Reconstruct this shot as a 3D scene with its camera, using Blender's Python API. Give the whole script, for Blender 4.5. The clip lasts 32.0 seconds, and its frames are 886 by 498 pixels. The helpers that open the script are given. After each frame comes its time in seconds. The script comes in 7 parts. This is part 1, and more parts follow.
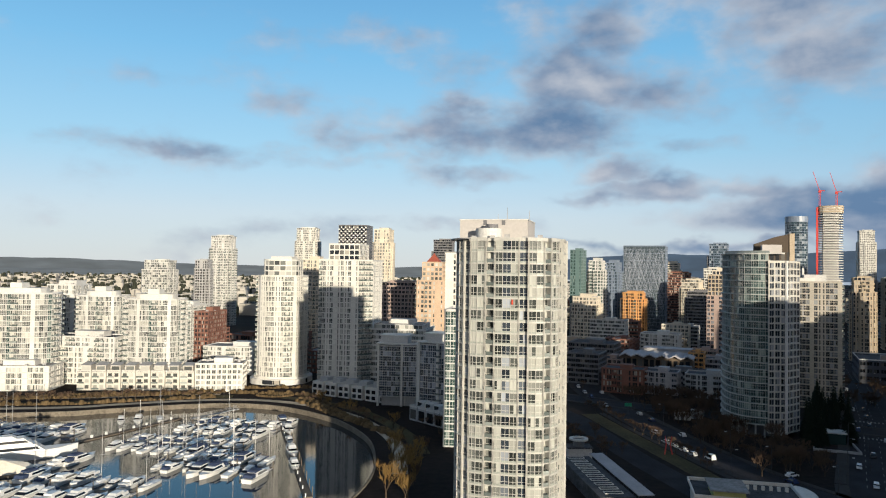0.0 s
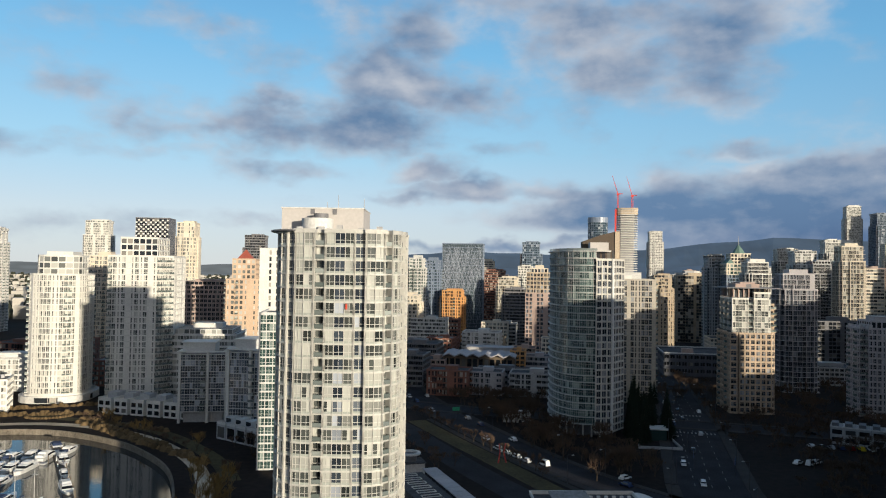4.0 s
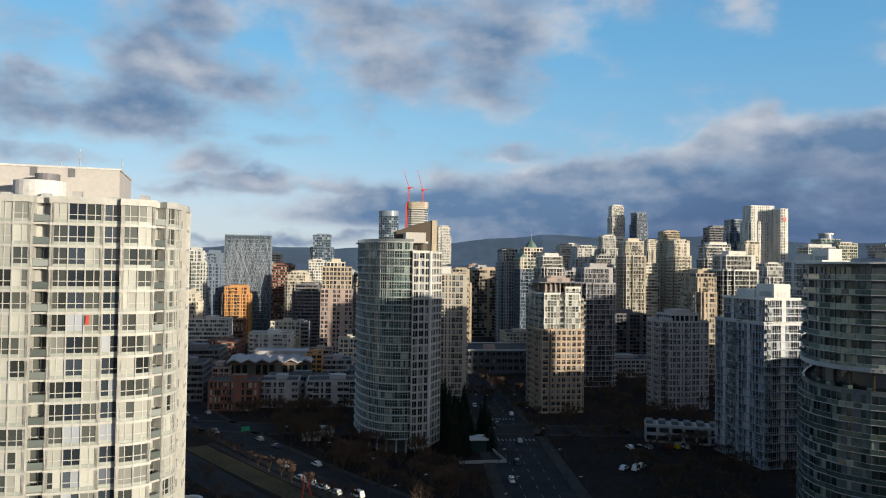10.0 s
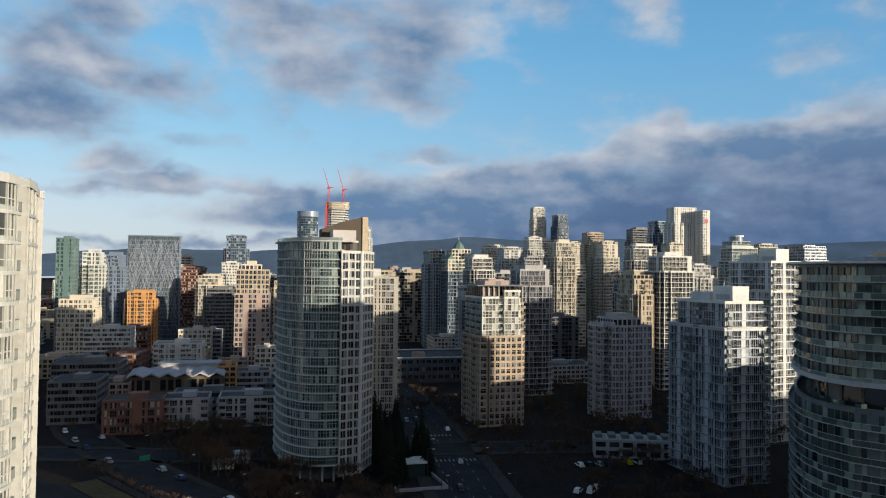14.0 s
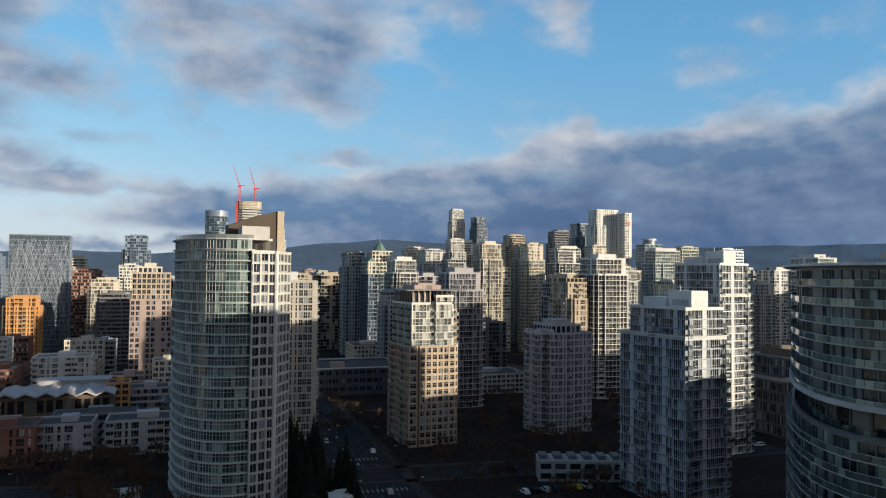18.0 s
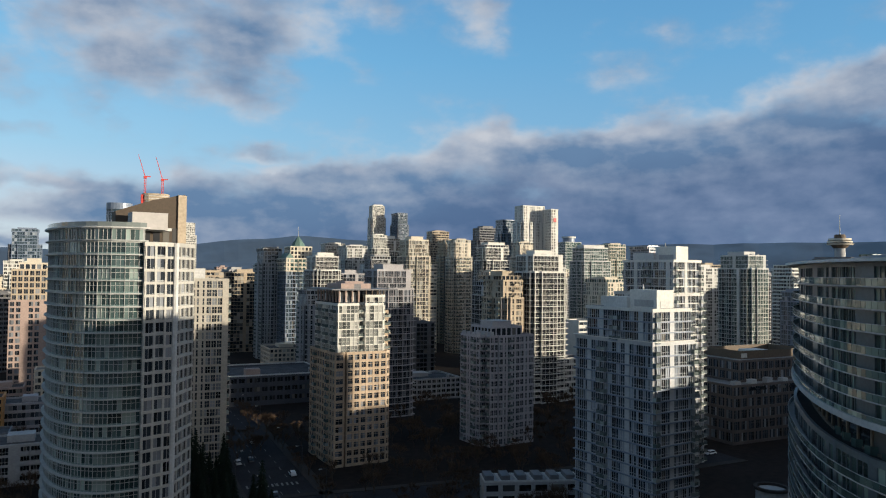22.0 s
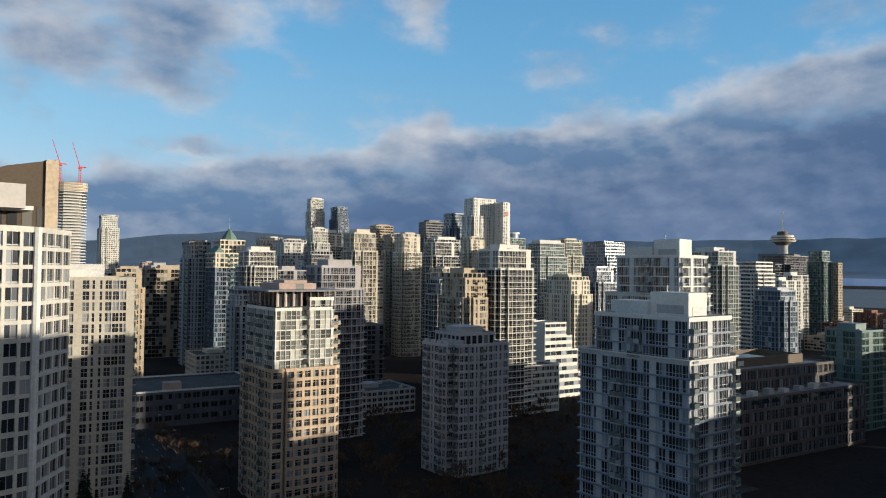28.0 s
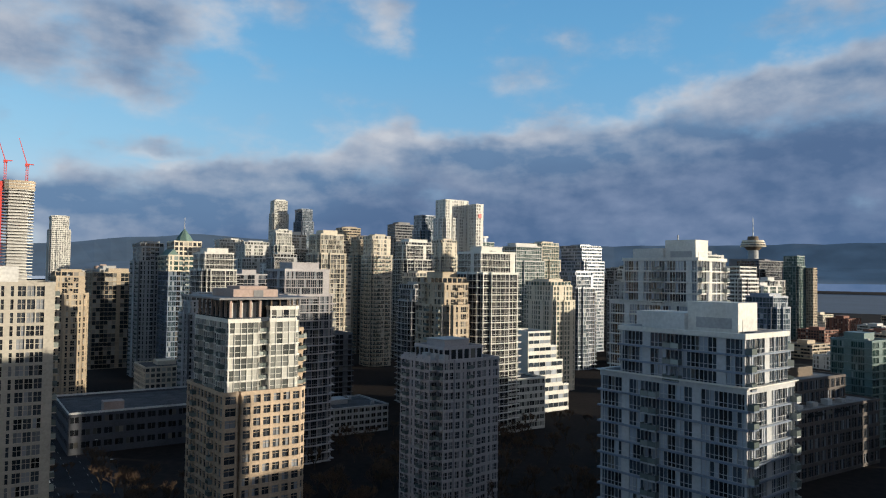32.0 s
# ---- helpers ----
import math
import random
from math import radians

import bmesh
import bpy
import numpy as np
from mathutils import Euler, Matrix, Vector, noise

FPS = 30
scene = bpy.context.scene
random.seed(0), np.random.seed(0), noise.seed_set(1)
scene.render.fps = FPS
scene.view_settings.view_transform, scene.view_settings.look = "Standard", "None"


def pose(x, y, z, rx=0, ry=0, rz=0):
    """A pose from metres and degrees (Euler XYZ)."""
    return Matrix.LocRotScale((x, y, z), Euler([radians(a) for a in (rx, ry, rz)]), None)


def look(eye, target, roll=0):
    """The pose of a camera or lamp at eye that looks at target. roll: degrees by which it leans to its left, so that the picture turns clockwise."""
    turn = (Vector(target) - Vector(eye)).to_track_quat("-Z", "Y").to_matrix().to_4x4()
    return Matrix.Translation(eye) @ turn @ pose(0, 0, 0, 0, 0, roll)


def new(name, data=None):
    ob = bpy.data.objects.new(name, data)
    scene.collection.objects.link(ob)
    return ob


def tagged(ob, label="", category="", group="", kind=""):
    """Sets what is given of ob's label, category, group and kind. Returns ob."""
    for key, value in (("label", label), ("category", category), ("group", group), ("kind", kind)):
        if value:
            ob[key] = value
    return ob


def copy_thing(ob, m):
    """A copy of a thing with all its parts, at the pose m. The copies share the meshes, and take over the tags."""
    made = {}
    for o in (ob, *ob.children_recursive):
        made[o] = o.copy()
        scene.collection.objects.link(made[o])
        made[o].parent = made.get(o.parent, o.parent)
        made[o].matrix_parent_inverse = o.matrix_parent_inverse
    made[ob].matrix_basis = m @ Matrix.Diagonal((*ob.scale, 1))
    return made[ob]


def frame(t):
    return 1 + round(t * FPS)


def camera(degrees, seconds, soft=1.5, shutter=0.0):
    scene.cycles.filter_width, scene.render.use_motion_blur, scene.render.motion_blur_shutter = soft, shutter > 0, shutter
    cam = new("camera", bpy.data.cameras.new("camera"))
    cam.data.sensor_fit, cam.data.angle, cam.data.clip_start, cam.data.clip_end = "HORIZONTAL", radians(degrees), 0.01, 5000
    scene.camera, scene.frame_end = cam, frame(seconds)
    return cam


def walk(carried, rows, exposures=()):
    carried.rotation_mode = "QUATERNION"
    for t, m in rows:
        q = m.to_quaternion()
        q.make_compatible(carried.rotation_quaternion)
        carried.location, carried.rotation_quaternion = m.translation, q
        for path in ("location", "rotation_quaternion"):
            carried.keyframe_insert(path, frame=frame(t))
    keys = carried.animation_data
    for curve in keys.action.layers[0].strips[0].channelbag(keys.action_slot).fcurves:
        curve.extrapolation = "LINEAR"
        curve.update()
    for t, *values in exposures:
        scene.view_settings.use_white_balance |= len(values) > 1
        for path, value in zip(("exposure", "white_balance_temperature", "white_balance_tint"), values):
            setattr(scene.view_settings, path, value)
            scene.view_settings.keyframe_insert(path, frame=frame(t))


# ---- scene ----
cam = camera(62.44, 32.0, soft=1.1)
PATH = [
    (0, (0.0, 0.0, 65.61), (2.44, 99.93, 68.44), 0.82),
    (0.5, (-0.54, 3.57, 65.63), (3.18, 103.46, 68.5), 1.01),
    (1, (-0.89, 7.05, 65.64), (5.94, 106.78, 68.58), 1.06),
    (1.5, (-1.05, 10.46, 65.65), (9.33, 109.87, 68.7), 1.0),
    (2, (-1.07, 13.75, 65.66), (11.57, 112.91, 68.71), 0.99),
    (2.5, (-1.01, 17.03, 65.68), (16.22, 115.48, 68.81), 0.94),
    (3, (-0.92, 20.36, 65.7), (20.02, 118.09, 68.8), 0.86),
    (3.5, (-0.83, 23.83, 65.7), (23.3, 120.83, 68.69), 0.85),
    (5.5, (0.47, 38.04, 65.62), (37.74, 130.8, 68.08), 0.76),
    (6, (0.93, 41.57, 65.61), (41.18, 133.08, 68.01), 0.75),
    (6.5, (1.6, 44.96, 65.58), (44.39, 135.31, 67.88), 0.77),
    (7, (2.32, 48.31, 65.54), (47.11, 137.69, 67.72), 0.81),
    (7.5, (3.1, 51.72, 65.49), (49.72, 140.16, 67.68), 0.84),
    (8, (3.96, 55.22, 65.44), (52.35, 142.71, 67.68), 0.82),
    (8.5, (4.92, 58.8, 65.37), (54.83, 145.43, 67.66), 0.77),
    (9, (5.96, 62.39, 65.3), (57.32, 148.16, 67.68), 0.78),
    (9.5, (7.09, 65.86, 65.33), (59.82, 150.79, 67.77), 0.74),
    (10, (8.27, 69.25, 65.35), (62.33, 153.33, 67.86), 0.8),
    (10.5, (9.5, 72.6, 65.37), (64.69, 155.95, 67.99), 0.78),
    (11, (10.8, 75.96, 65.38), (67.09, 158.57, 68.06), 0.7),
    (11.5, (12.21, 79.34, 65.36), (69.58, 161.2, 68.1), 0.73),
    (12, (13.7, 82.67, 65.33), (72.21, 163.72, 68.17), 0.72),
    (12.5, (15.23, 85.92, 65.29), (74.89, 166.13, 68.14), 0.68),
    (13, (16.79, 89.12, 65.25), (77.48, 168.54, 68.17), 0.65),
    (13.5, (18.31, 92.34, 65.21), (80.17, 170.85, 68.14), 0.61),
    (14, (19.9, 95.57, 65.16), (82.95, 173.13, 68.15), 0.6),
    (14.5, (21.63, 98.83, 65.15), (85.81, 175.45, 68.21), 0.6),
    (16.5, (29.5, 111.92, 65.23), (97.93, 184.76, 68.51), 0.58),
    (17, (31.7, 115.15, 65.24), (101.15, 187.02, 68.59), 0.59),
    (17.5, (33.91, 118.44, 65.24), (104.35, 189.33, 68.68), 0.61),
    (18, (36.06, 121.71, 65.25), (107.66, 191.44, 68.74), 0.56),
    (18.5, (38.2, 124.88, 65.27), (110.78, 193.58, 68.76), 0.46),
    (19, (40.36, 127.96, 65.29), (114.04, 195.48, 68.75), 0.56),
    (19.5, (42.61, 130.89, 65.25), (117.35, 197.24, 68.75), 0.73),
    (20, (44.87, 133.77, 65.22), (120.61, 198.98, 68.73), 0.53),
    (20.5, (47.15, 136.66, 65.21), (123.92, 200.65, 68.65), 0.49),
    (21, (49.48, 139.58, 65.2), (127.22, 202.38, 68.58), 0.58),
    (21.5, (51.9, 142.58, 65.2), (130.29, 204.58, 68.54), 0.6),
    (22, (54.38, 145.61, 65.2), (133.34, 206.88, 68.44), 0.59),
    (22.5, (56.9, 148.6, 65.19), (136.41, 209.18, 68.4), 0.62),
    (23, (59.48, 151.53, 65.19), (139.35, 211.62, 68.34), 0.61),
    (23.5, (62.06, 154.33, 65.19), (142.27, 213.96, 68.33), 0.58),
    (24, (64.59, 157.09, 65.21), (145.1, 216.32, 68.32), 0.61),
    (24.5, (67.08, 159.86, 65.24), (148.13, 218.36, 68.22), 0.66),
    (25, (69.57, 162.65, 65.25), (151.16, 220.39, 68.21), 0.63),
    (25.5, (72.19, 165.44, 65.26), (154.32, 222.41, 68.2), 0.68),
    (27.5, (83.26, 176.37, 65.39), (166.81, 231.25, 68.23), 0.7),
    (28, (86.04, 179.09, 65.39), (169.93, 233.43, 68.21), 0.66),
    (28.5, (88.84, 181.67, 65.38), (173.15, 235.37, 68.25), 0.68),
    (29, (91.63, 184.18, 65.35), (176.23, 237.42, 68.27), 0.76),
    (29.5, (94.41, 186.68, 65.31), (179.25, 239.53, 68.33), 0.7),
    (30, (97.27, 189.16, 65.3), (182.36, 241.61, 68.43), 0.73),
    (30.5, (100.11, 191.75, 65.3), (185.38, 243.89, 68.49), 0.77),
    (31, (102.97, 194.31, 65.3), (188.47, 246.05, 68.63), 0.76),
    (31.5, (105.81, 196.84, 65.29), (191.68, 247.98, 68.67), 0.72),
    (32, (108.63, 199.37, 65.29), (195.0, 249.65, 68.77), 0.79),
]
EXPOSURES = [(0.0, 0.14), (32.0, 0.14)]
walk(cam, [(t, look(eye, target, roll)) for t, eye, target, roll in PATH], EXPOSURES)

# ---- world and sun ----
SUN_AZ, SUN_EL = radians(162.0), radians(6.0)      # clockwise from +y, above the horizon
world = bpy.data.worlds.new("sky")
scene.world = world
world.use_nodes = True
wn, wl = world.node_tree.nodes, world.node_tree.links
wn.clear()


def wnode(kind, operation="", use_clamp=False, interpolation_type="", data_type="", blend_type=""):
    n = wn.new(kind)
    if operation:
        n.operation = operation
    if use_clamp:
        n.use_clamp = True
    if interpolation_type:
        n.interpolation_type = interpolation_type
    if data_type:
        n.data_type = data_type
    if blend_type:
        n.blend_type = blend_type
    return n


sky = wnode("ShaderNodeTexSky")
sky.sky_type, sky.sun_disc, sky.sun_elevation, sky.sun_rotation = "NISHITA", False, SUN_EL, SUN_AZ
sky.altitude, sky.air_density, sky.dust_density, sky.ozone_density = 60, 1.0, 0.3, 3.0


def wmath(op, a, b=None, c=None, clamp=False):
    n = wnode("ShaderNodeMath", operation=op, use_clamp=clamp)
    for socket, value in zip(n.inputs, (a, b, c)):
        if value is None:
            continue
        if isinstance(value, (int, float)):
            socket.default_value = value
        else:
            wl.new(value, socket)
    return n.outputs[0]


def wrange(value, lo, hi, out_lo=0.0, out_hi=1.0):
    n = wnode("ShaderNodeMapRange", interpolation_type="SMOOTHSTEP")
    for key, v in (("From Min", lo), ("From Max", hi), ("To Min", out_lo), ("To Max", out_hi)):
        n.inputs[key].default_value = v
    wl.new(value, n.inputs["Value"])
    return n.outputs["Result"]


def wmix(factor, a, b):
    n = wnode("ShaderNodeMix", data_type="RGBA")
    for socket, value in ((n.inputs["Factor"], factor), (n.inputs["A"], a), (n.inputs["B"], b)):
        if isinstance(value, tuple):
            socket.default_value = (*value, 1)
        elif isinstance(value, (int, float)):
            socket.default_value = value
        else:
            wl.new(value, socket)
    return n.outputs["Result"]


def wramp(value, stops):
    n = wnode("ShaderNodeValToRGB")
    e = n.color_ramp.elements
    e[0].position, e[0].color = stops[0][0], (*stops[0][1], 1)
    e[1].position, e[1].color = stops[-1][0], (*stops[-1][1], 1)
    for pos, col in stops[1:-1]:
        e.new(pos).color = (*col, 1)
    wl.new(value, n.inputs[0])
    return n.outputs[0]


# the direction as degrees of azimuth (from +y, clockwise) and elevation
where = wnode("ShaderNodeTexCoord")
xyz = wnode("ShaderNodeSeparateXYZ")
wl.new(where.outputs["Generated"], xyz.inputs[0])
az = wmath("MULTIPLY", wmath("ARCTAN2", xyz.outputs[0], xyz.outputs[1]), 57.2958)
el = wmath("MULTIPLY", wmath("ARCSINE", xyz.outputs[2]), 57.2958)
flatdir = wnode("ShaderNodeCombineXYZ")
wl.new(az, flatdir.inputs[0])
wl.new(el, flatdir.inputs[1])


def wnoise(vector, scale, detail, stretch=(1, 1, 1), shift=(0, 0, 0), rough=0.55):
    m = wnode("ShaderNodeMapping")
    m.inputs["Scale"].default_value, m.inputs["Location"].default_value = stretch, shift
    wl.new(vector, m.inputs["Vector"])
    n = wnode("ShaderNodeTexNoise")
    n.inputs["Scale"].default_value, n.inputs["Detail"].default_value, n.inputs["Roughness"].default_value = scale, detail, rough
    wl.new(m.outputs[0], n.inputs["Vector"])
    return n


warp = wnoise(flatdir.outputs[0], 0.16, 4, (1, 1.6, 1))
shifted = wnode("ShaderNodeVectorMath", operation="MULTIPLY_ADD")
wl.new(warp.outputs["Color"], shifted.inputs[0])
shifted.inputs[1].default_value = (6.0, 4.0, 0)
wl.new(flatdir.outputs[0], shifted.inputs[2])
centred = wnode("ShaderNodeVectorMath", operation="SUBTRACT")
wl.new(shifted.outputs[0], centred.inputs[0])
centred.inputs[1].default_value = (3.0, 2.0, 0)
CLOUDS = [  # azimuth, elevation, half width, half height, weight
    (2.5, 10.8, 8, 2.2, 1.0), (9, 11.2, 7, 2.6, 1.0), (13.5, 11, 3, 2, 0.8), (12, 14.5, 6, 3.0, 0.95), (8, 17.5, 4, 2.5, 0.6),
    (17.5, 14, 5, 3.2, 0.95), (15, 18, 6, 2.8, 0.8), (-2, 10.2, 6, 1.4, 0.9), (25, 17.5, 6, 3, 0.9), (28.5, 15.8, 5, 3.6, 0.9), (34.5, 16.8, 8, 4.2, 1.0), (37, 20, 8, 2.5, 0.8), (21, 19.5, 8, 2.5, 0.7), (4, 15.5, 6, 2, 0.55), (48, 20.5, 5, 2, 0.45),
    (31, 14, 4, 3.2, 0.8), (39.5, 17.5, 5, 3, 1.0), (42.5, 17.2, 3.2, 2.4, 0.8), (54.5, 19.3, 2.4, 2.6, 0.7), (55.8, 17.2, 1.3, 1.8, 0.5),
    (14.2, 7.8, 2.4, 1.2, 0.85), (5, 7.6, 6, 0.9, 0.75), (20.5, 9, 2.6, 0.7, 0.6), (38.5, 9.3, 3.6, 0.9, 0.7), (22, 6.0, 10, 1.0, 0.95),
    (14, 5.6, 6, 0.6, 0.8), (20, 2.1, 10, 0.45, 0.9), (-21, 9, 14, 0.7, 0.5), (-7, 8.4, 9, 0.8, 0.55), (-12, 13, 4, 1, 0.5), (-19, 13.5, 9, 1, 0.36),
    (-3.5, 17.5, 6, 1.3, 0.42), (0, 3.4, 7, 0.5, 0.45), (71, 17.5, 2, 1, 0.3), (86, 18.8, 6, 1.6, 0.5), (-15, 3, 12, 0.6, 0.3)]
total = None
for ca, ce, rx, ry, weight in CLOUDS:
    away = wnode("ShaderNodeVectorMath", operation="MULTIPLY_ADD")
    wl.new(centred.outputs[0], away.inputs[0])
    away.inputs[1].default_value, away.inputs[2].default_value = (1 / rx, 1 / ry, 0), (-ca / rx, -ce / ry, 0)
    size = wnode("ShaderNodeVectorMath", operation="LENGTH")
    wl.new(away.outputs[0], size.inputs[0])
    blob = wrange(size.outputs["Value"], 0.0, 1.9, weight, 0.0)
    total = blob if total is None else wmath("MAXIMUM", total, blob)
# the long bank over the mountains: its upper edge climbs to the east
edge = wramp(wmath("DIVIDE", wmath("SUBTRACT", az, 10.0), 90.0), [(k, (v / 20, v / 20, v / 20)) for k, v in (
    (0.0, 2.5), (0.16, 5.6), (0.23, 7.2), (0.31, 8.2), (0.40, 8.5), (0.45, 9.6), (0.52, 12.0), (0.59, 11.2), (0.66, 12.5), (0.74, 13.6), (0.82, 14.8), (0.90, 15.8), (1.0, 17.0))])
split = wnode("ShaderNodeSeparateXYZ")
wl.new(centred.outputs[0], split.inputs[0])
below = wmath("SUBTRACT", wmath("MULTIPLY", edge, 20.0), split.outputs[1])
bank = wmath("MULTIPLY", wrange(below, -1.6, 1.8), wrange(az, 8, 30))
bank = wmath("MULTIPLY", bank, wmath("SUBTRACT", 1.0, wmath("MULTIPLY", wrange(az, 36, 24), wrange(el, 4.0, 2.4))))
billow = wnoise(flatdir.outputs[0], 0.16, 8, (0.8, 1.35, 1), rough=0.54)
offset = wnoise(flatdir.outputs[0], 0.16, 6, (0.8, 1.35, 1), (-0.5, -0.9, 0), rough=0.52)
ripple = wmath("MULTIPLY", wmath("SUBTRACT", billow.outputs[0], 0.5), 2.5)
density = wmath("ADD", wmath("MAXIMUM", total, wmath("MULTIPLY", bank, 1.15)), ripple)
cover = wrange(density, 0.06, 1.0)
relief = wmath("MULTIPLY", wmath("SUBTRACT", billow.outputs[0], offset.outputs[0]), 2.3)
rim = wrange(below, 2.6, -0.2)
thick = wrange(density, 0.45, 1.05)
LIT = [(42.5, 17.5, 3.4, 3), (54.8, 18.8, 2, 3), (57, 11.4, 5, 1.3), (74, 12.6, 4, 1.0), (66, 11, 4, 1.0), (14.2, 8, 2.4, 1.1), (12, 14.8, 2.5, 1.6),
       (17, 18.7, 3, 1.2), (29, 16.8, 3, 1.6), (5, 13.2, 2.6, 0.8), (22, 6.2, 5, 0.6), (38, 8.4, 3, 0.6), (86, 16, 3, 1.6), (47, 10.4, 3, 0.7)]
lit = None
for ca, ce, rx, ry in LIT:
    away = wnode("ShaderNodeVectorMath", operation="MULTIPLY_ADD")
    wl.new(centred.outputs[0], away.inputs[0])
    away.inputs[1].default_value, away.inputs[2].default_value = (1 / rx, 1 / ry, 0), (-ca / rx, -ce / ry, 0)
    size = wnode("ShaderNodeVectorMath", operation="LENGTH")
    wl.new(away.outputs[0], size.inputs[0])
    blob = wrange(size.outputs["Value"], 0.0, 1.5, 0.5, 0.0)
    lit = blob if lit is None else wmath("MAXIMUM", lit, blob)
broad = wnoise(flatdir.outputs[0], 0.075, 4, (0.55, 1.9, 1), (3, 1, 0))
lit = wmath("ADD", lit, wmath("MULTIPLY", wmath("SUBTRACT", broad.outputs[0], 0.5), 1.5))
lit = wmath("ADD", lit, wmath("MULTIPLY", wmath("MULTIPLY", rim, bank), 0.22))
shade = wmath("ADD", wmath("SUBTRACT", wmath("ADD", relief, 0.60), wmath("MULTIPLY", thick, 0.42)), lit, clamp=True)
cloud_colour = wmix(shade, (0.140, 0.243, 0.405), (0.57, 0.605, 0.67))
deep = wmath("MULTIPLY", wrange(below, 1.5, 7.0), wrange(az, 20, 50))
slate = wmix(wmath("MULTIPLY", shade, 0.75), (0.090, 0.158, 0.295), (0.31, 0.385, 0.55))
cloud_colour = wmix(deep, cloud_colour, slate)
clear = wramp(wmath("DIVIDE", el, 90.0), [(0.0, (0.80, 0.86, 0.89)), (0.045, (0.74, 0.86, 0.93)), (0.10, (0.46, 0.79, 0.98)), (0.18, (0.255, 0.63, 0.94)),
                                           (0.25, (0.165, 0.465, 0.79)), (0.40, (0.075, 0.125, 0.20)), (1.0, (0.034, 0.048, 0.072))])
east = wmix(wmath("MULTIPLY", wrange(az, 0, 75), 0.55), clear, (0.12, 0.36, 0.66))
tinted = wnode("ShaderNodeMix", data_type="RGBA", blend_type="MULTIPLY")
tinted.inputs["Factor"].default_value = 1.0
wl.new(sky.outputs[0], tinted.inputs["A"])
tinted.inputs["B"].default_value = (0.11, 0.12, 0.17, 1)
base_sky = wmix(0.22, east, tinted.outputs["Result"])
# towards the sun the sky is a thick grey-mauve haze
south = wrange(wmath("ABSOLUTE", wmath("SUBTRACT", az, 30.0)), 85, 125)
base_sky = wmix(wmath("MULTIPLY", south, 0.85), base_sky, (0.19, 0.25, 0.345))
# round the low sun the haze is bright and warm
nearness = wnode("ShaderNodeVectorMath", operation="DOT_PRODUCT")
wl.new(where.outputs["Generated"], nearness.inputs[0])
nearness.inputs[1].default_value = (math.sin(SUN_AZ) * math.cos(SUN_EL), math.cos(SUN_AZ) * math.cos(SUN_EL), math.sin(SUN_EL))
base_sky = wmix(wmath("MULTIPLY", wrange(nearness.outputs["Value"], 0.70, 1.0), 0.9), base_sky, (1.25, 1.05, 0.80))
bg = wnode("ShaderNodeBackground")
bg.inputs["Strength"].default_value = 0.88
wout = wnode("ShaderNodeOutputWorld")
wl.new(wmix(cover, base_sky, cloud_colour), bg.inputs["Color"])
wl.new(bg.outputs[0], wout.inputs["Surface"])

lamp = bpy.data.lights.new("sun", "SUN")
lamp.energy, lamp.angle, lamp.color = 5.7, radians(0.6), (1.0, 0.88, 0.69)
sun = new("sun", lamp)
to_sun = Vector((math.sin(SUN_AZ) * math.cos(SUN_EL), math.cos(SUN_AZ) * math.cos(SUN_EL), math.sin(SUN_EL)))
sun.matrix_world = look(to_sun * 500, (0, 0, 0))

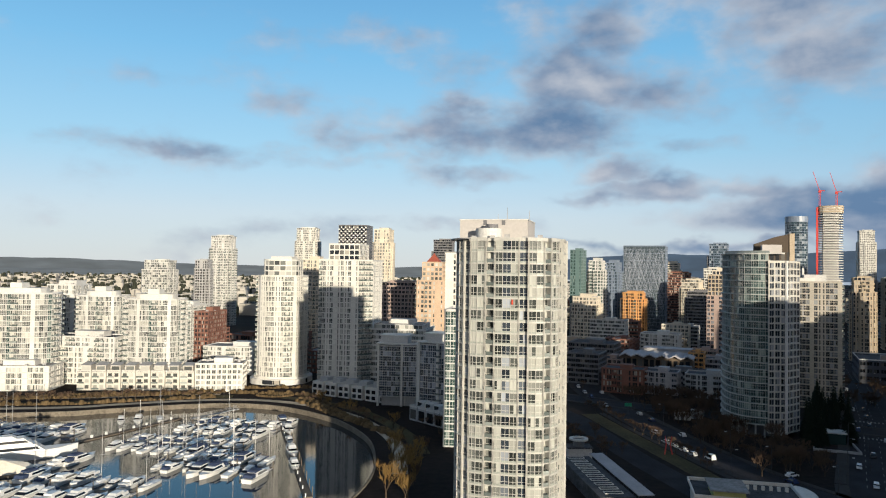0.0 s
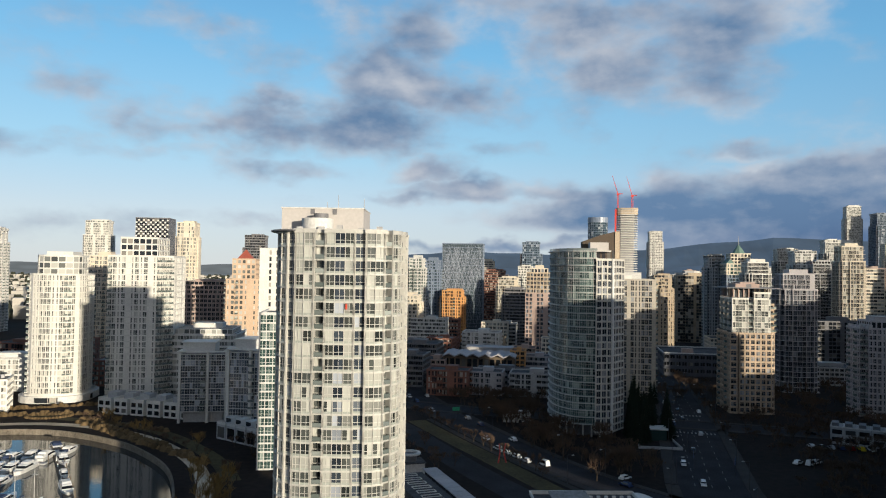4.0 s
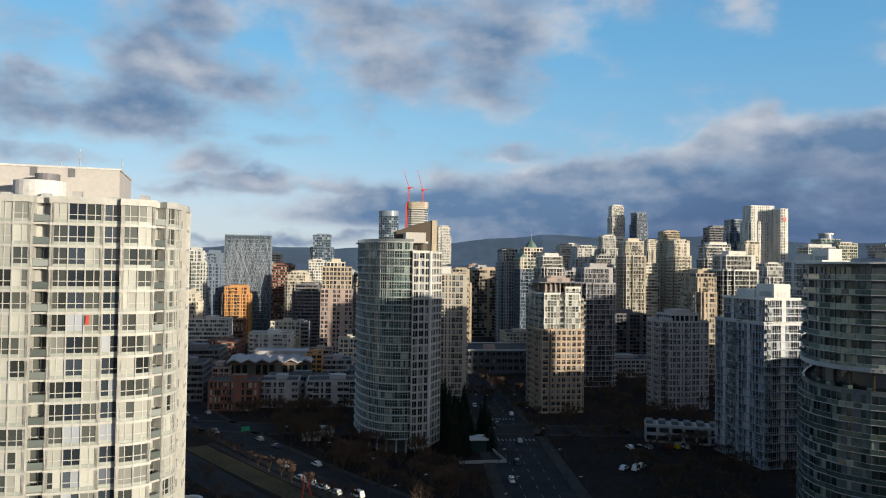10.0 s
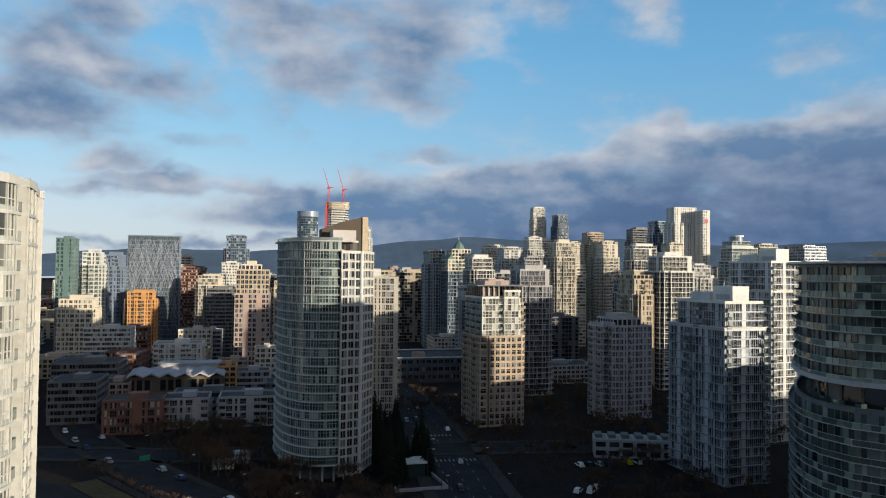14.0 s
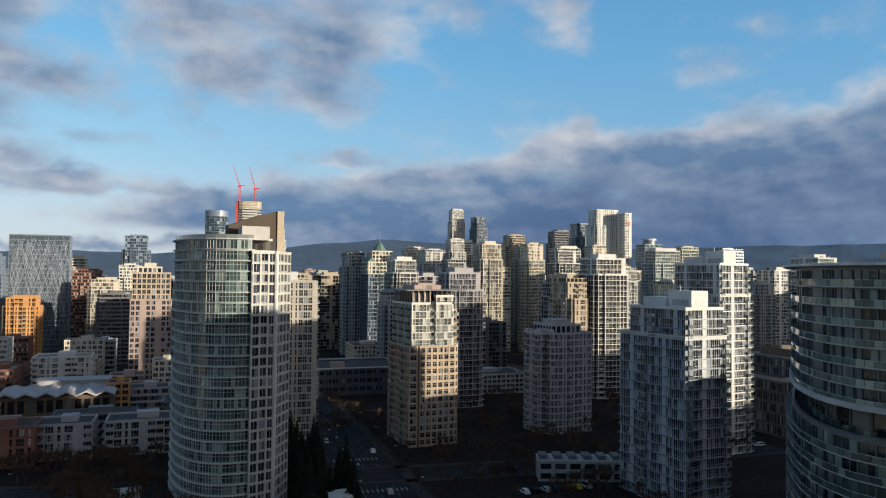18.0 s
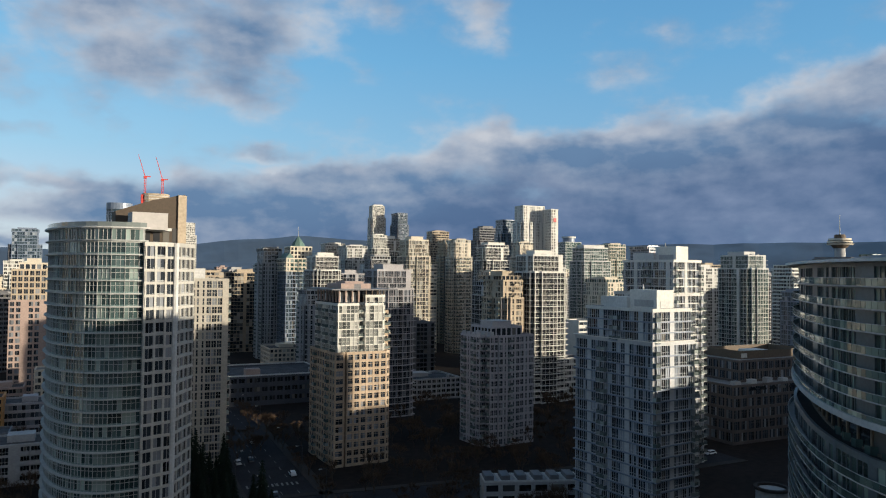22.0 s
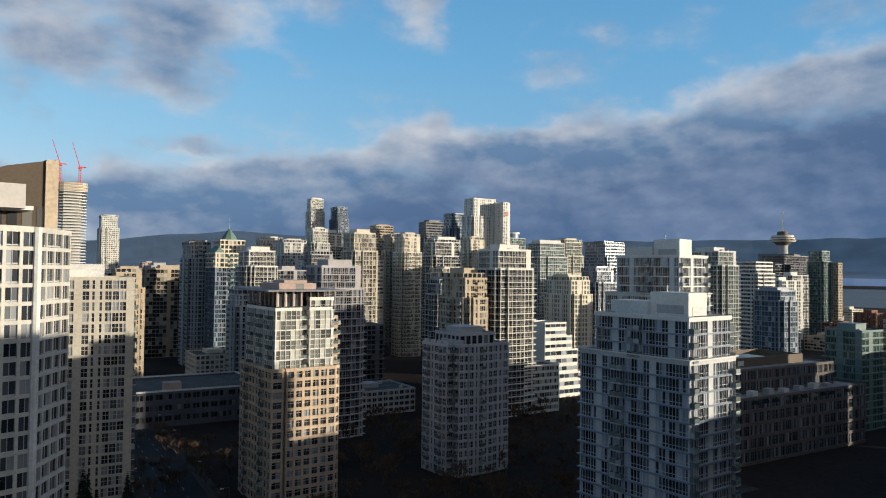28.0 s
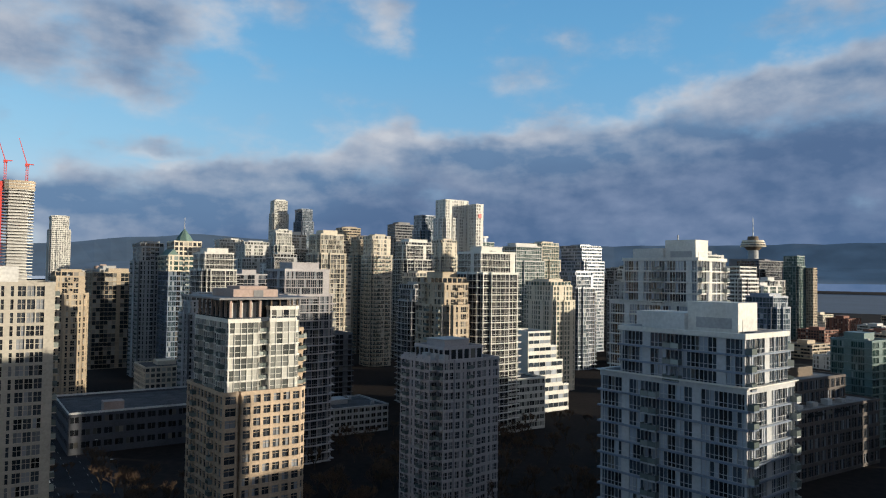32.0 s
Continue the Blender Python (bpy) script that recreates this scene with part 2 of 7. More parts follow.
# ---- materials ----
def material(name, colour, rough=0.8, spread=0.12, metal=0.0, grain=0.6, stain=7.0, bump=0.0, pieces=0.0, tint=None):
    """Paint, stone or metal with variation at two scales; pieces: how much alike pieces differ from one another."""
    m = bpy.data.materials.new(name)
    m.use_nodes = True
    n, l = m.node_tree.nodes, m.node_tree.links
    b = n["Principled BSDF"]
    b.inputs["Roughness"].default_value, b.inputs["Metallic"].default_value = rough, metal
    if rough >= 0.9:
        b.inputs["Specular IOR Level"].default_value = 0.1
    where = n.new("ShaderNodeTexCoord")
    fine, broad, mix = n.new("ShaderNodeTexNoise"), n.new("ShaderNodeTexNoise"), n.new("ShaderNodeMix")
    fine.inputs["Scale"].default_value, broad.inputs["Scale"].default_value = 1 / grain, 1 / stain
    fine.inputs["Detail"].default_value, broad.inputs["Detail"].default_value = 3, 4
    both = n.new("ShaderNodeMath")
    both.operation = "ADD"
    for tex in (fine, broad):
        l.new(where.outputs["Object"], tex.inputs["Vector"])
    l.new(fine.outputs[0], both.inputs[0])
    l.new(broad.outputs[0], both.inputs[1])
    value = both.outputs[0]
    if pieces:
        info, geo, add = n.new("ShaderNodeObjectInfo"), n.new("ShaderNodeNewGeometry"), n.new("ShaderNodeMath")
        add.operation = "ADD"
        l.new(info.outputs["Random"], add.inputs[0])
        l.new(geo.outputs["Random Per Island"], add.inputs[1])
        scale = n.new("ShaderNodeMath")
        scale.operation = "MULTIPLY_ADD"
        scale.inputs[1].default_value = pieces
        l.new(add.outputs[0], scale.inputs[0])
        l.new(value, scale.inputs[2])
        value = scale.outputs[0]
    span = n.new("ShaderNodeMapRange")
    span.inputs["From Min"].default_value, span.inputs["From Max"].default_value = 0.65, 1.35 + pieces * 2
    l.new(value, span.inputs["Value"])
    l.new(span.outputs["Result"], mix.inputs["Factor"])
    mix.data_type = "RGBA"
    dark = tint or tuple(c * (1 - 2.2 * spread) for c in colour)
    mix.inputs["A"].default_value = (*dark, 1)
    mix.inputs["B"].default_value = (*[min(1, c * (1 + spread)) for c in colour], 1)
    l.new(mix.outputs["Result"], b.inputs["Base Color"])
    if bump:
        bu = n.new("ShaderNodeBump")
        bu.inputs["Strength"].default_value, bu.inputs["Distance"].default_value = 0.6, bump
        l.new(fine.outputs[0], bu.inputs["Height"])
        l.new(bu.outputs[0], b.inputs["Normal"])
    return m


def window_glass(name, dark, light, share, rough=0.06, tone=None):
    """Panes in random tones, for dark rooms, drawn blinds and painted-in reflections; share: the part of panes that are
    light.
    """
    m = bpy.data.materials.new(name)
    m.use_nodes = True
    n, l = m.node_tree.nodes, m.node_tree.links
    b = n["Principled BSDF"]
    b.inputs["Roughness"].default_value, b.inputs["IOR"].default_value = rough, 1.55
    info, geo, add, wrap = n.new("ShaderNodeObjectInfo"), n.new("ShaderNodeNewGeometry"), n.new("ShaderNodeMath"), n.new("ShaderNodeMath")
    add.operation, wrap.operation = "ADD", "FRACT"
    l.new(info.outputs["Random"], add.inputs[0])
    l.new(geo.outputs["Random Per Island"], add.inputs[1])
    l.new(add.outputs[0], wrap.inputs[0])
    ramp = n.new("ShaderNodeValToRGB")
    ramp.color_ramp.interpolation = "LINEAR"
    e = ramp.color_ramp.elements
    e[0].position, e[0].color = 0.0, (*dark, 1)
    e[1].position, e[1].color = 1.0, (*light, 1)
    a = e.new(max(0.02, 1 - share - 0.12))
    a.color = (*(tone or tuple(c * 1.7 for c in dark)), 1)
    c = e.new(min(0.98, 1 - share + 0.05))
    c.color = (*tuple(v * 0.7 for v in light), 1)
    l.new(wrap.outputs[0], ramp.inputs[0])
    l.new(ramp.outputs[0], b.inputs["Base Color"])
    where, wave, bu = n.new("ShaderNodeTexCoord"), n.new("ShaderNodeTexNoise"), n.new("ShaderNodeBump")
    wave.inputs["Scale"].default_value = 0.35
    l.new(where.outputs["Object"], wave.inputs["Vector"])
    bu.inputs["Strength"].default_value, bu.inputs["Distance"].default_value = 0.12, 0.3
    l.new(wave.outputs[0], bu.inputs["Height"])
    l.new(bu.outputs[0], b.inputs["Normal"])
    return m


WHITE = material("white_painted_concrete", (0.66, 0.645, 0.60), 0.7, 0.10)
CREAM = material("cream_concrete", (0.64, 0.57, 0.46), 0.75, 0.12)
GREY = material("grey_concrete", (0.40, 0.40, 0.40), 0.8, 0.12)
PALE = material("pale_grey_concrete", (0.60, 0.595, 0.575), 0.75, 0.12)
DARK = material("dark_grey_cladding", (0.16, 0.16, 0.17), 0.6, 0.15)
TAN = material("tan_stone_cladding", (0.46, 0.375, 0.275), 0.8, 0.14)
BROWN = material("brown_cladding", (0.13, 0.095, 0.065), 0.75, 0.15)
ROSE = material("rose_brown_precast", (0.40, 0.30, 0.26), 0.8, 0.12)
BRICK = material("red_brick", (0.23, 0.105, 0.075), 0.85, 0.18, grain=0.25)
ORANGE = material("orange_brick", (0.58, 0.30, 0.115), 0.85, 0.15, grain=0.25)
BLUEGREY = material("blue_grey_spandrel", (0.19, 0.235, 0.31), 0.35, 0.12)
TEALP = material("teal_panel", (0.13, 0.20, 0.195), 0.3, 0.12)
GRAVEL = material("roof_gravel", (0.30, 0.29, 0.28), 0.95, 0.2, grain=0.8, stain=5, bump=0.03)
DARKROOF = material("dark_roof_membrane", (0.10, 0.10, 0.105), 0.9, 0.25, stain=4)
COPPER = material("green_copper_roof", (0.12, 0.20, 0.17), 0.6, 0.2)
# Darker than the real surfaces: the streets' shade is put into these colours.
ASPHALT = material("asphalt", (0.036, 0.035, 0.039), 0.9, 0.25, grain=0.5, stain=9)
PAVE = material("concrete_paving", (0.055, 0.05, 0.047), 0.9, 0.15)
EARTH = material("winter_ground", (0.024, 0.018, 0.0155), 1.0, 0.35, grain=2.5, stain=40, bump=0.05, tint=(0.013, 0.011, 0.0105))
GLASS = window_glass("clear_window_glass", (0.015, 0.018, 0.022), (0.45, 0.42, 0.37), 0.28)
GLASS_B = window_glass("blue_window_glass", (0.02, 0.035, 0.05), (0.36, 0.40, 0.44), 0.16, tone=(0.05, 0.08, 0.10))
GLASS_G = window_glass("green_window_glass", (0.02, 0.045, 0.042), (0.30, 0.36, 0.34), 0.12, tone=(0.045, 0.085, 0.08))
GLASS_D = window_glass("dark_window_glass", (0.010, 0.012, 0.015), (0.20, 0.19, 0.17), 0.10)
GLASS_A = window_glass("pale_blind_glass", (0.03, 0.03, 0.032), (0.50, 0.50, 0.46), 0.30, 0.10, tone=(0.11, 0.115, 0.11))
# Pale panes: the bright sky's reflection is put into the colour.
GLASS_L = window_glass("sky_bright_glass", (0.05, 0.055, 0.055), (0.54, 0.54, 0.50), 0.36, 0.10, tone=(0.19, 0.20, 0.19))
GLASS_W = window_glass("white_tower_glass", (0.018, 0.022, 0.022), (0.50, 0.51, 0.47), 0.42, 0.06, tone=(0.09, 0.10, 0.095))
GLASS_C = window_glass("curved_teal_glass", (0.016, 0.030, 0.032), (0.32, 0.40, 0.37), 0.18, 0.05, tone=(0.07, 0.115, 0.115))
GLASS_T = window_glass("blue_grey_tower_glass", (0.010, 0.014, 0.020), (0.40, 0.44, 0.50), 0.30, 0.06, tone=(0.055, 0.072, 0.095))
GLASS_N = window_glass("even_blue_glass", (0.055, 0.075, 0.09), (0.10, 0.13, 0.15), 0.05, 0.04, tone=(0.075, 0.10, 0.115))
GLASS_R = window_glass("green_grey_tower_glass", (0.014, 0.022, 0.020), (0.30, 0.36, 0.30), 0.22, 0.05, tone=(0.06, 0.085, 0.075))
SPANDREL = material("pale_green_spandrel_glass", (0.36, 0.39, 0.355), 0.25, 0.10)
RAIL = window_glass("balcony_glass", (0.09, 0.11, 0.105), (0.36, 0.40, 0.38), 0.25, 0.06, tone=(0.15, 0.175, 0.17))
# Dark panes for shaded walls, the shade put into the colour.
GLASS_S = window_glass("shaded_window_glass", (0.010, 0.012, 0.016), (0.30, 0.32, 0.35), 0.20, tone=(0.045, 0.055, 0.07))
PBLUE = material("pale_blue_grey_panel", (0.36, 0.40, 0.47), 0.5, 0.10)
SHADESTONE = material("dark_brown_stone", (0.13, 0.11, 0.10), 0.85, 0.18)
MAUVE = material("mauve_grey_stucco", (0.42, 0.40, 0.41), 0.85, 0.12)

# ---- geometry helpers ----
class Shell:
    """Gathers boxes, rings and panes into one mesh."""

    def __init__(self):
        self.v, self.f = [], []

    def add(self, verts, faces):
        k = len(self.v)
        self.v += [tuple(p) for p in verts]
        self.f += [tuple(i + k for i in q) for q in faces]
        return self

    def prism(self, poly, z0, z1, top=True, bottom=False):
        n = len(poly)
        faces = [(i, (i + 1) % n, (i + 1) % n + n, i + n) for i in range(n)]
        if top:
            faces.append(tuple(range(n, 2 * n)))
        if bottom:
            faces.append(tuple(reversed(range(n))))
        return self.add([(x, y, z0) for x, y in poly] + [(x, y, z1) for x, y in poly], faces)

    def ring(self, outer, inner, z0, z1, hidden=""):
        """hidden: "in" leaves out the inner faces, "inlow" the lower ones as well."""
        n = len(outer)
        v = [(x, y, z) for z in (z0, z1) for p in (outer, inner) for x, y in p]
        f = []
        for i in range(n):
            j = (i + 1) % n
            f += [(i, j, 2 * n + j, 2 * n + i), (2 * n + i, 2 * n + j, 3 * n + j, 3 * n + i)]
            if not hidden:
                f.append((n + j, n + i, 3 * n + i, 3 * n + j))
            if hidden != "inlow":
                f.append((j, i, n + i, n + j))
        return self.add(v, f)

    def box(self, x0, y0, z0, x1, y1, z1):
        return self.prism([(x0, y0), (x1, y0), (x1, y1), (x0, y1)], z0, z1, True, True)

    def slab(self, p, q, out, inn, z0, z1):
        """A box along the wall from p to q, which stands out by out and reaches in by inn."""
        d = Vector((q[0] - p[0], q[1] - p[1])).normalized()
        nx, ny = d.y, -d.x
        c = [(p[0] + nx * out, p[1] + ny * out), (q[0] + nx * out, q[1] + ny * out),
             (q[0] - nx * inn, q[1] - ny * inn), (p[0] - nx * inn, p[1] - ny * inn)]
        return self.prism(c, z0, z1, True, True)

    def pane(self, p, q, inn, z0, z1):
        d = Vector((q[0] - p[0], q[1] - p[1])).normalized()
        nx, ny = d.y, -d.x
        a, b = (p[0] - nx * inn, p[1] - ny * inn), (q[0] - nx * inn, q[1] - ny * inn)
        return self.add([(*a, z0), (*b, z0), (*b, z1), (*a, z1)], [(0, 1, 2, 3)])

    def cone(self, x, y, z0, z1, r0, r1, n=12):
        lo = [(x + r0 * math.cos(6.28319 * i / n), y + r0 * math.sin(6.28319 * i / n), z0) for i in range(n)]
        hi = [(x + r1 * math.cos(6.28319 * i / n), y + r1 * math.sin(6.28319 * i / n), z1) for i in range(n)]
        return self.add(lo + hi, [(i, (i + 1) % n, (i + 1) % n + n, i + n) for i in range(n)] + [tuple(range(n, 2 * n)), tuple(reversed(range(n)))])

    def mesh(self, name, mat):
        me = bpy.data.meshes.new(name)
        me.from_pydata(self.v, [], self.f)
        me.materials.append(mat)
        return me


def part(name, shell, mat, parent, label="", at=None, kind=""):
    """One mesh object under a thing or under a part."""
    me = shell if isinstance(shell, bpy.types.Mesh) else shell.mesh(name, mat)
    ob = new(name, me)
    ob.parent = parent
    if at is not None:
        ob.matrix_local = at
    if label or kind:
        tagged(ob, label, kind=kind)
    return ob


def thing(name, label, category, m, group="", kind=""):
    ob = new(name)
    ob.matrix_world = m
    return tagged(ob, label, category, group, kind)


def rect(w, d, x=0.0, y=0.0):
    return [(x - w / 2, y - d / 2), (x + w / 2, y - d / 2), (x + w / 2, y + d / 2), (x - w / 2, y + d / 2)]


def grow(poly, k):
    """The outline moved outwards by k (counter-clockwise outlines)."""
    n, out = len(poly), []
    for i in range(n):
        a, b, c = Vector(poly[i - 1]), Vector(poly[i]), Vector(poly[(i + 1) % n])
        d1, d2 = (b - a).normalized(), (c - b).normalized()
        n1, n2 = Vector((d1.y, -d1.x)), Vector((d2.y, -d2.x))
        s = (n1 + n2)
        s = s / max(0.3, s.dot(n1)) if s.length > 1e-6 else n1
        out.append((b.x + s.x * k, b.y + s.y * k))
    return out


def bays(poly, width):
    """Splits each side of an outline into bays of about that width: lists of point pairs."""
    rows = []
    for i, p in enumerate(poly):
        q = poly[(i + 1) % len(poly)]
        length = math.hypot(q[0] - p[0], q[1] - p[1])
        n = max(1, round(length / width))
        cut = [(p[0] + (q[0] - p[0]) * k / n, p[1] + (q[1] - p[1]) * k / n) for k in range(n + 1)]
        rows.append([(cut[k], cut[k + 1]) for k in range(n)])
    return rows


def storeys(parent, poly, z0, count, fh, wall, glass, bay=3.2, band=0.9, pier=0.5, proud=0.12, slab_out=0.0, slab_mat=None,
            balcony=None, near=False, sides=None, patterns=None, mullion=None, roof=True, roof_mat=None, parapet=0.9, face=None, rail_ring=0.0, split=1.4, transom=0.0, lean=False, most=56, rail_mat=None, under=None, extra=None, cluster=0.0, dark_glass=None):
    """A stack of alike storeys on one outline. patterns: for each side a word with a letter for every bay: w window, n narrow window,
    s solid, b balcony, d dark window. cluster: the share of bays whose panes look alike. near: floors, piers and the panes of the sides named in sides become parts of their own."""
    rows = bays(poly, bay)
    mullion = wall if mullion is True else mullion
    top = z0 + count * fh
    if not lean:
        part("core", Shell().prism(grow(poly, -0.45), z0, top, True), DARK, parent)
    ringmesh = Shell().ring(grow(poly, proud), grow(poly, -0.4), 0, band, "inlow")
    if slab_out and not (near and slab_mat):
        ringmesh.ring(grow(poly, slab_out), grow(poly, proud + 0.003), band - 0.28, band - 0.06, "in")
    if transom:
        ringmesh.ring(grow(poly, -0.02), grow(poly, -0.2), band + transom, band + transom + 0.09, "inlow")
    if under:
        low = Shell()
        for k in range(count):
            low.ring(grow(poly, -0.03), grow(poly, -0.25), z0 + k * fh + band - 0.01, z0 + k * fh + band + under[1], "inlow")
        part("lower_panelling", low, under[0], parent, kind="stuff")
    piers, panes, rails, solids, bars, darks = Shell(), Shell(), Shell(), Shell(), Shell(), Shell()
    alike = random.Random(round(poly[0][0] * 100) + count)
    if lean:
        solids = bars = rails = piers
        if extra:
            piers.add(extra.v, extra.f)
    made = hung = 0
    if near:
        bandmesh = ringmesh.mesh("spandrel_band", wall)
        for k in range(count):
            part("spandrel_band", bandmesh, wall, parent, at=Matrix.Translation((0, 0, z0 + k * fh)))
        if slab_out and slab_mat:
            edge = Shell().ring(grow(poly, slab_out), grow(poly, proud + 0.003), band - 0.36, band - 0.04).mesh("slab_edge", slab_mat)
            for k in range(count):
                part("slab_edge", edge, slab_mat, parent, at=Matrix.Translation((0, 0, z0 + k * fh)))
    else:
        joined = piers if lean else Shell()
        for k in range(count):
            joined.add([(x, y, z + z0 + k * fh) for x, y, z in ringmesh.v], ringmesh.f)
        if not lean:
            part("banding", joined, wall, parent, kind="stuff")
    if rail_ring:
        edge_slab = Shell().ring(grow(poly, rail_ring), grow(poly, proud + 0.004), band - 0.18, band)
        edge_rail, line = Shell(), grow(poly, rail_ring)
        edge_slab.ring(grow(poly, rail_ring + 0.03), grow(poly, rail_ring - 0.07), band + 0.955, band + 1.03)
        for i, p in enumerate(line):
            q = line[(i + 1) % len(line)]
            for a, b in ((0.01, 0.24), (0.26, 0.49), (0.51, 0.74), (0.76, 0.99)):
                edge_rail.slab((p[0] + (q[0] - p[0]) * a, p[1] + (q[1] - p[1]) * a), (p[0] + (q[0] - p[0]) * b, p[1] + (q[1] - p[1]) * b), 0.0, 0.05, band + 0.004, band + 0.95)
        sm, rm = edge_slab.mesh("balcony", slab_mat or wall), edge_rail.mesh("balcony_rail", rail_mat or RAIL)
        for k in range(count):
            part("balcony_rail", rm, RAIL, part("balcony", sm, wall, parent, at=Matrix.Translation((0, 0, z0 + k * fh))))
    if near and face and sides is None:
        sides = []
        for i, p in enumerate(poly):
            q = poly[(i + 1) % len(poly)]
            if (q[1] - p[1]) * face[0] - (q[0] - p[0]) * face[1] > 0.1 * math.hypot(q[0] - p[0], q[1] - p[1]):
                sides.append(i)
    for s, row in enumerate(rows):
        word = (patterns[s % len(patterns)] if patterns else "w")
        for i, (p, q) in enumerate(row):
            c = word[i % len(word)]
            d = Vector((q[0] - p[0], q[1] - p[1]))
            length = d.length
            d.normalize()
            if pier:
                e = (p[0] + d.x * pier / 2, p[1] + d.y * pier / 2)
                start = (p[0] - d.x * pier / 2 * (i > 0), p[1] - d.y * pier / 2 * (i > 0))
                if near and (sides is None or s in sides):
                    part("pier", Shell().slab(start, e, proud - 0.02, 0.35, z0, top), wall, parent)
                else:
                    piers.slab(start, e, proud - 0.02, 0.35, z0, top)
                if i == len(row) - 1:
                    piers.slab((q[0] - d.x * pier / 2, q[1] - d.y * pier / 2), q, proud - 0.02, 0.35, z0, top)
            a, b = pier / 2, length - pier / 2
            if c == "s":
                solids.slab(p, q, proud - 0.04, 0.35, z0, top)
                continue
            if c == "n":
                cut = length * 0.34
                solids.slab((p[0], p[1]), (p[0] + d.x * cut, p[1] + d.y * cut), proud - 0.04, 0.35, z0, top)
                solids.slab((q[0] - d.x * cut, q[1] - d.y * cut), q, proud - 0.04, 0.35, z0, top)
                a, b = cut, length - cut
            u, v = (p[0] + d.x * a, p[1] + d.y * a), (p[0] + d.x * b, p[1] + d.y * b)
            depth = 0.12 if c != "b" else 0.3
            halves = max(1, round((b - a) / split)) if mullion else 1
            for h in range(1, halves):
                m = (p[0] + d.x * (a + (b - a) * h / halves - 0.05), p[1] + d.y * (a + (b - a) * h / halves - 0.05))
                bars.slab(m, (m[0] + d.x * 0.08, m[1] + d.y * 0.08), -0.02, 0.2, z0, top)
            cuts = [(u[0] + (v[0] - u[0]) * h / halves, u[1] + (v[1] - u[1]) * h / halves) for h in range(halves + 1)]
            single = near and (sides is None or s in sides) and c != "d"
            meshes = {}
            for k in range(count):
                step = halves if alike.random() < cluster else 1
                for h in range(0, halves, step):
                    if single and made < most:
                        made += 1
                        if (h, step) not in meshes:
                            meshes[h, step] = Shell().pane(cuts[h], cuts[h + step], depth, band - 0.02, fh + 0.02).mesh("window_pane", glass)
                        part("window_pane", meshes[h, step], glass, parent, at=Matrix.Translation((0, 0, z0 + k * fh)))
                    else:
                        (darks if c == "d" else panes).pane(cuts[h], cuts[h + step], depth, z0 + k * fh + band - 0.02, z0 + (k + 1) * fh + 0.02)
            if c == "b" or (balcony and c == balcony):
                out = 1.2
                bal = Shell()
                bal.slab(u, v, out, -0.1, band - 0.25, band)
                rail = Shell()
                rail.slab(u, v, out, -out + 0.06, band + 0.08, band + 0.9)
                n = Vector((d.y, -d.x))
                for g in (u, v):
                    rail.slab((g[0] - d.x * 0.03, g[1] - d.y * 0.03), (g[0] + d.x * 0.03, g[1] + d.y * 0.03), out, -0.12, band, band + 1.0)
                if near and (sides is None or s in sides) and hung < most * 0.2:
                    hung += count
                    bm, rm = bal.mesh("balcony", slab_mat or wall), rail.mesh("balcony_rail", RAIL)
                    for k in range(count):
                        bo = part("balcony", bm, wall, parent, at=Matrix.Translation((0, 0, z0 + k * fh)))
                        part("balcony_rail", rm, RAIL, bo)
                else:
                    for k in range(count):
                        solids.add([(x, y, z + z0 + k * fh) for x, y, z in bal.v], bal.f)
                        rails.add([(x, y, z + z0 + k * fh) for x, y, z in rail.v], rail.f)
    if roof and lean:
        piers.ring(grow(poly, proud + 0.05), grow(poly, -0.35), top, top + parapet)
    for name, shell, mat in (("wall" if lean else "framing", piers, wall), ("solid_walling", Shell() if lean else solids, wall), ("glazing", panes, glass), ("dark_glazing", darks, dark_glass or GLASS_D), ("railing", Shell() if lean else rails, RAIL), ("glazing_bar_work", Shell() if lean else bars, mullion)):
        if shell.f:
            part(name, shell, mat, parent, kind="stuff")
    if roof:
        part("roof", Shell().prism(grow(poly, -0.3), top - 0.3, top + 0.25, True), roof_mat or GRAVEL, parent)
        if not lean:
            part("parapet", Shell().ring(grow(poly, proud + 0.05), grow(poly, -0.35), top, top + parapet), wall, parent)
    return top


def oval(w, d, n, k):
    """A rounded outline of k equal sides: n = 2 is an ellipse, larger n is squarer."""
    dense = []
    for i in range(721):
        q = 2 * math.pi * i / 720
        c, s = math.cos(q), math.sin(q)
        dense.append(Vector((w / 2 * math.copysign(abs(c) ** (2 / n), c), d / 2 * math.copysign(abs(s) ** (2 / n), s))))
    run = [0.0]
    for p, q in zip(dense, dense[1:]):
        run.append(run[-1] + (q - p).length)
    pts, j = [], 0
    for i in range(k):
        goal = run[-1] * i / k
        while run[j + 1] < goal:
            j += 1
        v = dense[j].lerp(dense[j + 1], (goal - run[j]) / max(1e-9, run[j + 1] - run[j]))
        pts.append((v.x, v.y))
    return pts


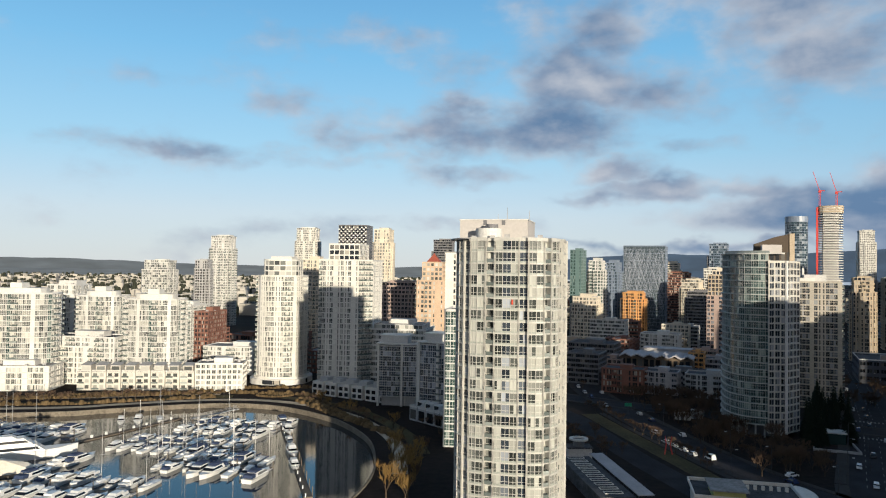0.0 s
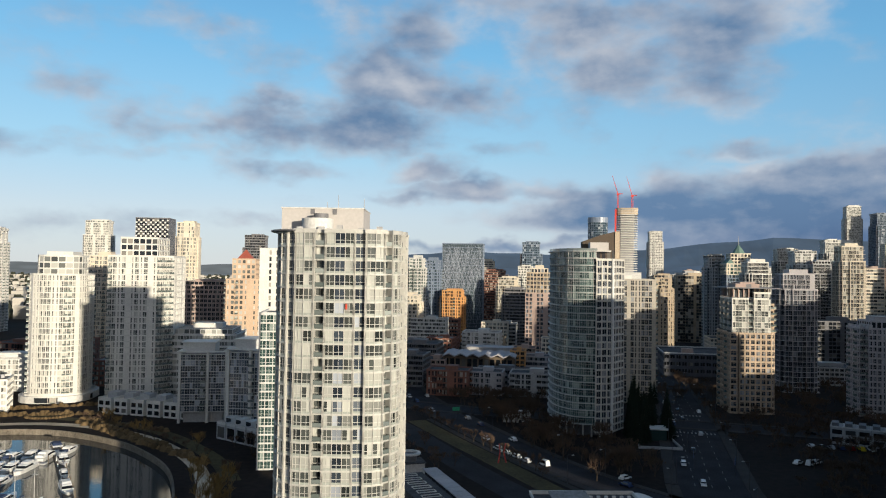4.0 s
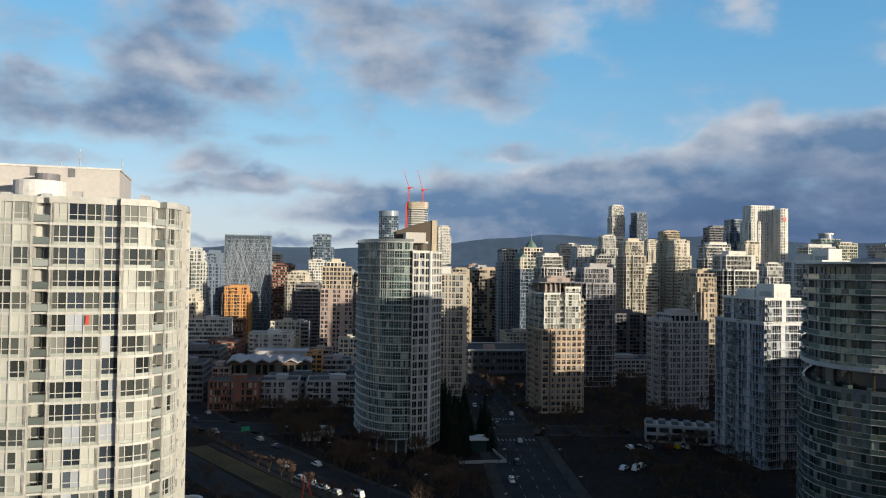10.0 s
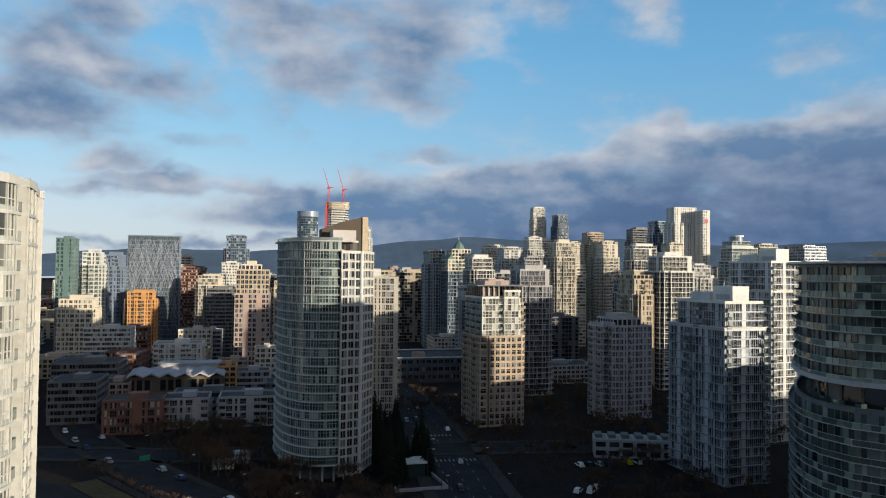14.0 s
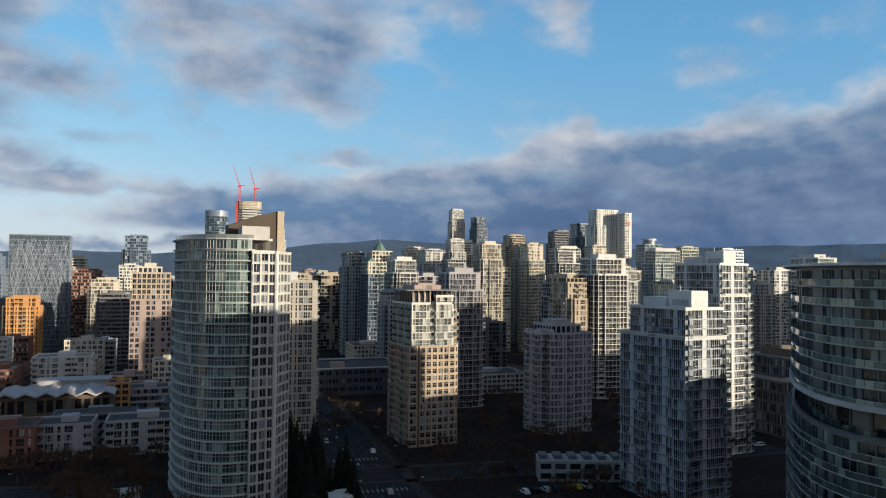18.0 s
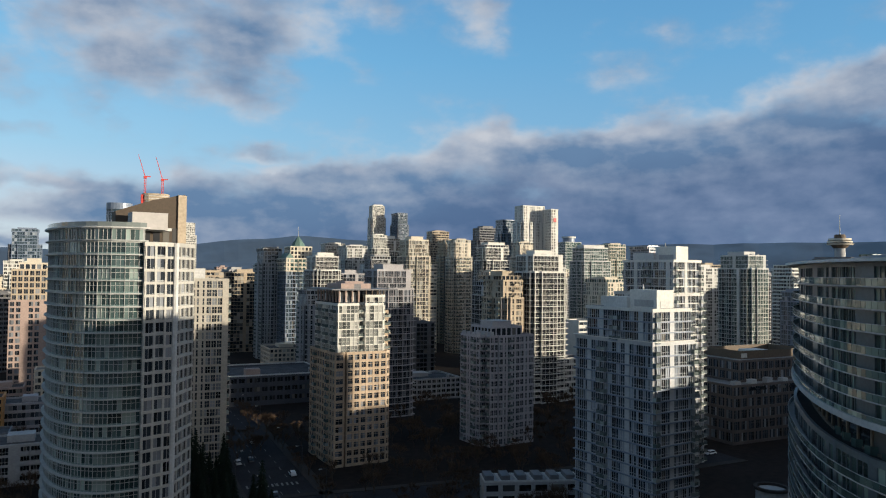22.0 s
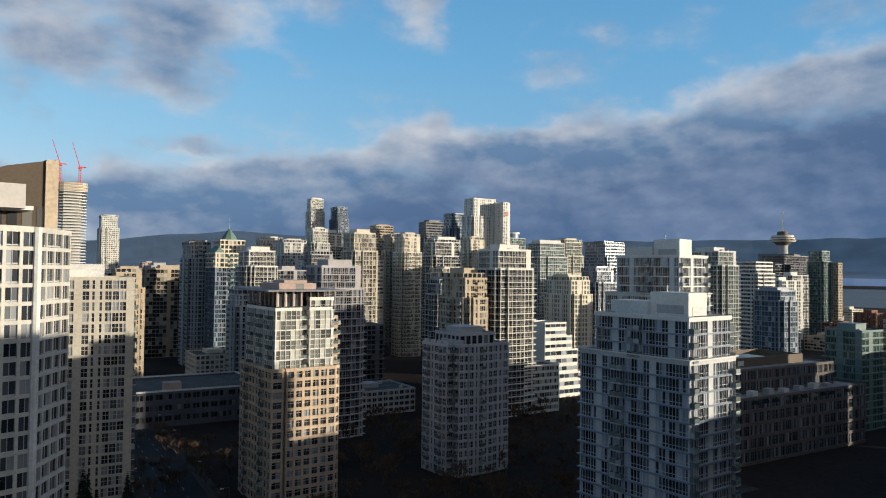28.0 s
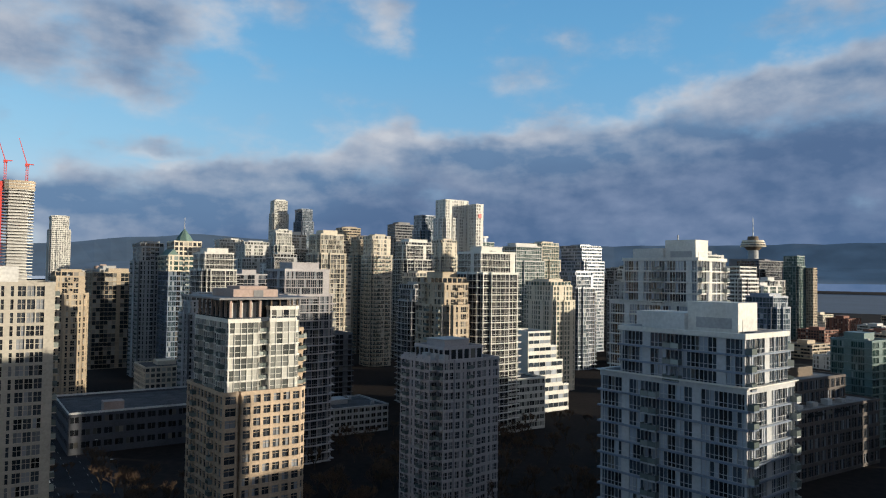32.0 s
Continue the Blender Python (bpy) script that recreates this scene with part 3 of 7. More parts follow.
def stepped(w, d, seed):
    """A tower's outline with notched corners and a bay standing proud on each side."""
    r = random.Random(seed)
    n, p, out = r.uniform(1.4, 2.6), r.uniform(0.7, 1.3), []
    for side in range(4):
        along, away = (w, d) if side % 2 == 0 else (d, w)
        b, c = along * r.uniform(0.12, 0.24), along * r.uniform(-0.12, 0.12)
        for x, y in ((-along / 2, -away / 2 + n), (-along / 2 + n, -away / 2 + n), (-along / 2 + n, -away / 2), (c - b, -away / 2), (c - b, -away / 2 - p), (c + b, -away / 2 - p), (c + b, -away / 2), (along / 2 - n, -away / 2),
                     (along / 2 - n, -away / 2 + n)):
            q = side * math.pi / 2
            out.append((x * round(math.cos(q)) - y * round(math.sin(q)), x * round(math.sin(q)) + y * round(math.cos(q))))
    return out


def tower(name, label, x, y, ang, w, d, h, fh=2.85, wall=WHITE, glass=GLASS, pent=(0.5, 0.5, 4.0), pent_mat=None, poly=None, bottom=0.0, **more):
    """A free-standing building: storeys up to about h, a roof, and a plant room."""
    b = thing(name, label, "building", pose(x, y, 0, 0, 0, -ang))
    p = poly or rect(w, d)
    count = max(1, round((h - bottom - 0.9) / fh))
    fh = (h - bottom - 0.9) / count
    house = None
    if pent and more.get("lean"):
        up = bottom + count * fh
        house = Shell().prism(rect(w * pent[0], d * pent[1], w * 0.05, d * 0.08), up + 0.2, up + pent[2], True)
    if h > 44 and not poly and not more.get("lean") and w > 13 and d > 13:
        low = count - max(2, round(count * 0.12))
        top = storeys(b, stepped(w, d, round(x * 7 + y)), bottom, low, fh, wall, glass, **more)
        top = storeys(b, rect(w * 0.82, d * 0.82), top + 0.02, count - low, fh, wall, glass, **{**more, "lean": True, "dark_glass": glass})
    else:
        top = storeys(b, p, bottom, count, fh, wall, glass, extra=house, **more)
    if bottom > 0.5:
        part("base", Shell().prism(grow(p, -0.2), 0, bottom, True), wall, b)
    if pent and not house:
        px, py, ph = pent
        foot = top
        if ph >= 4 and not more.get("lean") and not poly:
            foot = storeys(b, rect(w * 0.86, d * 0.8, 0, d * 0.04), top + 0.2, 1, 2.5, wall, glass, bay=2.6, band=0.5, pier=0.4, parapet=0.3, lean=True)
        s = Shell().prism(rect(w * px, d * py, w * 0.05, d * 0.08), foot + 0.2, top + ph, True)
        s.box(w * (0.05 - px / 2) - 0.2, d * (0.08 - py / 2) - 0.2, top + ph, w * (0.05 + px / 2) + 0.2, d * (0.08 + py / 2) + 0.2, top + ph + 0.25)
        part("plant_room", s, pent_mat or wall, b)
    if pent and not more.get("lean"):
        s = Shell()
        r = random.Random(name + str(round(x)))
        for _ in range(4):
            bx, by, bw = r.uniform(-0.4, 0.4) * w, r.uniform(-0.4, 0.4) * d, r.uniform(0.8, 2.2)
            s.box(bx, by, top + 0.25, bx + bw, by + bw * 0.8, top + r.uniform(1.0, 1.9))
        part("rooftop_plant", s, GREY, b, kind="stuff")
    return b, top

# ---- ground ----
def curve(pts, k=6):
    out = []
    for i in range(len(pts) - 1):
        p0, p1, p2, p3 = (Vector(pts[max(0, min(len(pts) - 1, j))]) for j in (i - 1, i, i + 1, i + 2))
        for s in range(k):
            t = s / k
            out.append(tuple(0.5 * ((2 * p1) + (p2 - p0) * t + (2 * p0 - 5 * p1 + 4 * p2 - p3) * t * t + (3 * p1 - p0 - 3 * p2 + p3) * t ** 3)))
    return out + [tuple(pts[-1])]


SHORE = [(-420, 290)] + curve([(-230, 318), (-164, 328), (-145, 335), (-120, 346), (-98, 352), (-78, 351), (-60, 342), (-41, 323), (-30, 305), (-21, 283), (-17, 260), (-16, 235), (-20, 210), (-30, 180), (-34, 120)], 4) + [(-60, 0), (-110, -120), (-420, -160)]


def flat(name, outline, z, mat, hole=None):
    bm = bmesh.new()
    for loop in ([outline] if not hole else [outline, hole]):
        vs = [bm.verts.new((x, y, z)) for x, y in loop]
        for i in range(len(vs)):
            bm.edges.new((vs[i], vs[(i + 1) % len(vs)]))
    bmesh.ops.triangle_fill(bm, edges=bm.edges[:], use_beauty=True)
    for f in bm.faces:
        if f.normal.z < 0:
            f.normal_flip()
    me = bpy.data.meshes.new(name)
    bm.to_mesh(me)
    bm.free()
    me.materials.append(mat)
    return new(name, me)


FAR = 4900
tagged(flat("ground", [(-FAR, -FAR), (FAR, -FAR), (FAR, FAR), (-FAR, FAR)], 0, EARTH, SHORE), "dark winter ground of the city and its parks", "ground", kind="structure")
WATER = material("dark_harbour_water", (0.012, 0.022, 0.030), 0.04, 0.2, grain=1.2, stain=30, bump=0.02)
tagged(flat("water", [(-440, -180), (0, -180), (0, 380), (-440, 380)], -1.6, WATER), "calm dark blue water of the marina basin", "water", kind="structure")
STONE = material("weathered_sea_wall_stone", (0.20, 0.175, 0.14), 0.95, 0.25, grain=0.7, stain=4, bump=0.06)
wall_ring = Shell()
for i in range(len(SHORE)):
    a, b = SHORE[i], SHORE[(i + 1) % len(SHORE)]
    wall_ring.slab(a, b, 0.0, 0.6, -3, 0.55)
tagged(new("seawall", wall_ring.mesh("seawall", STONE)), "grey concrete seawall round the marina", "wall", kind="structure")


# ---- hills and mountains far behind ----
RIDGE = [(-50, 85), (-32, 104), (-26, 100), (-20, 90), (-14, 74), (-6, 72), (4, 84), (12, 150), (17, 190), (24, 170), (32, 215), (40, 285), (46, 250), (52, 275), (60, 230), (70, 250), (80, 255), (90, 270), (100, 260), (115, 220)]
# The slopes' emission paints in the pale haze of the air.
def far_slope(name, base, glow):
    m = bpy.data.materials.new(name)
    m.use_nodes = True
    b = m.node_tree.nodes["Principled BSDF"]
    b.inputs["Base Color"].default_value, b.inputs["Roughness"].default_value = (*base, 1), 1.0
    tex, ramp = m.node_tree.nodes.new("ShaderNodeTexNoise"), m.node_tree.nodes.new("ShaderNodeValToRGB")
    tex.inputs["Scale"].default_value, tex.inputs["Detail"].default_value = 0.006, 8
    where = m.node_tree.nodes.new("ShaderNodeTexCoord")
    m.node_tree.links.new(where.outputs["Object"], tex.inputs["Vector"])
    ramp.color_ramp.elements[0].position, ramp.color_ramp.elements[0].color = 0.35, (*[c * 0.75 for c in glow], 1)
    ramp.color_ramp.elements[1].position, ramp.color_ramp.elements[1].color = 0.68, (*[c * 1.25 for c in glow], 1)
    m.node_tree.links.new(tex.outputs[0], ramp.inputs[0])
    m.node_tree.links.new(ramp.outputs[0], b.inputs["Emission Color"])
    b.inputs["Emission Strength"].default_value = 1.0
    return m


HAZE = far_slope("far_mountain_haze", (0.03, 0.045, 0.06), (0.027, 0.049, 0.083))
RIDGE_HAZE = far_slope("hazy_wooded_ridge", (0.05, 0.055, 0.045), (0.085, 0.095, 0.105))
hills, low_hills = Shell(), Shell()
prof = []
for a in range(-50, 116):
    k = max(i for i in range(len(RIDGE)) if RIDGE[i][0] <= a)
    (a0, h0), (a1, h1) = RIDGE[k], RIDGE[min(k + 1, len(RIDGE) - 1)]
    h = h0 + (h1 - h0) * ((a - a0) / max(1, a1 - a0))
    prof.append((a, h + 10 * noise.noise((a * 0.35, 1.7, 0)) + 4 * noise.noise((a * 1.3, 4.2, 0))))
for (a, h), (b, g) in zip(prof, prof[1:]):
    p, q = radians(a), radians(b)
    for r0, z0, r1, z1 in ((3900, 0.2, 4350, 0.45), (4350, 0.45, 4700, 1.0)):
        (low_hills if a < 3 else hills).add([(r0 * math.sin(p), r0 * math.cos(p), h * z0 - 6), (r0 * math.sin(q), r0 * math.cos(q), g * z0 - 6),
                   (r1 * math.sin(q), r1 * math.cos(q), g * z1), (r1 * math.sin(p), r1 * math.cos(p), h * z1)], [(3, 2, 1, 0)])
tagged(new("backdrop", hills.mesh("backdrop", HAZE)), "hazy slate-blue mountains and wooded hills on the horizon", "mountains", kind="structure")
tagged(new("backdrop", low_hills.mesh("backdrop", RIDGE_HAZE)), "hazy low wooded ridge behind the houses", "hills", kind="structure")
INLET = material("distant_inlet_water", (0.10, 0.12, 0.15), 0.7, 0.1, grain=20, stain=200)
tagged(flat("inlet_water", [(1700, -700), (3800, -900), (3900, 1500), (2500, 1500), (1750, 600)], 0.6, INLET), "pale grey water of a distant sea inlet", "water", kind="structure")

# ---- the large towers beside the camera's way ----
BLUE_METAL = material("blue_grey_metal", (0.20, 0.25, 0.32), 0.4, 0.1)
OFFWHITE = material("off_white_frame_paint", (0.475, 0.47, 0.44), 0.6, 0.10)
PINKISH = material("pinkish_stucco", (0.47, 0.445, 0.425), 0.8, 0.06)


def ring_sides(w, d, n, letters, recess):
    """Outline and words, with short solid returns at each step."""
    k, base = len(letters), oval(w, d, n, len(letters))
    plain = {"r": "w", "p": "w", "x": "d"}
    pts, words = [], []
    for i, c in enumerate(letters):
        p, q = Vector(base[i]), Vector(base[(i + 1) % k])
        t = (q - p).normalized()
        move = Vector((-t.y, t.x)) * recess.get(c, 0.0)
        a, b = p + move, q + move
        if pts and (Vector(pts[-1]) - a).length < 0.25:
            words.append(plain.get(c, c))
        elif pts:
            words.append("s")
            pts.append(tuple(a))
            words.append(plain.get(c, c))
        else:
            pts.append(tuple(a))
            words.append(plain.get(c, c))
        pts.append(tuple(b))
    if (Vector(pts[-1]) - Vector(pts[0])).length < 0.25:
        pts.pop()
    else:
        words.append("s")
    return pts, words


# white tower with curved glass bays
# round the tower from its east side: p bays that stand proud, b balconies, d dark panes, x recesses whose shade is put
# into dark panes
bays_a = "wwbppxwwbwwwxppbwwxwwbwwpp" + "wwwwwxpp" + "bwdwxppb" + "wwbppb"
poly_a, words_a = ring_sides(25.5, 28.2, 3.6, bays_a, {"p": -0.35, "b": 1.3, "x": 0.5})
white_tower = thing("apartment_tower", "tall white concrete apartment tower with curved glass bays and stacked balconies", "building", pose(21.7, 180.8, 0, 0, 0, -15.9))
top_a = storeys(white_tower, poly_a, 3.0, 26, 2.67, OFFWHITE, GLASS_W, bay=5.0, band=0.33, pier=0.12, proud=0.12, near=True, face=(0.15, -1.0), patterns=words_a,
                mullion=OFFWHITE, parapet=0.8, split=0.95, transom=0.95, most=150, under=(SPANDREL, 0.40), cluster=0.6, dark_glass=GLASS_T)
part("base", Shell().prism(grow(poly_a, -0.3), 0, 3.0), GREY, white_tower)
back = Shell().box(-13.0, -2.0, top_a + 0.2, 4.0, 11.0, top_a + 5.6)
part("plant_room", back, PINKISH, white_tower, "blank pinkish stucco plant room")
part("plant_room_cap", Shell().ring(rect(17.3, 13.3, -4.50, 4.50), rect(16.4, 12.4, -4.50, 4.50), top_a + 5.6, top_a + 5.85), PALE, white_tower)
for k in (0.35, 0.62):
    part("wall_vent", Shell().box(-13.0 + 17.0 * k, -2.0 - 0.06, top_a + 4.4, -13.0 + 17.0 * k + 0.9, -2.0, top_a + 5.6), DARK, white_tower)
part("stair_drum", Shell().cone(-5.0, -5.2, top_a + 0.2, top_a + 3.3, 3.15, 3.15, 28), PALE, white_tower, "round pale stair drum")
part("drum_cap", Shell().cone(-4.4, -4.4, top_a + 3.3, top_a + 4.4, 1.5, 1.5, 18), DARK, white_tower)
fan = [(0.0, 0.0)] + [(12.9 * 1.10 * math.copysign(abs(math.cos(q)) ** 0.6, math.cos(q)), 14.3 * 1.10 * math.copysign(abs(math.sin(q)) ** 0.6, math.sin(q))) for q in [radians(175 + 6 * i) for i in range(13)]]
part("roof_canopy", Shell().prism(fan, top_a + 0.35, top_a + 0.62, True, True), DARK, white_tower, "thin dark projecting roof canopy")
for i in range(5):
    part("roof_vent", Shell().box(-8 + 3.9 * i, -11.5 + (i % 2) * 2.2, top_a + 0.25, -6.9 + 3.9 * i, -10.4 + (i % 2) * 2.2, top_a + 1.3 + 0.2 * (i % 3)), GREY, white_tower)
for ax, ay, az_ in ((-5.0, 7.0, 9.0), (-2.4, 6.0, 10.6), (3.0, 8.0, 9.9)):
    part("antenna", Shell().cone(ax, ay, top_a + 5.6, top_a + az_ - 1.2, 0.09, 0.05, 6), GREY, white_tower)
lamp_red = material("red_banner", (0.55, 0.06, 0.03), 0.7)
part("hanging_cloth", Shell().box(2.2, -14.62, 57.9, 2.55, -14.5, 59.0), lamp_red, white_tower, "red cloth hung on a balcony")

# slender tower with a curved glass side and a white gridded corner
SLABGREY = material("grey_slab_concrete", (0.43, 0.445, 0.435), 0.7, 0.12)
grid_tower = thing("apartment_tower", "pale gridded apartment tower with curved green-glass side and brown fin", "building", pose(144.1, 312.7, 0, 0, 0, -17.6))
poly_b = oval(28.5, 44.2, 2.4, 44)
top_b = storeys(grid_tower, poly_b, 5.0, 24, 2.745, SLABGREY, GLASS_C, bay=3.0, band=0.36, pier=0.10, proud=0.08, slab_out=0.7, under=(TEALP, 0.28), near=True, face=(-0.45, -0.9), mullion=SLABGREY, split=0.95, transom=1.5, parapet=0.3, most=90, cluster=0.3)
poly_c = [(min(x, 1.5 - 0.02 * abs(y)), y) for x, y in poly_b]
top_b = storeys(grid_tower, poly_c, top_b + 0.2, 1, 2.6, SLABGREY, GLASS_C, bay=3.0, band=0.4, pier=0.1, proud=0.08, slab_out=0.7, mullion=PALE, split=0.95, parapet=0.3)


def into(m, x, y):
    v = m.inverted() @ Vector((x, y, 0))
    return v.x, v.y


mb = pose(144.1, 312.7, 0, 0, 0, -17.6)
IVORY = material("ivory_grid_concrete", (0.49, 0.475, 0.435), 0.75, 0.12)
wing = [(1.0, -23.2), (7.8, -21.4), (14.1, -12.8), (14.4, 4.0), (1.0, 4.0)]
top_w = storeys(grid_tower, wing, 2.0, 25, 2.73, IVORY, GLASS_S, bay=2.5, band=0.60, pier=0.50, proud=0.2, near=True, face=(-0.45, -0.9), parapet=0.8, mullion=GREY, split=0.95, most=64, cluster=0.4)
part("corner_pier", Shell().cone(7.8, -21.5, 2.0, top_w + 0.8, 0.62, 0.62, 8), PALE, grid_tower, "pale full-height corner pier")
bx, by = into(mb, 151.6, 296.3)
# Brown darkened for the fin's shaded face; its tan end paints the sunlit side.
FIN = material("shaded_brown_roof_fin", (0.075, 0.055, 0.038), 0.8, 0.12)
fin = Shell()
fin.add([(bx - 15, by + 2, top_w), (bx, by + 2, top_w), (bx, by + 2, 82.8), (bx - 7, by + 2, 81.2), (bx - 15, by + 2, 78.2),
         (bx - 15, by + 6, top_w), (bx, by + 6, top_w), (bx, by + 6, 82.8), (bx - 7, by + 6, 81.2), (bx - 15, by + 6, 78.2)],
        [(0, 1, 2, 3, 4), (9, 8, 7, 6, 5), (1, 6, 7, 2), (2, 7, 8, 3), (3, 8, 9, 4), (4, 9, 5, 0)])
part("roof_fin", fin, FIN, grid_tower, "brown sloping roof fin")
part("fin_edge", Shell().box(bx - 1.6, by + 1.5, top_w + 0.2, bx + 0.3, by + 6.4, 82.6), TAN, grid_tower)
part("penthouse", Shell().box(bx - 13, by - 5.5, top_b + 0.3, bx - 5.6, by - 1.0, top_b + 4.0), PINKISH, grid_tower)
part("roof_terrace", Shell().box(bx - 15.5, by - 2.6, top_b + 0.25, bx - 4.0, by + 2.2, top_b + 0.9), PALE, grid_tower)
part("inner_core", Shell().prism(oval(22, 36, 3, 24), 0, 5.2), DARK, grid_tower)
part("roof_rail", Shell().ring(grow(poly_c, 0.35), grow(poly_c, 0.28), top_b + 0.55, top_b + 1.5), RAIL, grid_tower, "glass rail round the roof terrace")
part("roof_eave", Shell().ring(grow(poly_c, 0.9), grow(poly_c, -0.6), top_b + 0.2, top_b + 0.5), PALE, grid_tower)
for i in range(4):
    part("fin_opening", Shell().box(bx - 9.0 + 2.1 * i, by + 1.93, top_w + 1.2, bx - 7.6 + 2.1 * i, by + 2.0, top_w + 4.6), GLASS_D, grid_tower)
for i in range(10):
    q = radians(165 + 15 * i)
    part("column", Shell().cone(13.0 * math.cos(q), 20.5 * math.sin(q), 0, 5.0, 0.35, 0.35, 8), PALE, grid_tower)

BEIGE = material("warm_beige_concrete", (0.46, 0.425, 0.365), 0.8, 0.12)
# its lower twin behind
twin = thing("apartment_tower", "pale concrete apartment tower with a regular grid of windows", "building", pose(200.2, 366.2, 0, 0, 0, -28.1))
top_t = storeys(twin, rect(19.2, 24), 0, 22, 2.8, BEIGE, GLASS_S, bay=1.75, band=0.66, pier=0.26, proud=0.16, near=True, face=(-0.3, -1), mullion=BEIGE, split=0.75, transom=1.1, patterns=["wwwswnnwwws", "wbnwwnswwd"], cluster=0.4)
part("penthouse", Shell().box(-7, -4, top_t + 0.2, 3, 8, top_t + 4.2), PALE, twin)
part("penthouse_step", Shell().box(-9, -9, top_t + 0.2, -2, -3.2, top_t + 2.6), WHITE, twin)
part("chimney", Shell().box(-8, 2, top_t + 0.2, -7.05, 4, top_t + 7.5), WHITE, twin)

# tan tower with a glazed upper part and a trellised roof
SANDSTONE = material("warm_sandstone_cladding", (0.48, 0.37, 0.268), 0.8, 0.16)
tan_tower = thing("apartment_tower", "tan stone apartment tower with glazed upper floors and trellis roof", "building", pose(240.1, 331.2, 0, 0, 0, -23.1))
s1 = storeys(tan_tower, [(-10.1, -12.5), (-6.9, -12.5), (-6.9, -11.3), (-5.9, -11.3), (-5.9, -12.5), (8.6, -12.5), (10.1, -11.3), (10.1, 12.5), (-10.1, 12.5)], 0, 14, 2.66, SANDSTONE, GLASS_S, bay=2.5, band=0.90,
             pier=0.72, proud=0.2, near=True, face=(-0.45, -0.9), mullion=DARK, split=1.0, transom=1.1, patterns=["w", "s", "w", "s", "w", "w", "w", "w", "wwbww"], most=64)
s2 = storeys(tan_tower, [(-9.0, -11.6), (-1.6, -11.6), (-1.6, -9.9), (0.9, -9.9), (0.9, -11.6), (7.4, -11.6), (8.6, -10.6), (8.6, 11), (-9.0, 11)], s1 + 0.2, 6, 2.7, WHITE, GLASS_L, bay=1.5, band=0.35, pier=0.12,
             near=True, face=(-0.45, -0.9), patterns=["w", "s", "b", "s", "w", "w", "w", "w", "wwbbw"], roof=True, mullion=WHITE, split=1.5, transom=1.0, slab_out=0.3, most=64)
storeys(tan_tower, rect(2.2, 14, 9.7, -1.5), s1, 5, 2.75, SANDSTONE, GLASS, bay=3.2, band=1.1, pier=0.5, patterns=["b", "b", "s", "s"])
s3 = storeys(tan_tower, [(1.0, -11.5), (7.3, -11.5), (8.5, -10.5), (8.5, 10.9), (1.0, 10.9)], s2 + 0.1, 1, 2.7, WHITE, GLASS_L, bay=1.5, band=0.35, pier=0.12,
             patterns=["dw", "w", "w", "w", "w"], roof=True, mullion=WHITE, split=1.5, transom=1.0, slab_out=0.3)
eaves = s2 + 5.3
for px_, py_ in [(-8.6 + 2.35 * i, -11.0) for i in range(4)] + [(-8.6, -11.0 + 3.0 * i) for i in range(1, 8)]:
    part("trellis_post", Shell().box(px_, py_, s2, px_ + 0.5, py_ + 0.5, eaves), ROSE, tan_tower)
for px_, py_ in [(1.4 + 2.2 * i, -10.8) for i in range(4)] + [(7.8, -8.4 + 3.0 * i) for i in range(7)]:
    part("trellis_post", Shell().box(px_, py_, s3, px_ + 0.3, py_ + 0.3, eaves), BROWN, tan_tower)
for i in range(3):
    part("terrace_screen", Shell().box(-7.6 + 2.35 * i, -9.7, s2 + 0.1, -6.5 + 2.35 * i, -9.55, eaves - 0.8), WHITE, tan_tower, "tall white terrace window frame")
part("terrace_rail", Shell().ring(rect(17.4, 22.4, -0.2, -0.3), rect(17.3, 22.3, -0.2, -0.3), s2 + 0.2, s2 + 1.2), GLASS_S, tan_tower)
part("glazed_lantern", Shell().box(-6.2, -9.3, s2 + 0.2, 0.9, 8, eaves), GLASS_D, tan_tower)
part("upper_lantern", Shell().box(0.9, -8.6, s3 + 0.1, 6.4, 8, eaves), GLASS_D, tan_tower)
part("trellis_roof", Shell().ring(rect(24.0, 27.6), rect(11, 15), eaves, eaves + 0.45), DARK, tan_tower, "thin dark projecting roof canopy")
part("penthouse", Shell().box(-6.5, -7.5, eaves, 4.5, 6.5, eaves + 2.2), ROSE, tan_tower, "rose-brown clad penthouse")
part("penthouse_step", Shell().box(-3.5, -3.5, eaves + 2.2, 3.5, 5, eaves + 2.9), ROSE, tan_tower)
part("penthouse_door", Shell().box(-1.6, -7.58, eaves + 0.4, 0.8, -7.5, eaves + 2.0), DARK, tan_tower)

# shaded mauve-grey tower
grey_tower = thing("apartment_tower", "shaded mauve-grey apartment tower with paired windows", "building", pose(295.0, 305.8, 0, 0, 0, -21.4))
e1 = storeys(grey_tower, [(-8.8, -9.3), (-5.2, -9.3), (-5.2, -9.9), (4.6, -9.9), (4.6, -9.3), (11.6, -9.3), (11.6, 9.3), (-9.4, 9.3), (-11.6, 7.0), (-11.6, -6.5), (-8.8, -6.5)], 0, 15, 2.72, MAUVE, GLASS_S, bay=2.1,
             band=0.85, pier=0.42, proud=0.14, near=True, face=(-0.45, -0.9), mullion=MAUVE, split=0.7, transom=0.8,
             patterns=["w", "s", "wnbnww", "s", "wnww", "w", "w", "s", "wbnwbw", "b", "b"], most=64)
e2 = storeys(grey_tower, rect(14.5, 13.5, 1.0, 0.8), e1 + 0.2, 1, 3.0, MAUVE, GLASS_D, bay=2.4, band=0.3, pier=0.6)
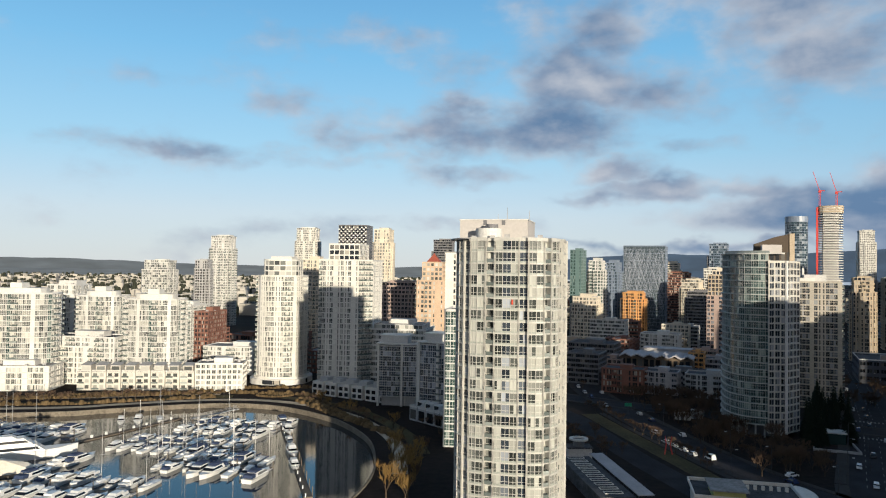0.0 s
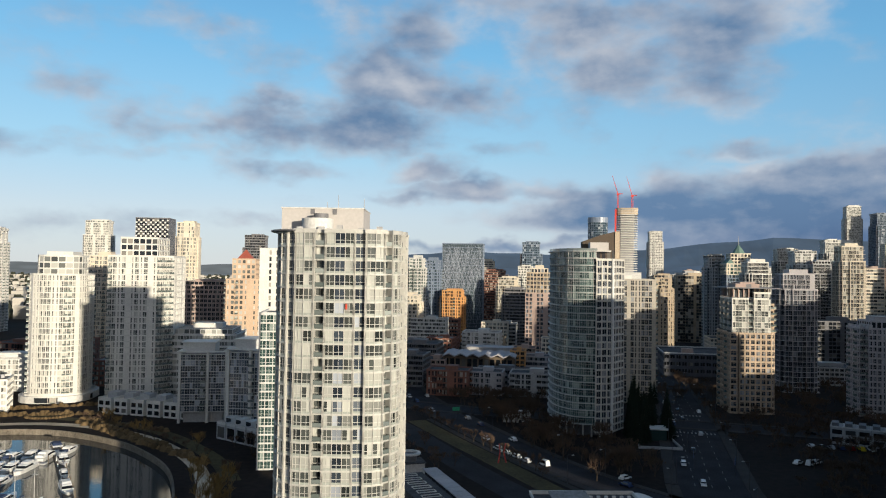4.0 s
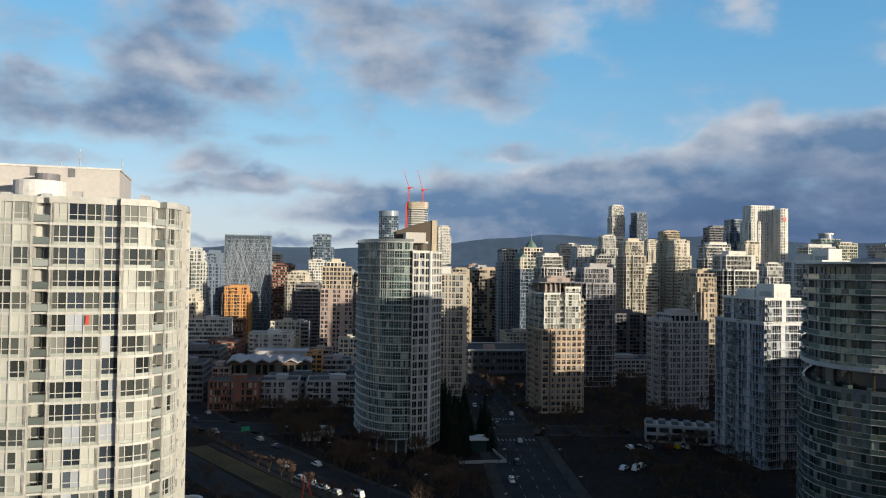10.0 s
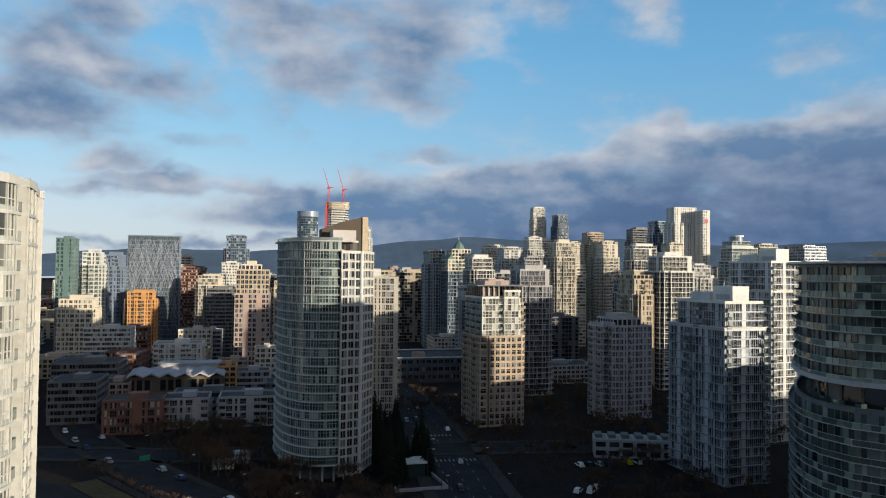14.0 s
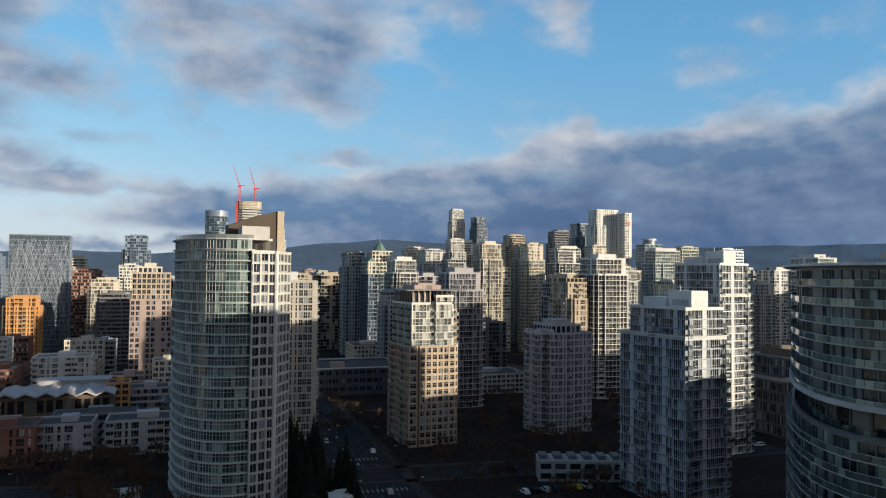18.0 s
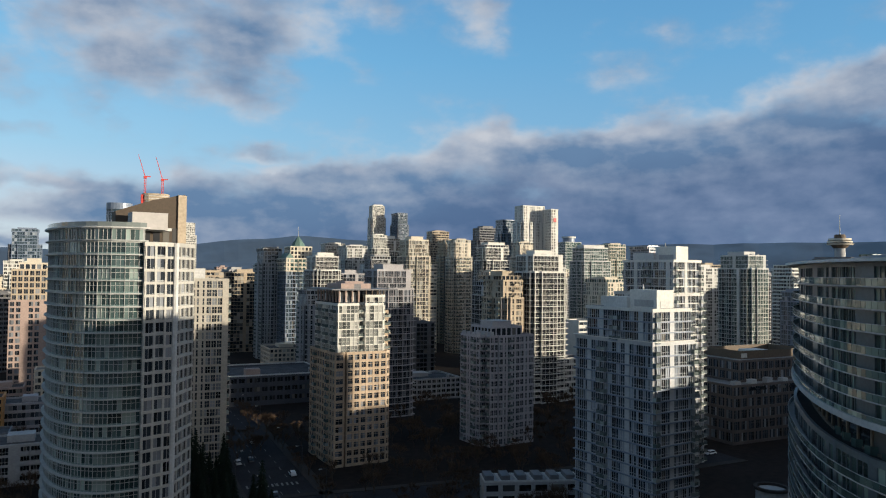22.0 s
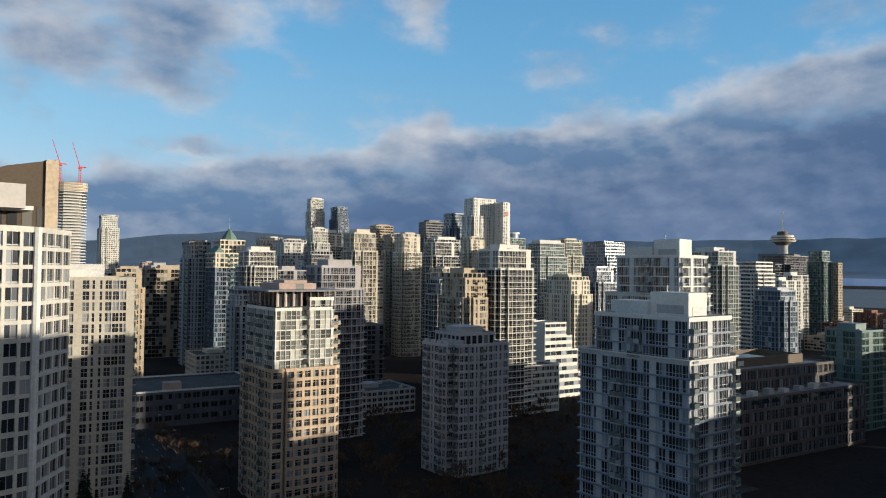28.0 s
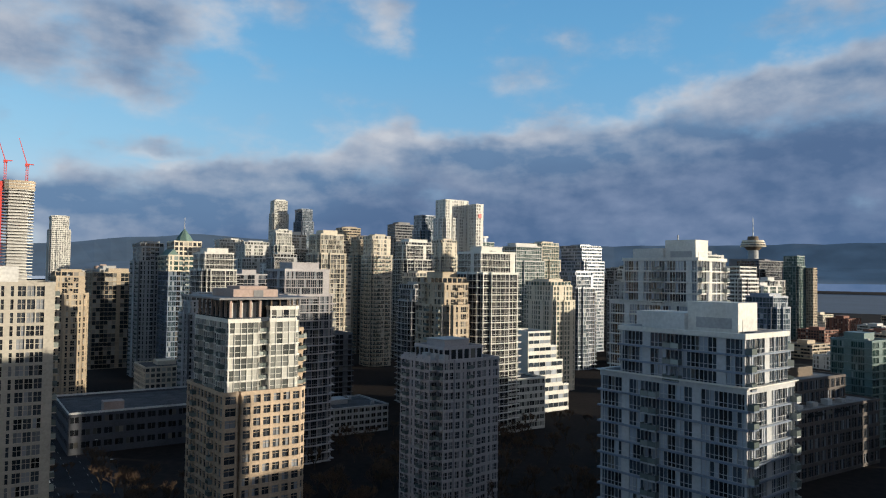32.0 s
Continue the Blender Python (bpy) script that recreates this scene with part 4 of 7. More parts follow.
part("penthouse", Shell().box(-3.5, -3, e2 + 0.1, 5.5, 5.5, e2 + 2.4), MAUVE, grey_tower)
part("penthouse_cap", Shell().box(-3.8, -3.3, e2 + 2.4, 5.8, 5.8, e2 + 2.65), GREY, grey_tower)
for i in range(4):
    part("terrace_wall", Shell().box(-11.4, -6.2 + 3.4 * i, e1 + 0.2, -10.9, -4.0 + 3.4 * i, e1 + 1.9), MAUVE, grey_tower)
for i in range(3):
    part("terrace_screen", Shell().box(-8.4, -9.0 + 4 * i, e1 + 0.25, -6.9, -6.6 + 4 * i, e1 + 2.2), GREY, grey_tower)


def striped(x, y, ang, w, d, setback, top, label, box_h, panel, wall):
    """Blue-grey glass tower with pale slab edges, white window strips, a set-back upper part and a white plant room."""
    b = thing("apartment_tower", label, "building", pose(x, y, 0, 0, 0, -ang))
    n1 = round(setback / 2.78)
    p1 = [(-w / 2, -d / 2), (w / 2 - 1.2, -d / 2), (w / 2, -d / 2 + 1.2), (w / 2, d / 2), (-w / 2, d / 2)]
    words = ["bwdwswwdwbw", "b", "wdwswd", "w", "wdwswwbbwdwwswwdwwbdww"]
    style = dict(bay=1.5, pier=0.08, slab_mat=panel, near=True, face=(-0.8, -0.6), patterns=words, mullion=wall, split=0.62, transom=0.62, cluster=0.35)
    a = storeys(b, p1, 0, n1, setback / n1, wall, GLASS_T, band=0.42, proud=0.1, slab_out=0.5, most=64, **style)
    n2 = round((top - setback) / 2.78)
    p2 = [(-w / 2 + 0.9, -d / 2 + 0.8), (w / 2 - 1.8, -d / 2 + 0.8), (w / 2 - 1.2, -d / 2 + 1.6), (w / 2 - 1.2, d / 2 - 3.6), (-w / 2 + 0.9, d / 2 - 3.6)]
    c = storeys(b, p2, a + 0.2, n2, (top - setback) / n2, wall, GLASS_T, band=0.42, proud=0.1, slab_out=0.45, most=60, **style)
    part("terrace_edge", Shell().ring(grow(p1, 0.7), grow(p1, -0.1), a + 0.95, a + 1.15), WHITE, b)
    part("roof_fascia", Shell().ring(grow(p2, 0.35), grow(p2, 0.2), c + 0.1, c + 0.9), WHITE, b)
    part("plant_room", Shell().box(-w * 0.04, -d * 0.30, c + 0.2, w * 0.34, d * 0.04, c + box_h), WHITE, b, "white rendered plant room")
    part("plant_room_step", Shell().box(-w * 0.10, d * 0.04, c + 0.2, w * 0.28, d * 0.40, c + box_h * 0.62), PALE, b)
    part("plant_door", Shell().box(w * 0.04, -d * 0.30 - 0.06, c + 0.3, w * 0.26, -d * 0.30 - 0.003, c + 2.6), PALE, b)
    part("side_recess", Shell().box(-w * 0.04 - 0.06, -d * 0.26, c + 1.0, -w * 0.04 - 0.003, -d * 0.02, c + 2.8), GREY, b)
    part("roof_pipe", Shell().cone(w * 0.1, -d * 0.05, c + box_h, c + box_h + 1.5, 0.2, 0.2, 8), GREY, b)
    part("roof_deck", Shell().box(w * 0.02, -d * 0.44, c + 0.25, w * 0.40, -d * 0.32, c + 0.7), DARK, b)
    return b


SILVER = material("silver_grey_panel", (0.44, 0.455, 0.475), 0.5, 0.10)
striped(241.9, 225.6, 19.9, 16.9, 27.5, 47.5, 55.6, "blue-grey glass apartment tower with slab edges and white roof box", 5.4, BLUEGREY, SILVER)
striped(311.3, 245.9, 15.6, 18.4, 25.7, 58.0, 69.4, "pale glass apartment tower with white slab edges and a roof box", 5.8, WHITE, PALE)

# dark curved tower with glass balconies
dark_tower = thing("apartment_tower", "dark curved glass apartment tower ringed with glass balconies", "building", pose(195.9, 156.1, 0, 0, 0, 17.5))
poly_r = oval(85.0, 31.5, 2.5, 48)
R_CLAD = material("blue_black_cladding", (0.10, 0.12, 0.13), 0.4, 0.15)
# Lower rails carry painted shade, darker than the upper ones.
RAIL_DARK = window_glass("shaded_green_balcony_glass", (0.040, 0.058, 0.053), (0.20, 0.25, 0.21), 0.18, 0.04, tone=(0.07, 0.098, 0.088))
r1 = storeys(dark_tower, grow(poly_r, 2.9), 0, 15, 2.8, R_CLAD, GLASS_R, bay=3.4, band=0.4, pier=0.2, near=True, face=(-0.75, 0.1), rail_ring=1.2, slab_mat=GREY, mullion=DARK, roof_mat=PAVE, patterns=["w", "w", "n"], rail_mat=RAIL_DARK)
poly_u = grow(poly_r, 2.0)
# Upper rails are paler: sky reflections are put into the colour.
RAIL_UPPER = window_glass("sheen_green_balcony_glass", (0.07, 0.10, 0.088), (0.30, 0.36, 0.29), 0.25, 0.04, tone=(0.12, 0.16, 0.14))
r2 = storeys(dark_tower, grow(poly_r, 0.2), r1 + 0.2, 1, 4.4, BROWN, GLASS_D, bay=6.0, band=0.4, pier=0.5, roof=False)
r3 = storeys(dark_tower, poly_u, r2, 7, 2.85, R_CLAD, GLASS_R, bay=3.0, band=0.4, pier=0.2, near=True, face=(-0.75, 0.1), rail_ring=1.2, slab_mat=GREY, mullion=DARK, parapet=0.6, patterns=["w", "n", "w", "w", "s"], rail_mat=RAIL_UPPER, split=0.9)
part("belt", Shell().ring(grow(poly_u, 1.5), grow(poly_u, -1.8), r2 - 0.1, r2 + 0.75), GREY, dark_tower, "pale belt with dark sign bars")
part("roof_edge", Shell().ring(grow(poly_u, 2.4), grow(poly_u, -2), r3 + 0.6, r3 + 1.0), PALE, dark_tower, "pale projecting roof edge")
part("upper_plant_room", Shell().prism([(x * 0.72, y * 0.62) for x, y in poly_r], r3 + 0.2, r3 + 2.0), BLUE_METAL, dark_tower)
part("plant_room", Shell().box(-16, -5, r3 + 2.0, -6, 4, r3 + 3.4), TAN, dark_tower)
for i in range(26):
    part("rail_panel", Shell().box(0, 0, 0, 0.9, 0.06, 1.15), RAIL_DARK, dark_tower,
         at=pose(*[v * 1.045 for v in poly_r[(16 + i % 18) % 48]], r1 + 0.3, 0, 0, 12 * i))
for i in range(14):
    a, b = Vector(grow(poly_u, 1.53)[24 + i // 4]), Vector(grow(poly_u, 1.53)[25 + i // 4])
    p = a.lerp(b, (i % 4) / 4 + 0.05)
    part("sign_bar", Shell().box(0, -0.02, 0, 0.42, 0.02, 0.42), DARK, dark_tower, at=pose(p.x, p.y, r2 + 0.1, 0, 0, math.degrees(math.atan2(b.y - a.y, b.x - a.x))))

# ---- the other towers ----
MATS = {"W": (WHITE, GLASS_A), "C": (CREAM, GLASS_A), "G": (GREY, GLASS_D), "P": (PALE, GLASS_A), "D": (DARK, GLASS_D), "T": (TAN, GLASS), "R": (ROSE, GLASS_D),
        "B": (BLUEGREY, GLASS_B), "E": (TEALP, GLASS_G), "O": (ORANGE, GLASS_D), "K": (BRICK, GLASS), "V": (PALE, GLASS_G), "Q": (WHITE, GLASS_D), "M": (MAUVE, GLASS_S), "N": (CREAM, GLASS_G), "L": (WHITE, GLASS_L)}
WORDS = {"W": "white concrete", "C": "cream concrete", "G": "grey concrete", "P": "pale grey concrete", "D": "dark glass", "T": "tan stone", "R": "rose-brown precast",
         "B": "blue-grey glass", "E": "green glass", "O": "orange brick", "K": "red brick", "V": "pale green glass", "Q": "white banded", "M": "mauve-grey", "N": "cream-framed green glass", "L": "bright glazed white"}
LOOKS = {
    "deck": dict(bay=2.5, band=0.40, pier=0.12, slab_out=1.1, patterns=["wwdwwws", "wdwws"], mullion=DARK, split=0.85, transom=0.7, cluster=0.3),  # how the storeys are made: bay, band, pier, slab, letters
    "grid": dict(bay=2.7, band=1.0, pier=0.8, mullion=True, split=0.95), "strip": dict(bay=2.8, band=1.15, pier=0.12, mullion=True, split=1.2), "glass": dict(bay=2.0, band=0.5, pier=0.14, mullion=None, transom=0.9),
    "balcony": dict(bay=2.9, band=0.75, pier=0.4, patterns=["bwnwsb", "wbnwb"], mullion=True, split=0.9, transom=0.7), "slab": dict(bay=2.6, band=0.7, pier=0.3, slab_out=0.8, patterns=["wwsw", "wws"], mullion=True, split=0.9),
    "column": dict(bay=2.4, band=0.8, pier=0.9, patterns=["wwsnwwn"], mullion=True, split=0.8), "mixed": dict(bay=2.6, band=0.85, pier=0.4, patterns=["nwbwsnw", "wnbnsw"], mullion=True, split=0.9, transom=0.8)}
SAYS = {"deck": "with continuous balcony slabs", "grid": "with punched windows", "strip": "with long window bands", "glass": "with a glazed curtain wall", "balcony": "with stacked balconies",
        "slab": "with projecting floor slabs", "column": "with tall window columns", "mixed": "with bays and balconies"}
TOWERS = [  # x, y, turn, width, depth, height, finish, look, plant room (share of width, share of depth, height)
    (308, 375, 26, 20, 20, 66.5, "M", "deck", (.5, .6, 3)),
    (387, 340, 26, 22, 20, 75, "Q", "deck", (.5, .4, 3)),
    (371, 352, 26, 14, 24, 62, "T", "mixed", (.5, .5, 5)),
    (513, 362, 26, 18, 28, 60, "N", "column", (.6, .5, 4)),
    (568, 288, 26, 20, 28, 79, "V", "deck", (.5, .5, 3)),
    (674, 281, 26, 24, 20, 74, "Q", "strip", None),
    (548, 248, 26, 17, 20, 56, "B", "glass", (.6, .6, 2)),
    (1025, 306, 26, 72, 30, 86, "D", "glass", None),
    (998, 270, 26, 18, 19, 91, "E", "glass", None),
    (1002, 253, 26, 8, 8, 78, "T", "grid", None),
    (448, 202, 26, 16, 16, 42, "E", "slab", (.5, .5, 3)),
    (699, 534, 26, 31, 20, 134, "L", "column", None),
    (705, 514, 26, 8, 18, 130, "W", "column", (.5, .5, 1)),
    (711, 571, 26, 19, 18, 122, "B", "glass", None),
    (1092, 1114, 26, 30, 24, 193, "L", "glass", (.6, .6, 3)),
    (1112, 1073, 26, 24, 40, 176, "B", "glass", (.5, .4, 4)),
    (412, 590, 26, 16, 30, 80, "G", "mixed", (.6, .5, 4)),
    (380, 497, 26, 18, 26, 75, "Q", "deck", (.6, .5, 3)),
    (739, 1207, 26, 27, 40, 139, "W", "grid", (.6, .5, 4)),
    (658, 694, 26, 28, 30, 100, "Q", "deck", (.5, .5, 6)),
    (753, 696, 26, 27, 20, 115, "T", "strip", (.5, .5, 2)),
    (539, 505, 26, 17, 18, 90, "C", "balcony", (.5, .5, 4)),
    (593, 508, 26, 28, 20, 88, "Q", "deck", (.6, .6, 5)),
    (751, 625, 26, 28, 20, 117, "D", "strip", (.5, .6, 3)),
    (633, 433, 26, 31, 20, 88, "V", "glass", (.7, .5, 3)),
    (732, 420, 26, 29, 32, 90, "B", "strip", (.4, .4, 4)),
    (448, 477, 26, 18, 20, 88, "C", "deck", (.5, .5, 3)),
    (561, 649, 26, 25, 29, 88, "P", "slab", (.5, .5, 4)),
    (454, 690, 26, 18, 40, 66, "G", "grid", (.5, .4, 3)),
    (340, 560, 26, 16, 24, 62, "T", "mixed", (.6, .6, 4)),
    (350, 395, 26, 44, 26, 11, "G", "grid", (.3, .3, 2)),
    (393, 334, 26, 34, 14, 22, "W", "strip", None),
    (137, 650, 26, 10, 18, 85, "E", "column", (.5, .5, 2)),
    (156, 660, 26, 14, 16, 76, "V", "balcony", (.5, .5, 3)),
    (181, 700, 26, 17, 20, 75, "B", "mixed", (.5, .5, 3)),
    (196, 680, 26, 22, 20, 47, "O", "mixed", (.6, .6, 2)),
    (136, 610, 26, 24, 20, 45, "C", "grid", (.5, .5, 3)),
    (310, 910, 26, 22, 20, 78, "C", "strip", (.5, .5, 3)),
    (283, 810, 26, 30, 22, 64, "K", "strip", (.6, .6, 4)),
    (262, 710, 26, 22, 20, 57, "C", "deck", (.6, .6, 4)),
    (305, 770, 26, 18, 18, 69, "W", "grid", (.5, .5, 4)),
    (249, 656, 26, 24, 20, 49.5, "D", "strip", (.4, .4, 2)),
    (341, 840, 26, 24, 22, 98, "B", "glass", (.6, .6, 4)),
    (-228, 832, 10, 26, 20, 98, "V", "balcony", (.6, .5, 4)),
    (-150, 940, 10, 30, 20, 114, "W", "slab", (.6, .6, 4)),
    (-36, 640, 10, 16, 22, 100, "C", "column", (.5, .5, 2)),
    (-84, 560, 10, 16, 18, 72, "C", "balcony", (.5, .5, 3)),
    (-100, 600, 10, 16, 18, 48, "T", "mixed", (.5, .5, 3)),
    (22, 846, 10, 26, 24, 98, "D", "strip", (.5, .5, 4)),
    (-14, 530, 10, 40, 30, 54, "R", "grid", (.6, .5, 4)),
    (-14, 415, 10, 36, 30, 33, "P", "strip", (.4, .3, 5)),
    (-229, 478, 10, 24, 20, 53, "V", "slab", (.5, .5, 3)),
    (-149, 516, 10, 10, 28, 35, "K", "grid", (.5, .4, 3)),
    (-165, 516, 10, 18, 26, 39, "P", "balcony", (.5, .4, 3)),
    (-310, 865, 10, 35, 23, 70, "V", "glass", (.4, .4, 4)),
    (-232, 774, 10, 16, 16, 72, "G", "column", (.5, .5, 2)),
    (-190, 420, 10, 44, 18, 26, "P", "balcony", (.4, .4, 3)),
    (340, 430, 26, 20, 18, 50, "B", "deck", (.5, .5, 3)),
    (430, 400, 26, 18, 18, 58, "G", "deck", (.5, .5, 4)),
    (480, 430, 26, 20, 20, 64, "C", "deck", (.6, .5, 4)),
    (350, 470, 26, 18, 20, 52, "G", "mixed", (.5, .5, 4)),
    (500, 560, 26, 20, 20, 76, "G", "deck", (.5, .5, 4)),
    (610, 380, 26, 20, 20, 66, "B", "deck", (.5, .5, 4)),
    (560, 430, 26, 18, 22, 70, "P", "deck", (.5, .5, 4)),
    (660, 360, 26, 20, 20, 60, "G", "mixed", (.5, .5, 3)),
    (780, 330, 26, 26, 22, 66, "D", "strip", (.5, .5, 3)),
    (850, 420, 26, 26, 22, 72, "G", "deck", (.5, .5, 4)),
    (607, 660, 26, 18, 20, 101, "L", "deck", (.5, .5, 4)),
    (599, 560, 26, 20, 20, 93, "T", "balcony", (.5, .5, 4)),
    (783, 640, 26, 22, 20, 104, "W", "mixed", (.5, .5, 4)),
    (602, 720, 26, 26, 20, 93, "W", "deck", (.5, .5, 4)),
    (670, 430, 26, 22, 20, 90, "N", "glass", (.5, .5, 4)),
    (860, 820, 26, 20, 20, 108, "C", "grid", (.5, .5, 4)),
    (662, 520, 26, 18, 20, 93, "C", "mixed", (.5, .5, 4)),
]
for x, y, ang, w, d, h, k, look_, pent in TOWERS:
    kind_ = "tower" if h > 30 else "block"
    # West of x = 0 the sunlit pale towers get panes painted brighter.
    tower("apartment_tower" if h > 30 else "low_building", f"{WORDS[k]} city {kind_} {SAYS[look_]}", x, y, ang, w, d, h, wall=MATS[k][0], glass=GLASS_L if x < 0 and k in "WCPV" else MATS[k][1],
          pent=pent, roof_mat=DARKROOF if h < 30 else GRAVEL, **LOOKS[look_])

SIGN_RED = material("red_sign_enamel", (0.50, 0.05, 0.04), 0.5, 0.08)
sign = thing("wall_sign", "red square sign high on a white tower", "sign", pose(705, 514, 0, 0, 0, -26))
part("sign_panel", Shell().box(-1.7, -9.5, 117, 1.7, -9.2, 121), SIGN_RED, sign)

# ---- the waterfront towers ----
c1 = thing("apartment_tower", "sunlit white apartment tower with a rounded front and stepped top", "building", pose(-82, 428, 0, 0, 0, -8))
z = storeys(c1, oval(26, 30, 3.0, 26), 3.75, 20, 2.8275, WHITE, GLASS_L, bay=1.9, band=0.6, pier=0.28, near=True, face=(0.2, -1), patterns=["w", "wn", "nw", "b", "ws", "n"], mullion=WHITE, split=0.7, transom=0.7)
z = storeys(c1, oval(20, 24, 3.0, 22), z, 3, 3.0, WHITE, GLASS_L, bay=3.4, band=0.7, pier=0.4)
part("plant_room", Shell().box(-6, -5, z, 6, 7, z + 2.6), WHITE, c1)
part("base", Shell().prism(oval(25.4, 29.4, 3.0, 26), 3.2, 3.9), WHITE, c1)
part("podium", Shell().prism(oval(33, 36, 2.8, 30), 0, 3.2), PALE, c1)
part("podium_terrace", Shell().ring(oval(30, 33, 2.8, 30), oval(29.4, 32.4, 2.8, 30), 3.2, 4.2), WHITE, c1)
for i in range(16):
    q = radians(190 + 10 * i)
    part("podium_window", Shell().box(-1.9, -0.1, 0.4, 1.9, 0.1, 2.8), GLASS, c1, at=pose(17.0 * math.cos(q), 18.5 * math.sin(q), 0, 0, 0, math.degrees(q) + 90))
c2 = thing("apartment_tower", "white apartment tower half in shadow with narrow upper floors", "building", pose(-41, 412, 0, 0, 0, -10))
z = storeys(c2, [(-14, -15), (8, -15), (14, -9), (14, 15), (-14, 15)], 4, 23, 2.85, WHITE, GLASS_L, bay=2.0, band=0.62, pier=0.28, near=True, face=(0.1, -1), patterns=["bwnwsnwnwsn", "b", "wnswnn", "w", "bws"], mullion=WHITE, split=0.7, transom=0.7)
z = storeys(c2, rect(17, 20, -1, -2), z, 3, 2.9, WHITE, GLASS, bay=2.8, band=0.7, pier=0.5)
part("base", Shell().prism(rect(27, 29), 0, 4.1), WHITE, c2)
for i in range(7):
    u = thing("row_house", "white two-storey row house with a dark roof terrace", "house", pose(-52 + 7.2 * i, 386 - 4.5 * i, 0, 0, 0, -32), group="row houses by the seawall")
    part("wall", Shell().box(-3.4, -5, 0, 3.4, 5, 6.2), WHITE, u)
    part("roof_terrace", Shell().ring(rect(6.8, 10), rect(6.2, 9.4), 6.2, 7.0), WHITE, u)
    part("upper_room", Shell().box(-1.6, -1, 6.2, 3.2, 4.6, 8.8), GREY, u)
    for k, wz in ((-1.7, 0.8), (1.7, 0.8), (-1.7, 3.7), (1.7, 3.7)):
        part("window", Shell().box(k - 1.1, -5.06, wz, k + 1.1, -5.0, wz + 1.8), GLASS_D, u)

brick_tower = thing("apartment_tower", "peach stucco apartment tower with a red pyramid roof", "building", pose(8, 470, 0, 0, 0, -10))
PEACH = material("peach_stucco", (0.52, 0.385, 0.275), 0.85, 0.1)
z = storeys(brick_tower, rect(22, 24), 0, 20, 2.9, PEACH, GLASS_L, bay=2.4, band=1.1, pier=0.9, patterns=["nwbwnsn"])
z = storeys(brick_tower, rect(13, 14, -2, 0), z, 4, 2.9, PEACH, GLASS_L, bay=2.4, band=1.1, pier=1.0)
REDROOF = material("red_metal_roof", (0.32, 0.08, 0.05), 0.6)
part("pyramid_roof", Shell().add([(-7, -5, z), (3, -5, z), (3, 5, z), (-7, 5, z), (-2, 0, z + 6.5)], [(0, 1, 4), (1, 2, 4), (2, 3, 4), (3, 0, 4)]), REDROOF, brick_tower, "red pyramid roof")
tower("apartment_tower", "white blank-sided apartment slab with a narrow window strip", 16, 362, 10, 9, 18, 74, wall=WHITE, glass=GLASS, pent=None, patterns=["snns", "s", "s", "s"])
tower("apartment_tower", "narrow pale-framed green glass tower beside the white tower", 14, 283, 10, 9, 22, 51, wall=PALE, glass=GLASS_G, pent=None, bay=2.0, band=0.5, pier=0.2, mullion=True, split=1.0, transom=0.8)
pattern = thing("apartment_tower", "dark tower with a white chequered facade", "building", pose(-77, 812, 0, 0, 0, -10))
z = storeys(pattern, rect(32, 25), 0, 34, 3.3, DARK, GLASS_D, bay=3.6, band=0.5, pier=0.2)
chk = Shell()
for i in range(14):
    for k in range(50):
        if (i + k) % 2 == 0:
            chk.box(-16 + 2.28 * i, -12.9, 2.24 * k, -16 + 2.28 * i + 1.7, -12.6, 2.24 * k + 1.5)
part("chequer_panel_work", chk, WHITE, pattern, kind="stuff")

for x, y, w, d, h, n, lab in ((-222, 408, 44, 26, 50, 2.6, "rounded pale glass apartment block with balconies"), (-152, 420, 32, 24, 45, 3.5, "sunlit pale apartment block with glazed corner bays"),
                              (-197, 455, 28, 22, 47, 4, "cream apartment block with green glass bays")):
    b = thing("apartment_tower", lab, "building", pose(x, y, 0, 0, 0, -8))
    z = storeys(b, oval(w, d, n, 28), 0, round(h / 2.9), 2.9, PALE, GLASS_L, bay=1.7, band=0.5, pier=0.14, slab_out=0.5, cluster=0.4, patterns=["ww", "wd", "bb", "ww", "ws"], mullion=WHITE, split=0.8, transom=0.7, dark_glass=GLASS_G)
    part("penthouse", Shell().prism(oval(w * 0.7, d * 0.6, 3, 20), z, z + 3.2), WHITE, b)
    part("plant_room", Shell().box(-4, -3, z + 3.2, 3, 3, z + 6), WHITE, b)

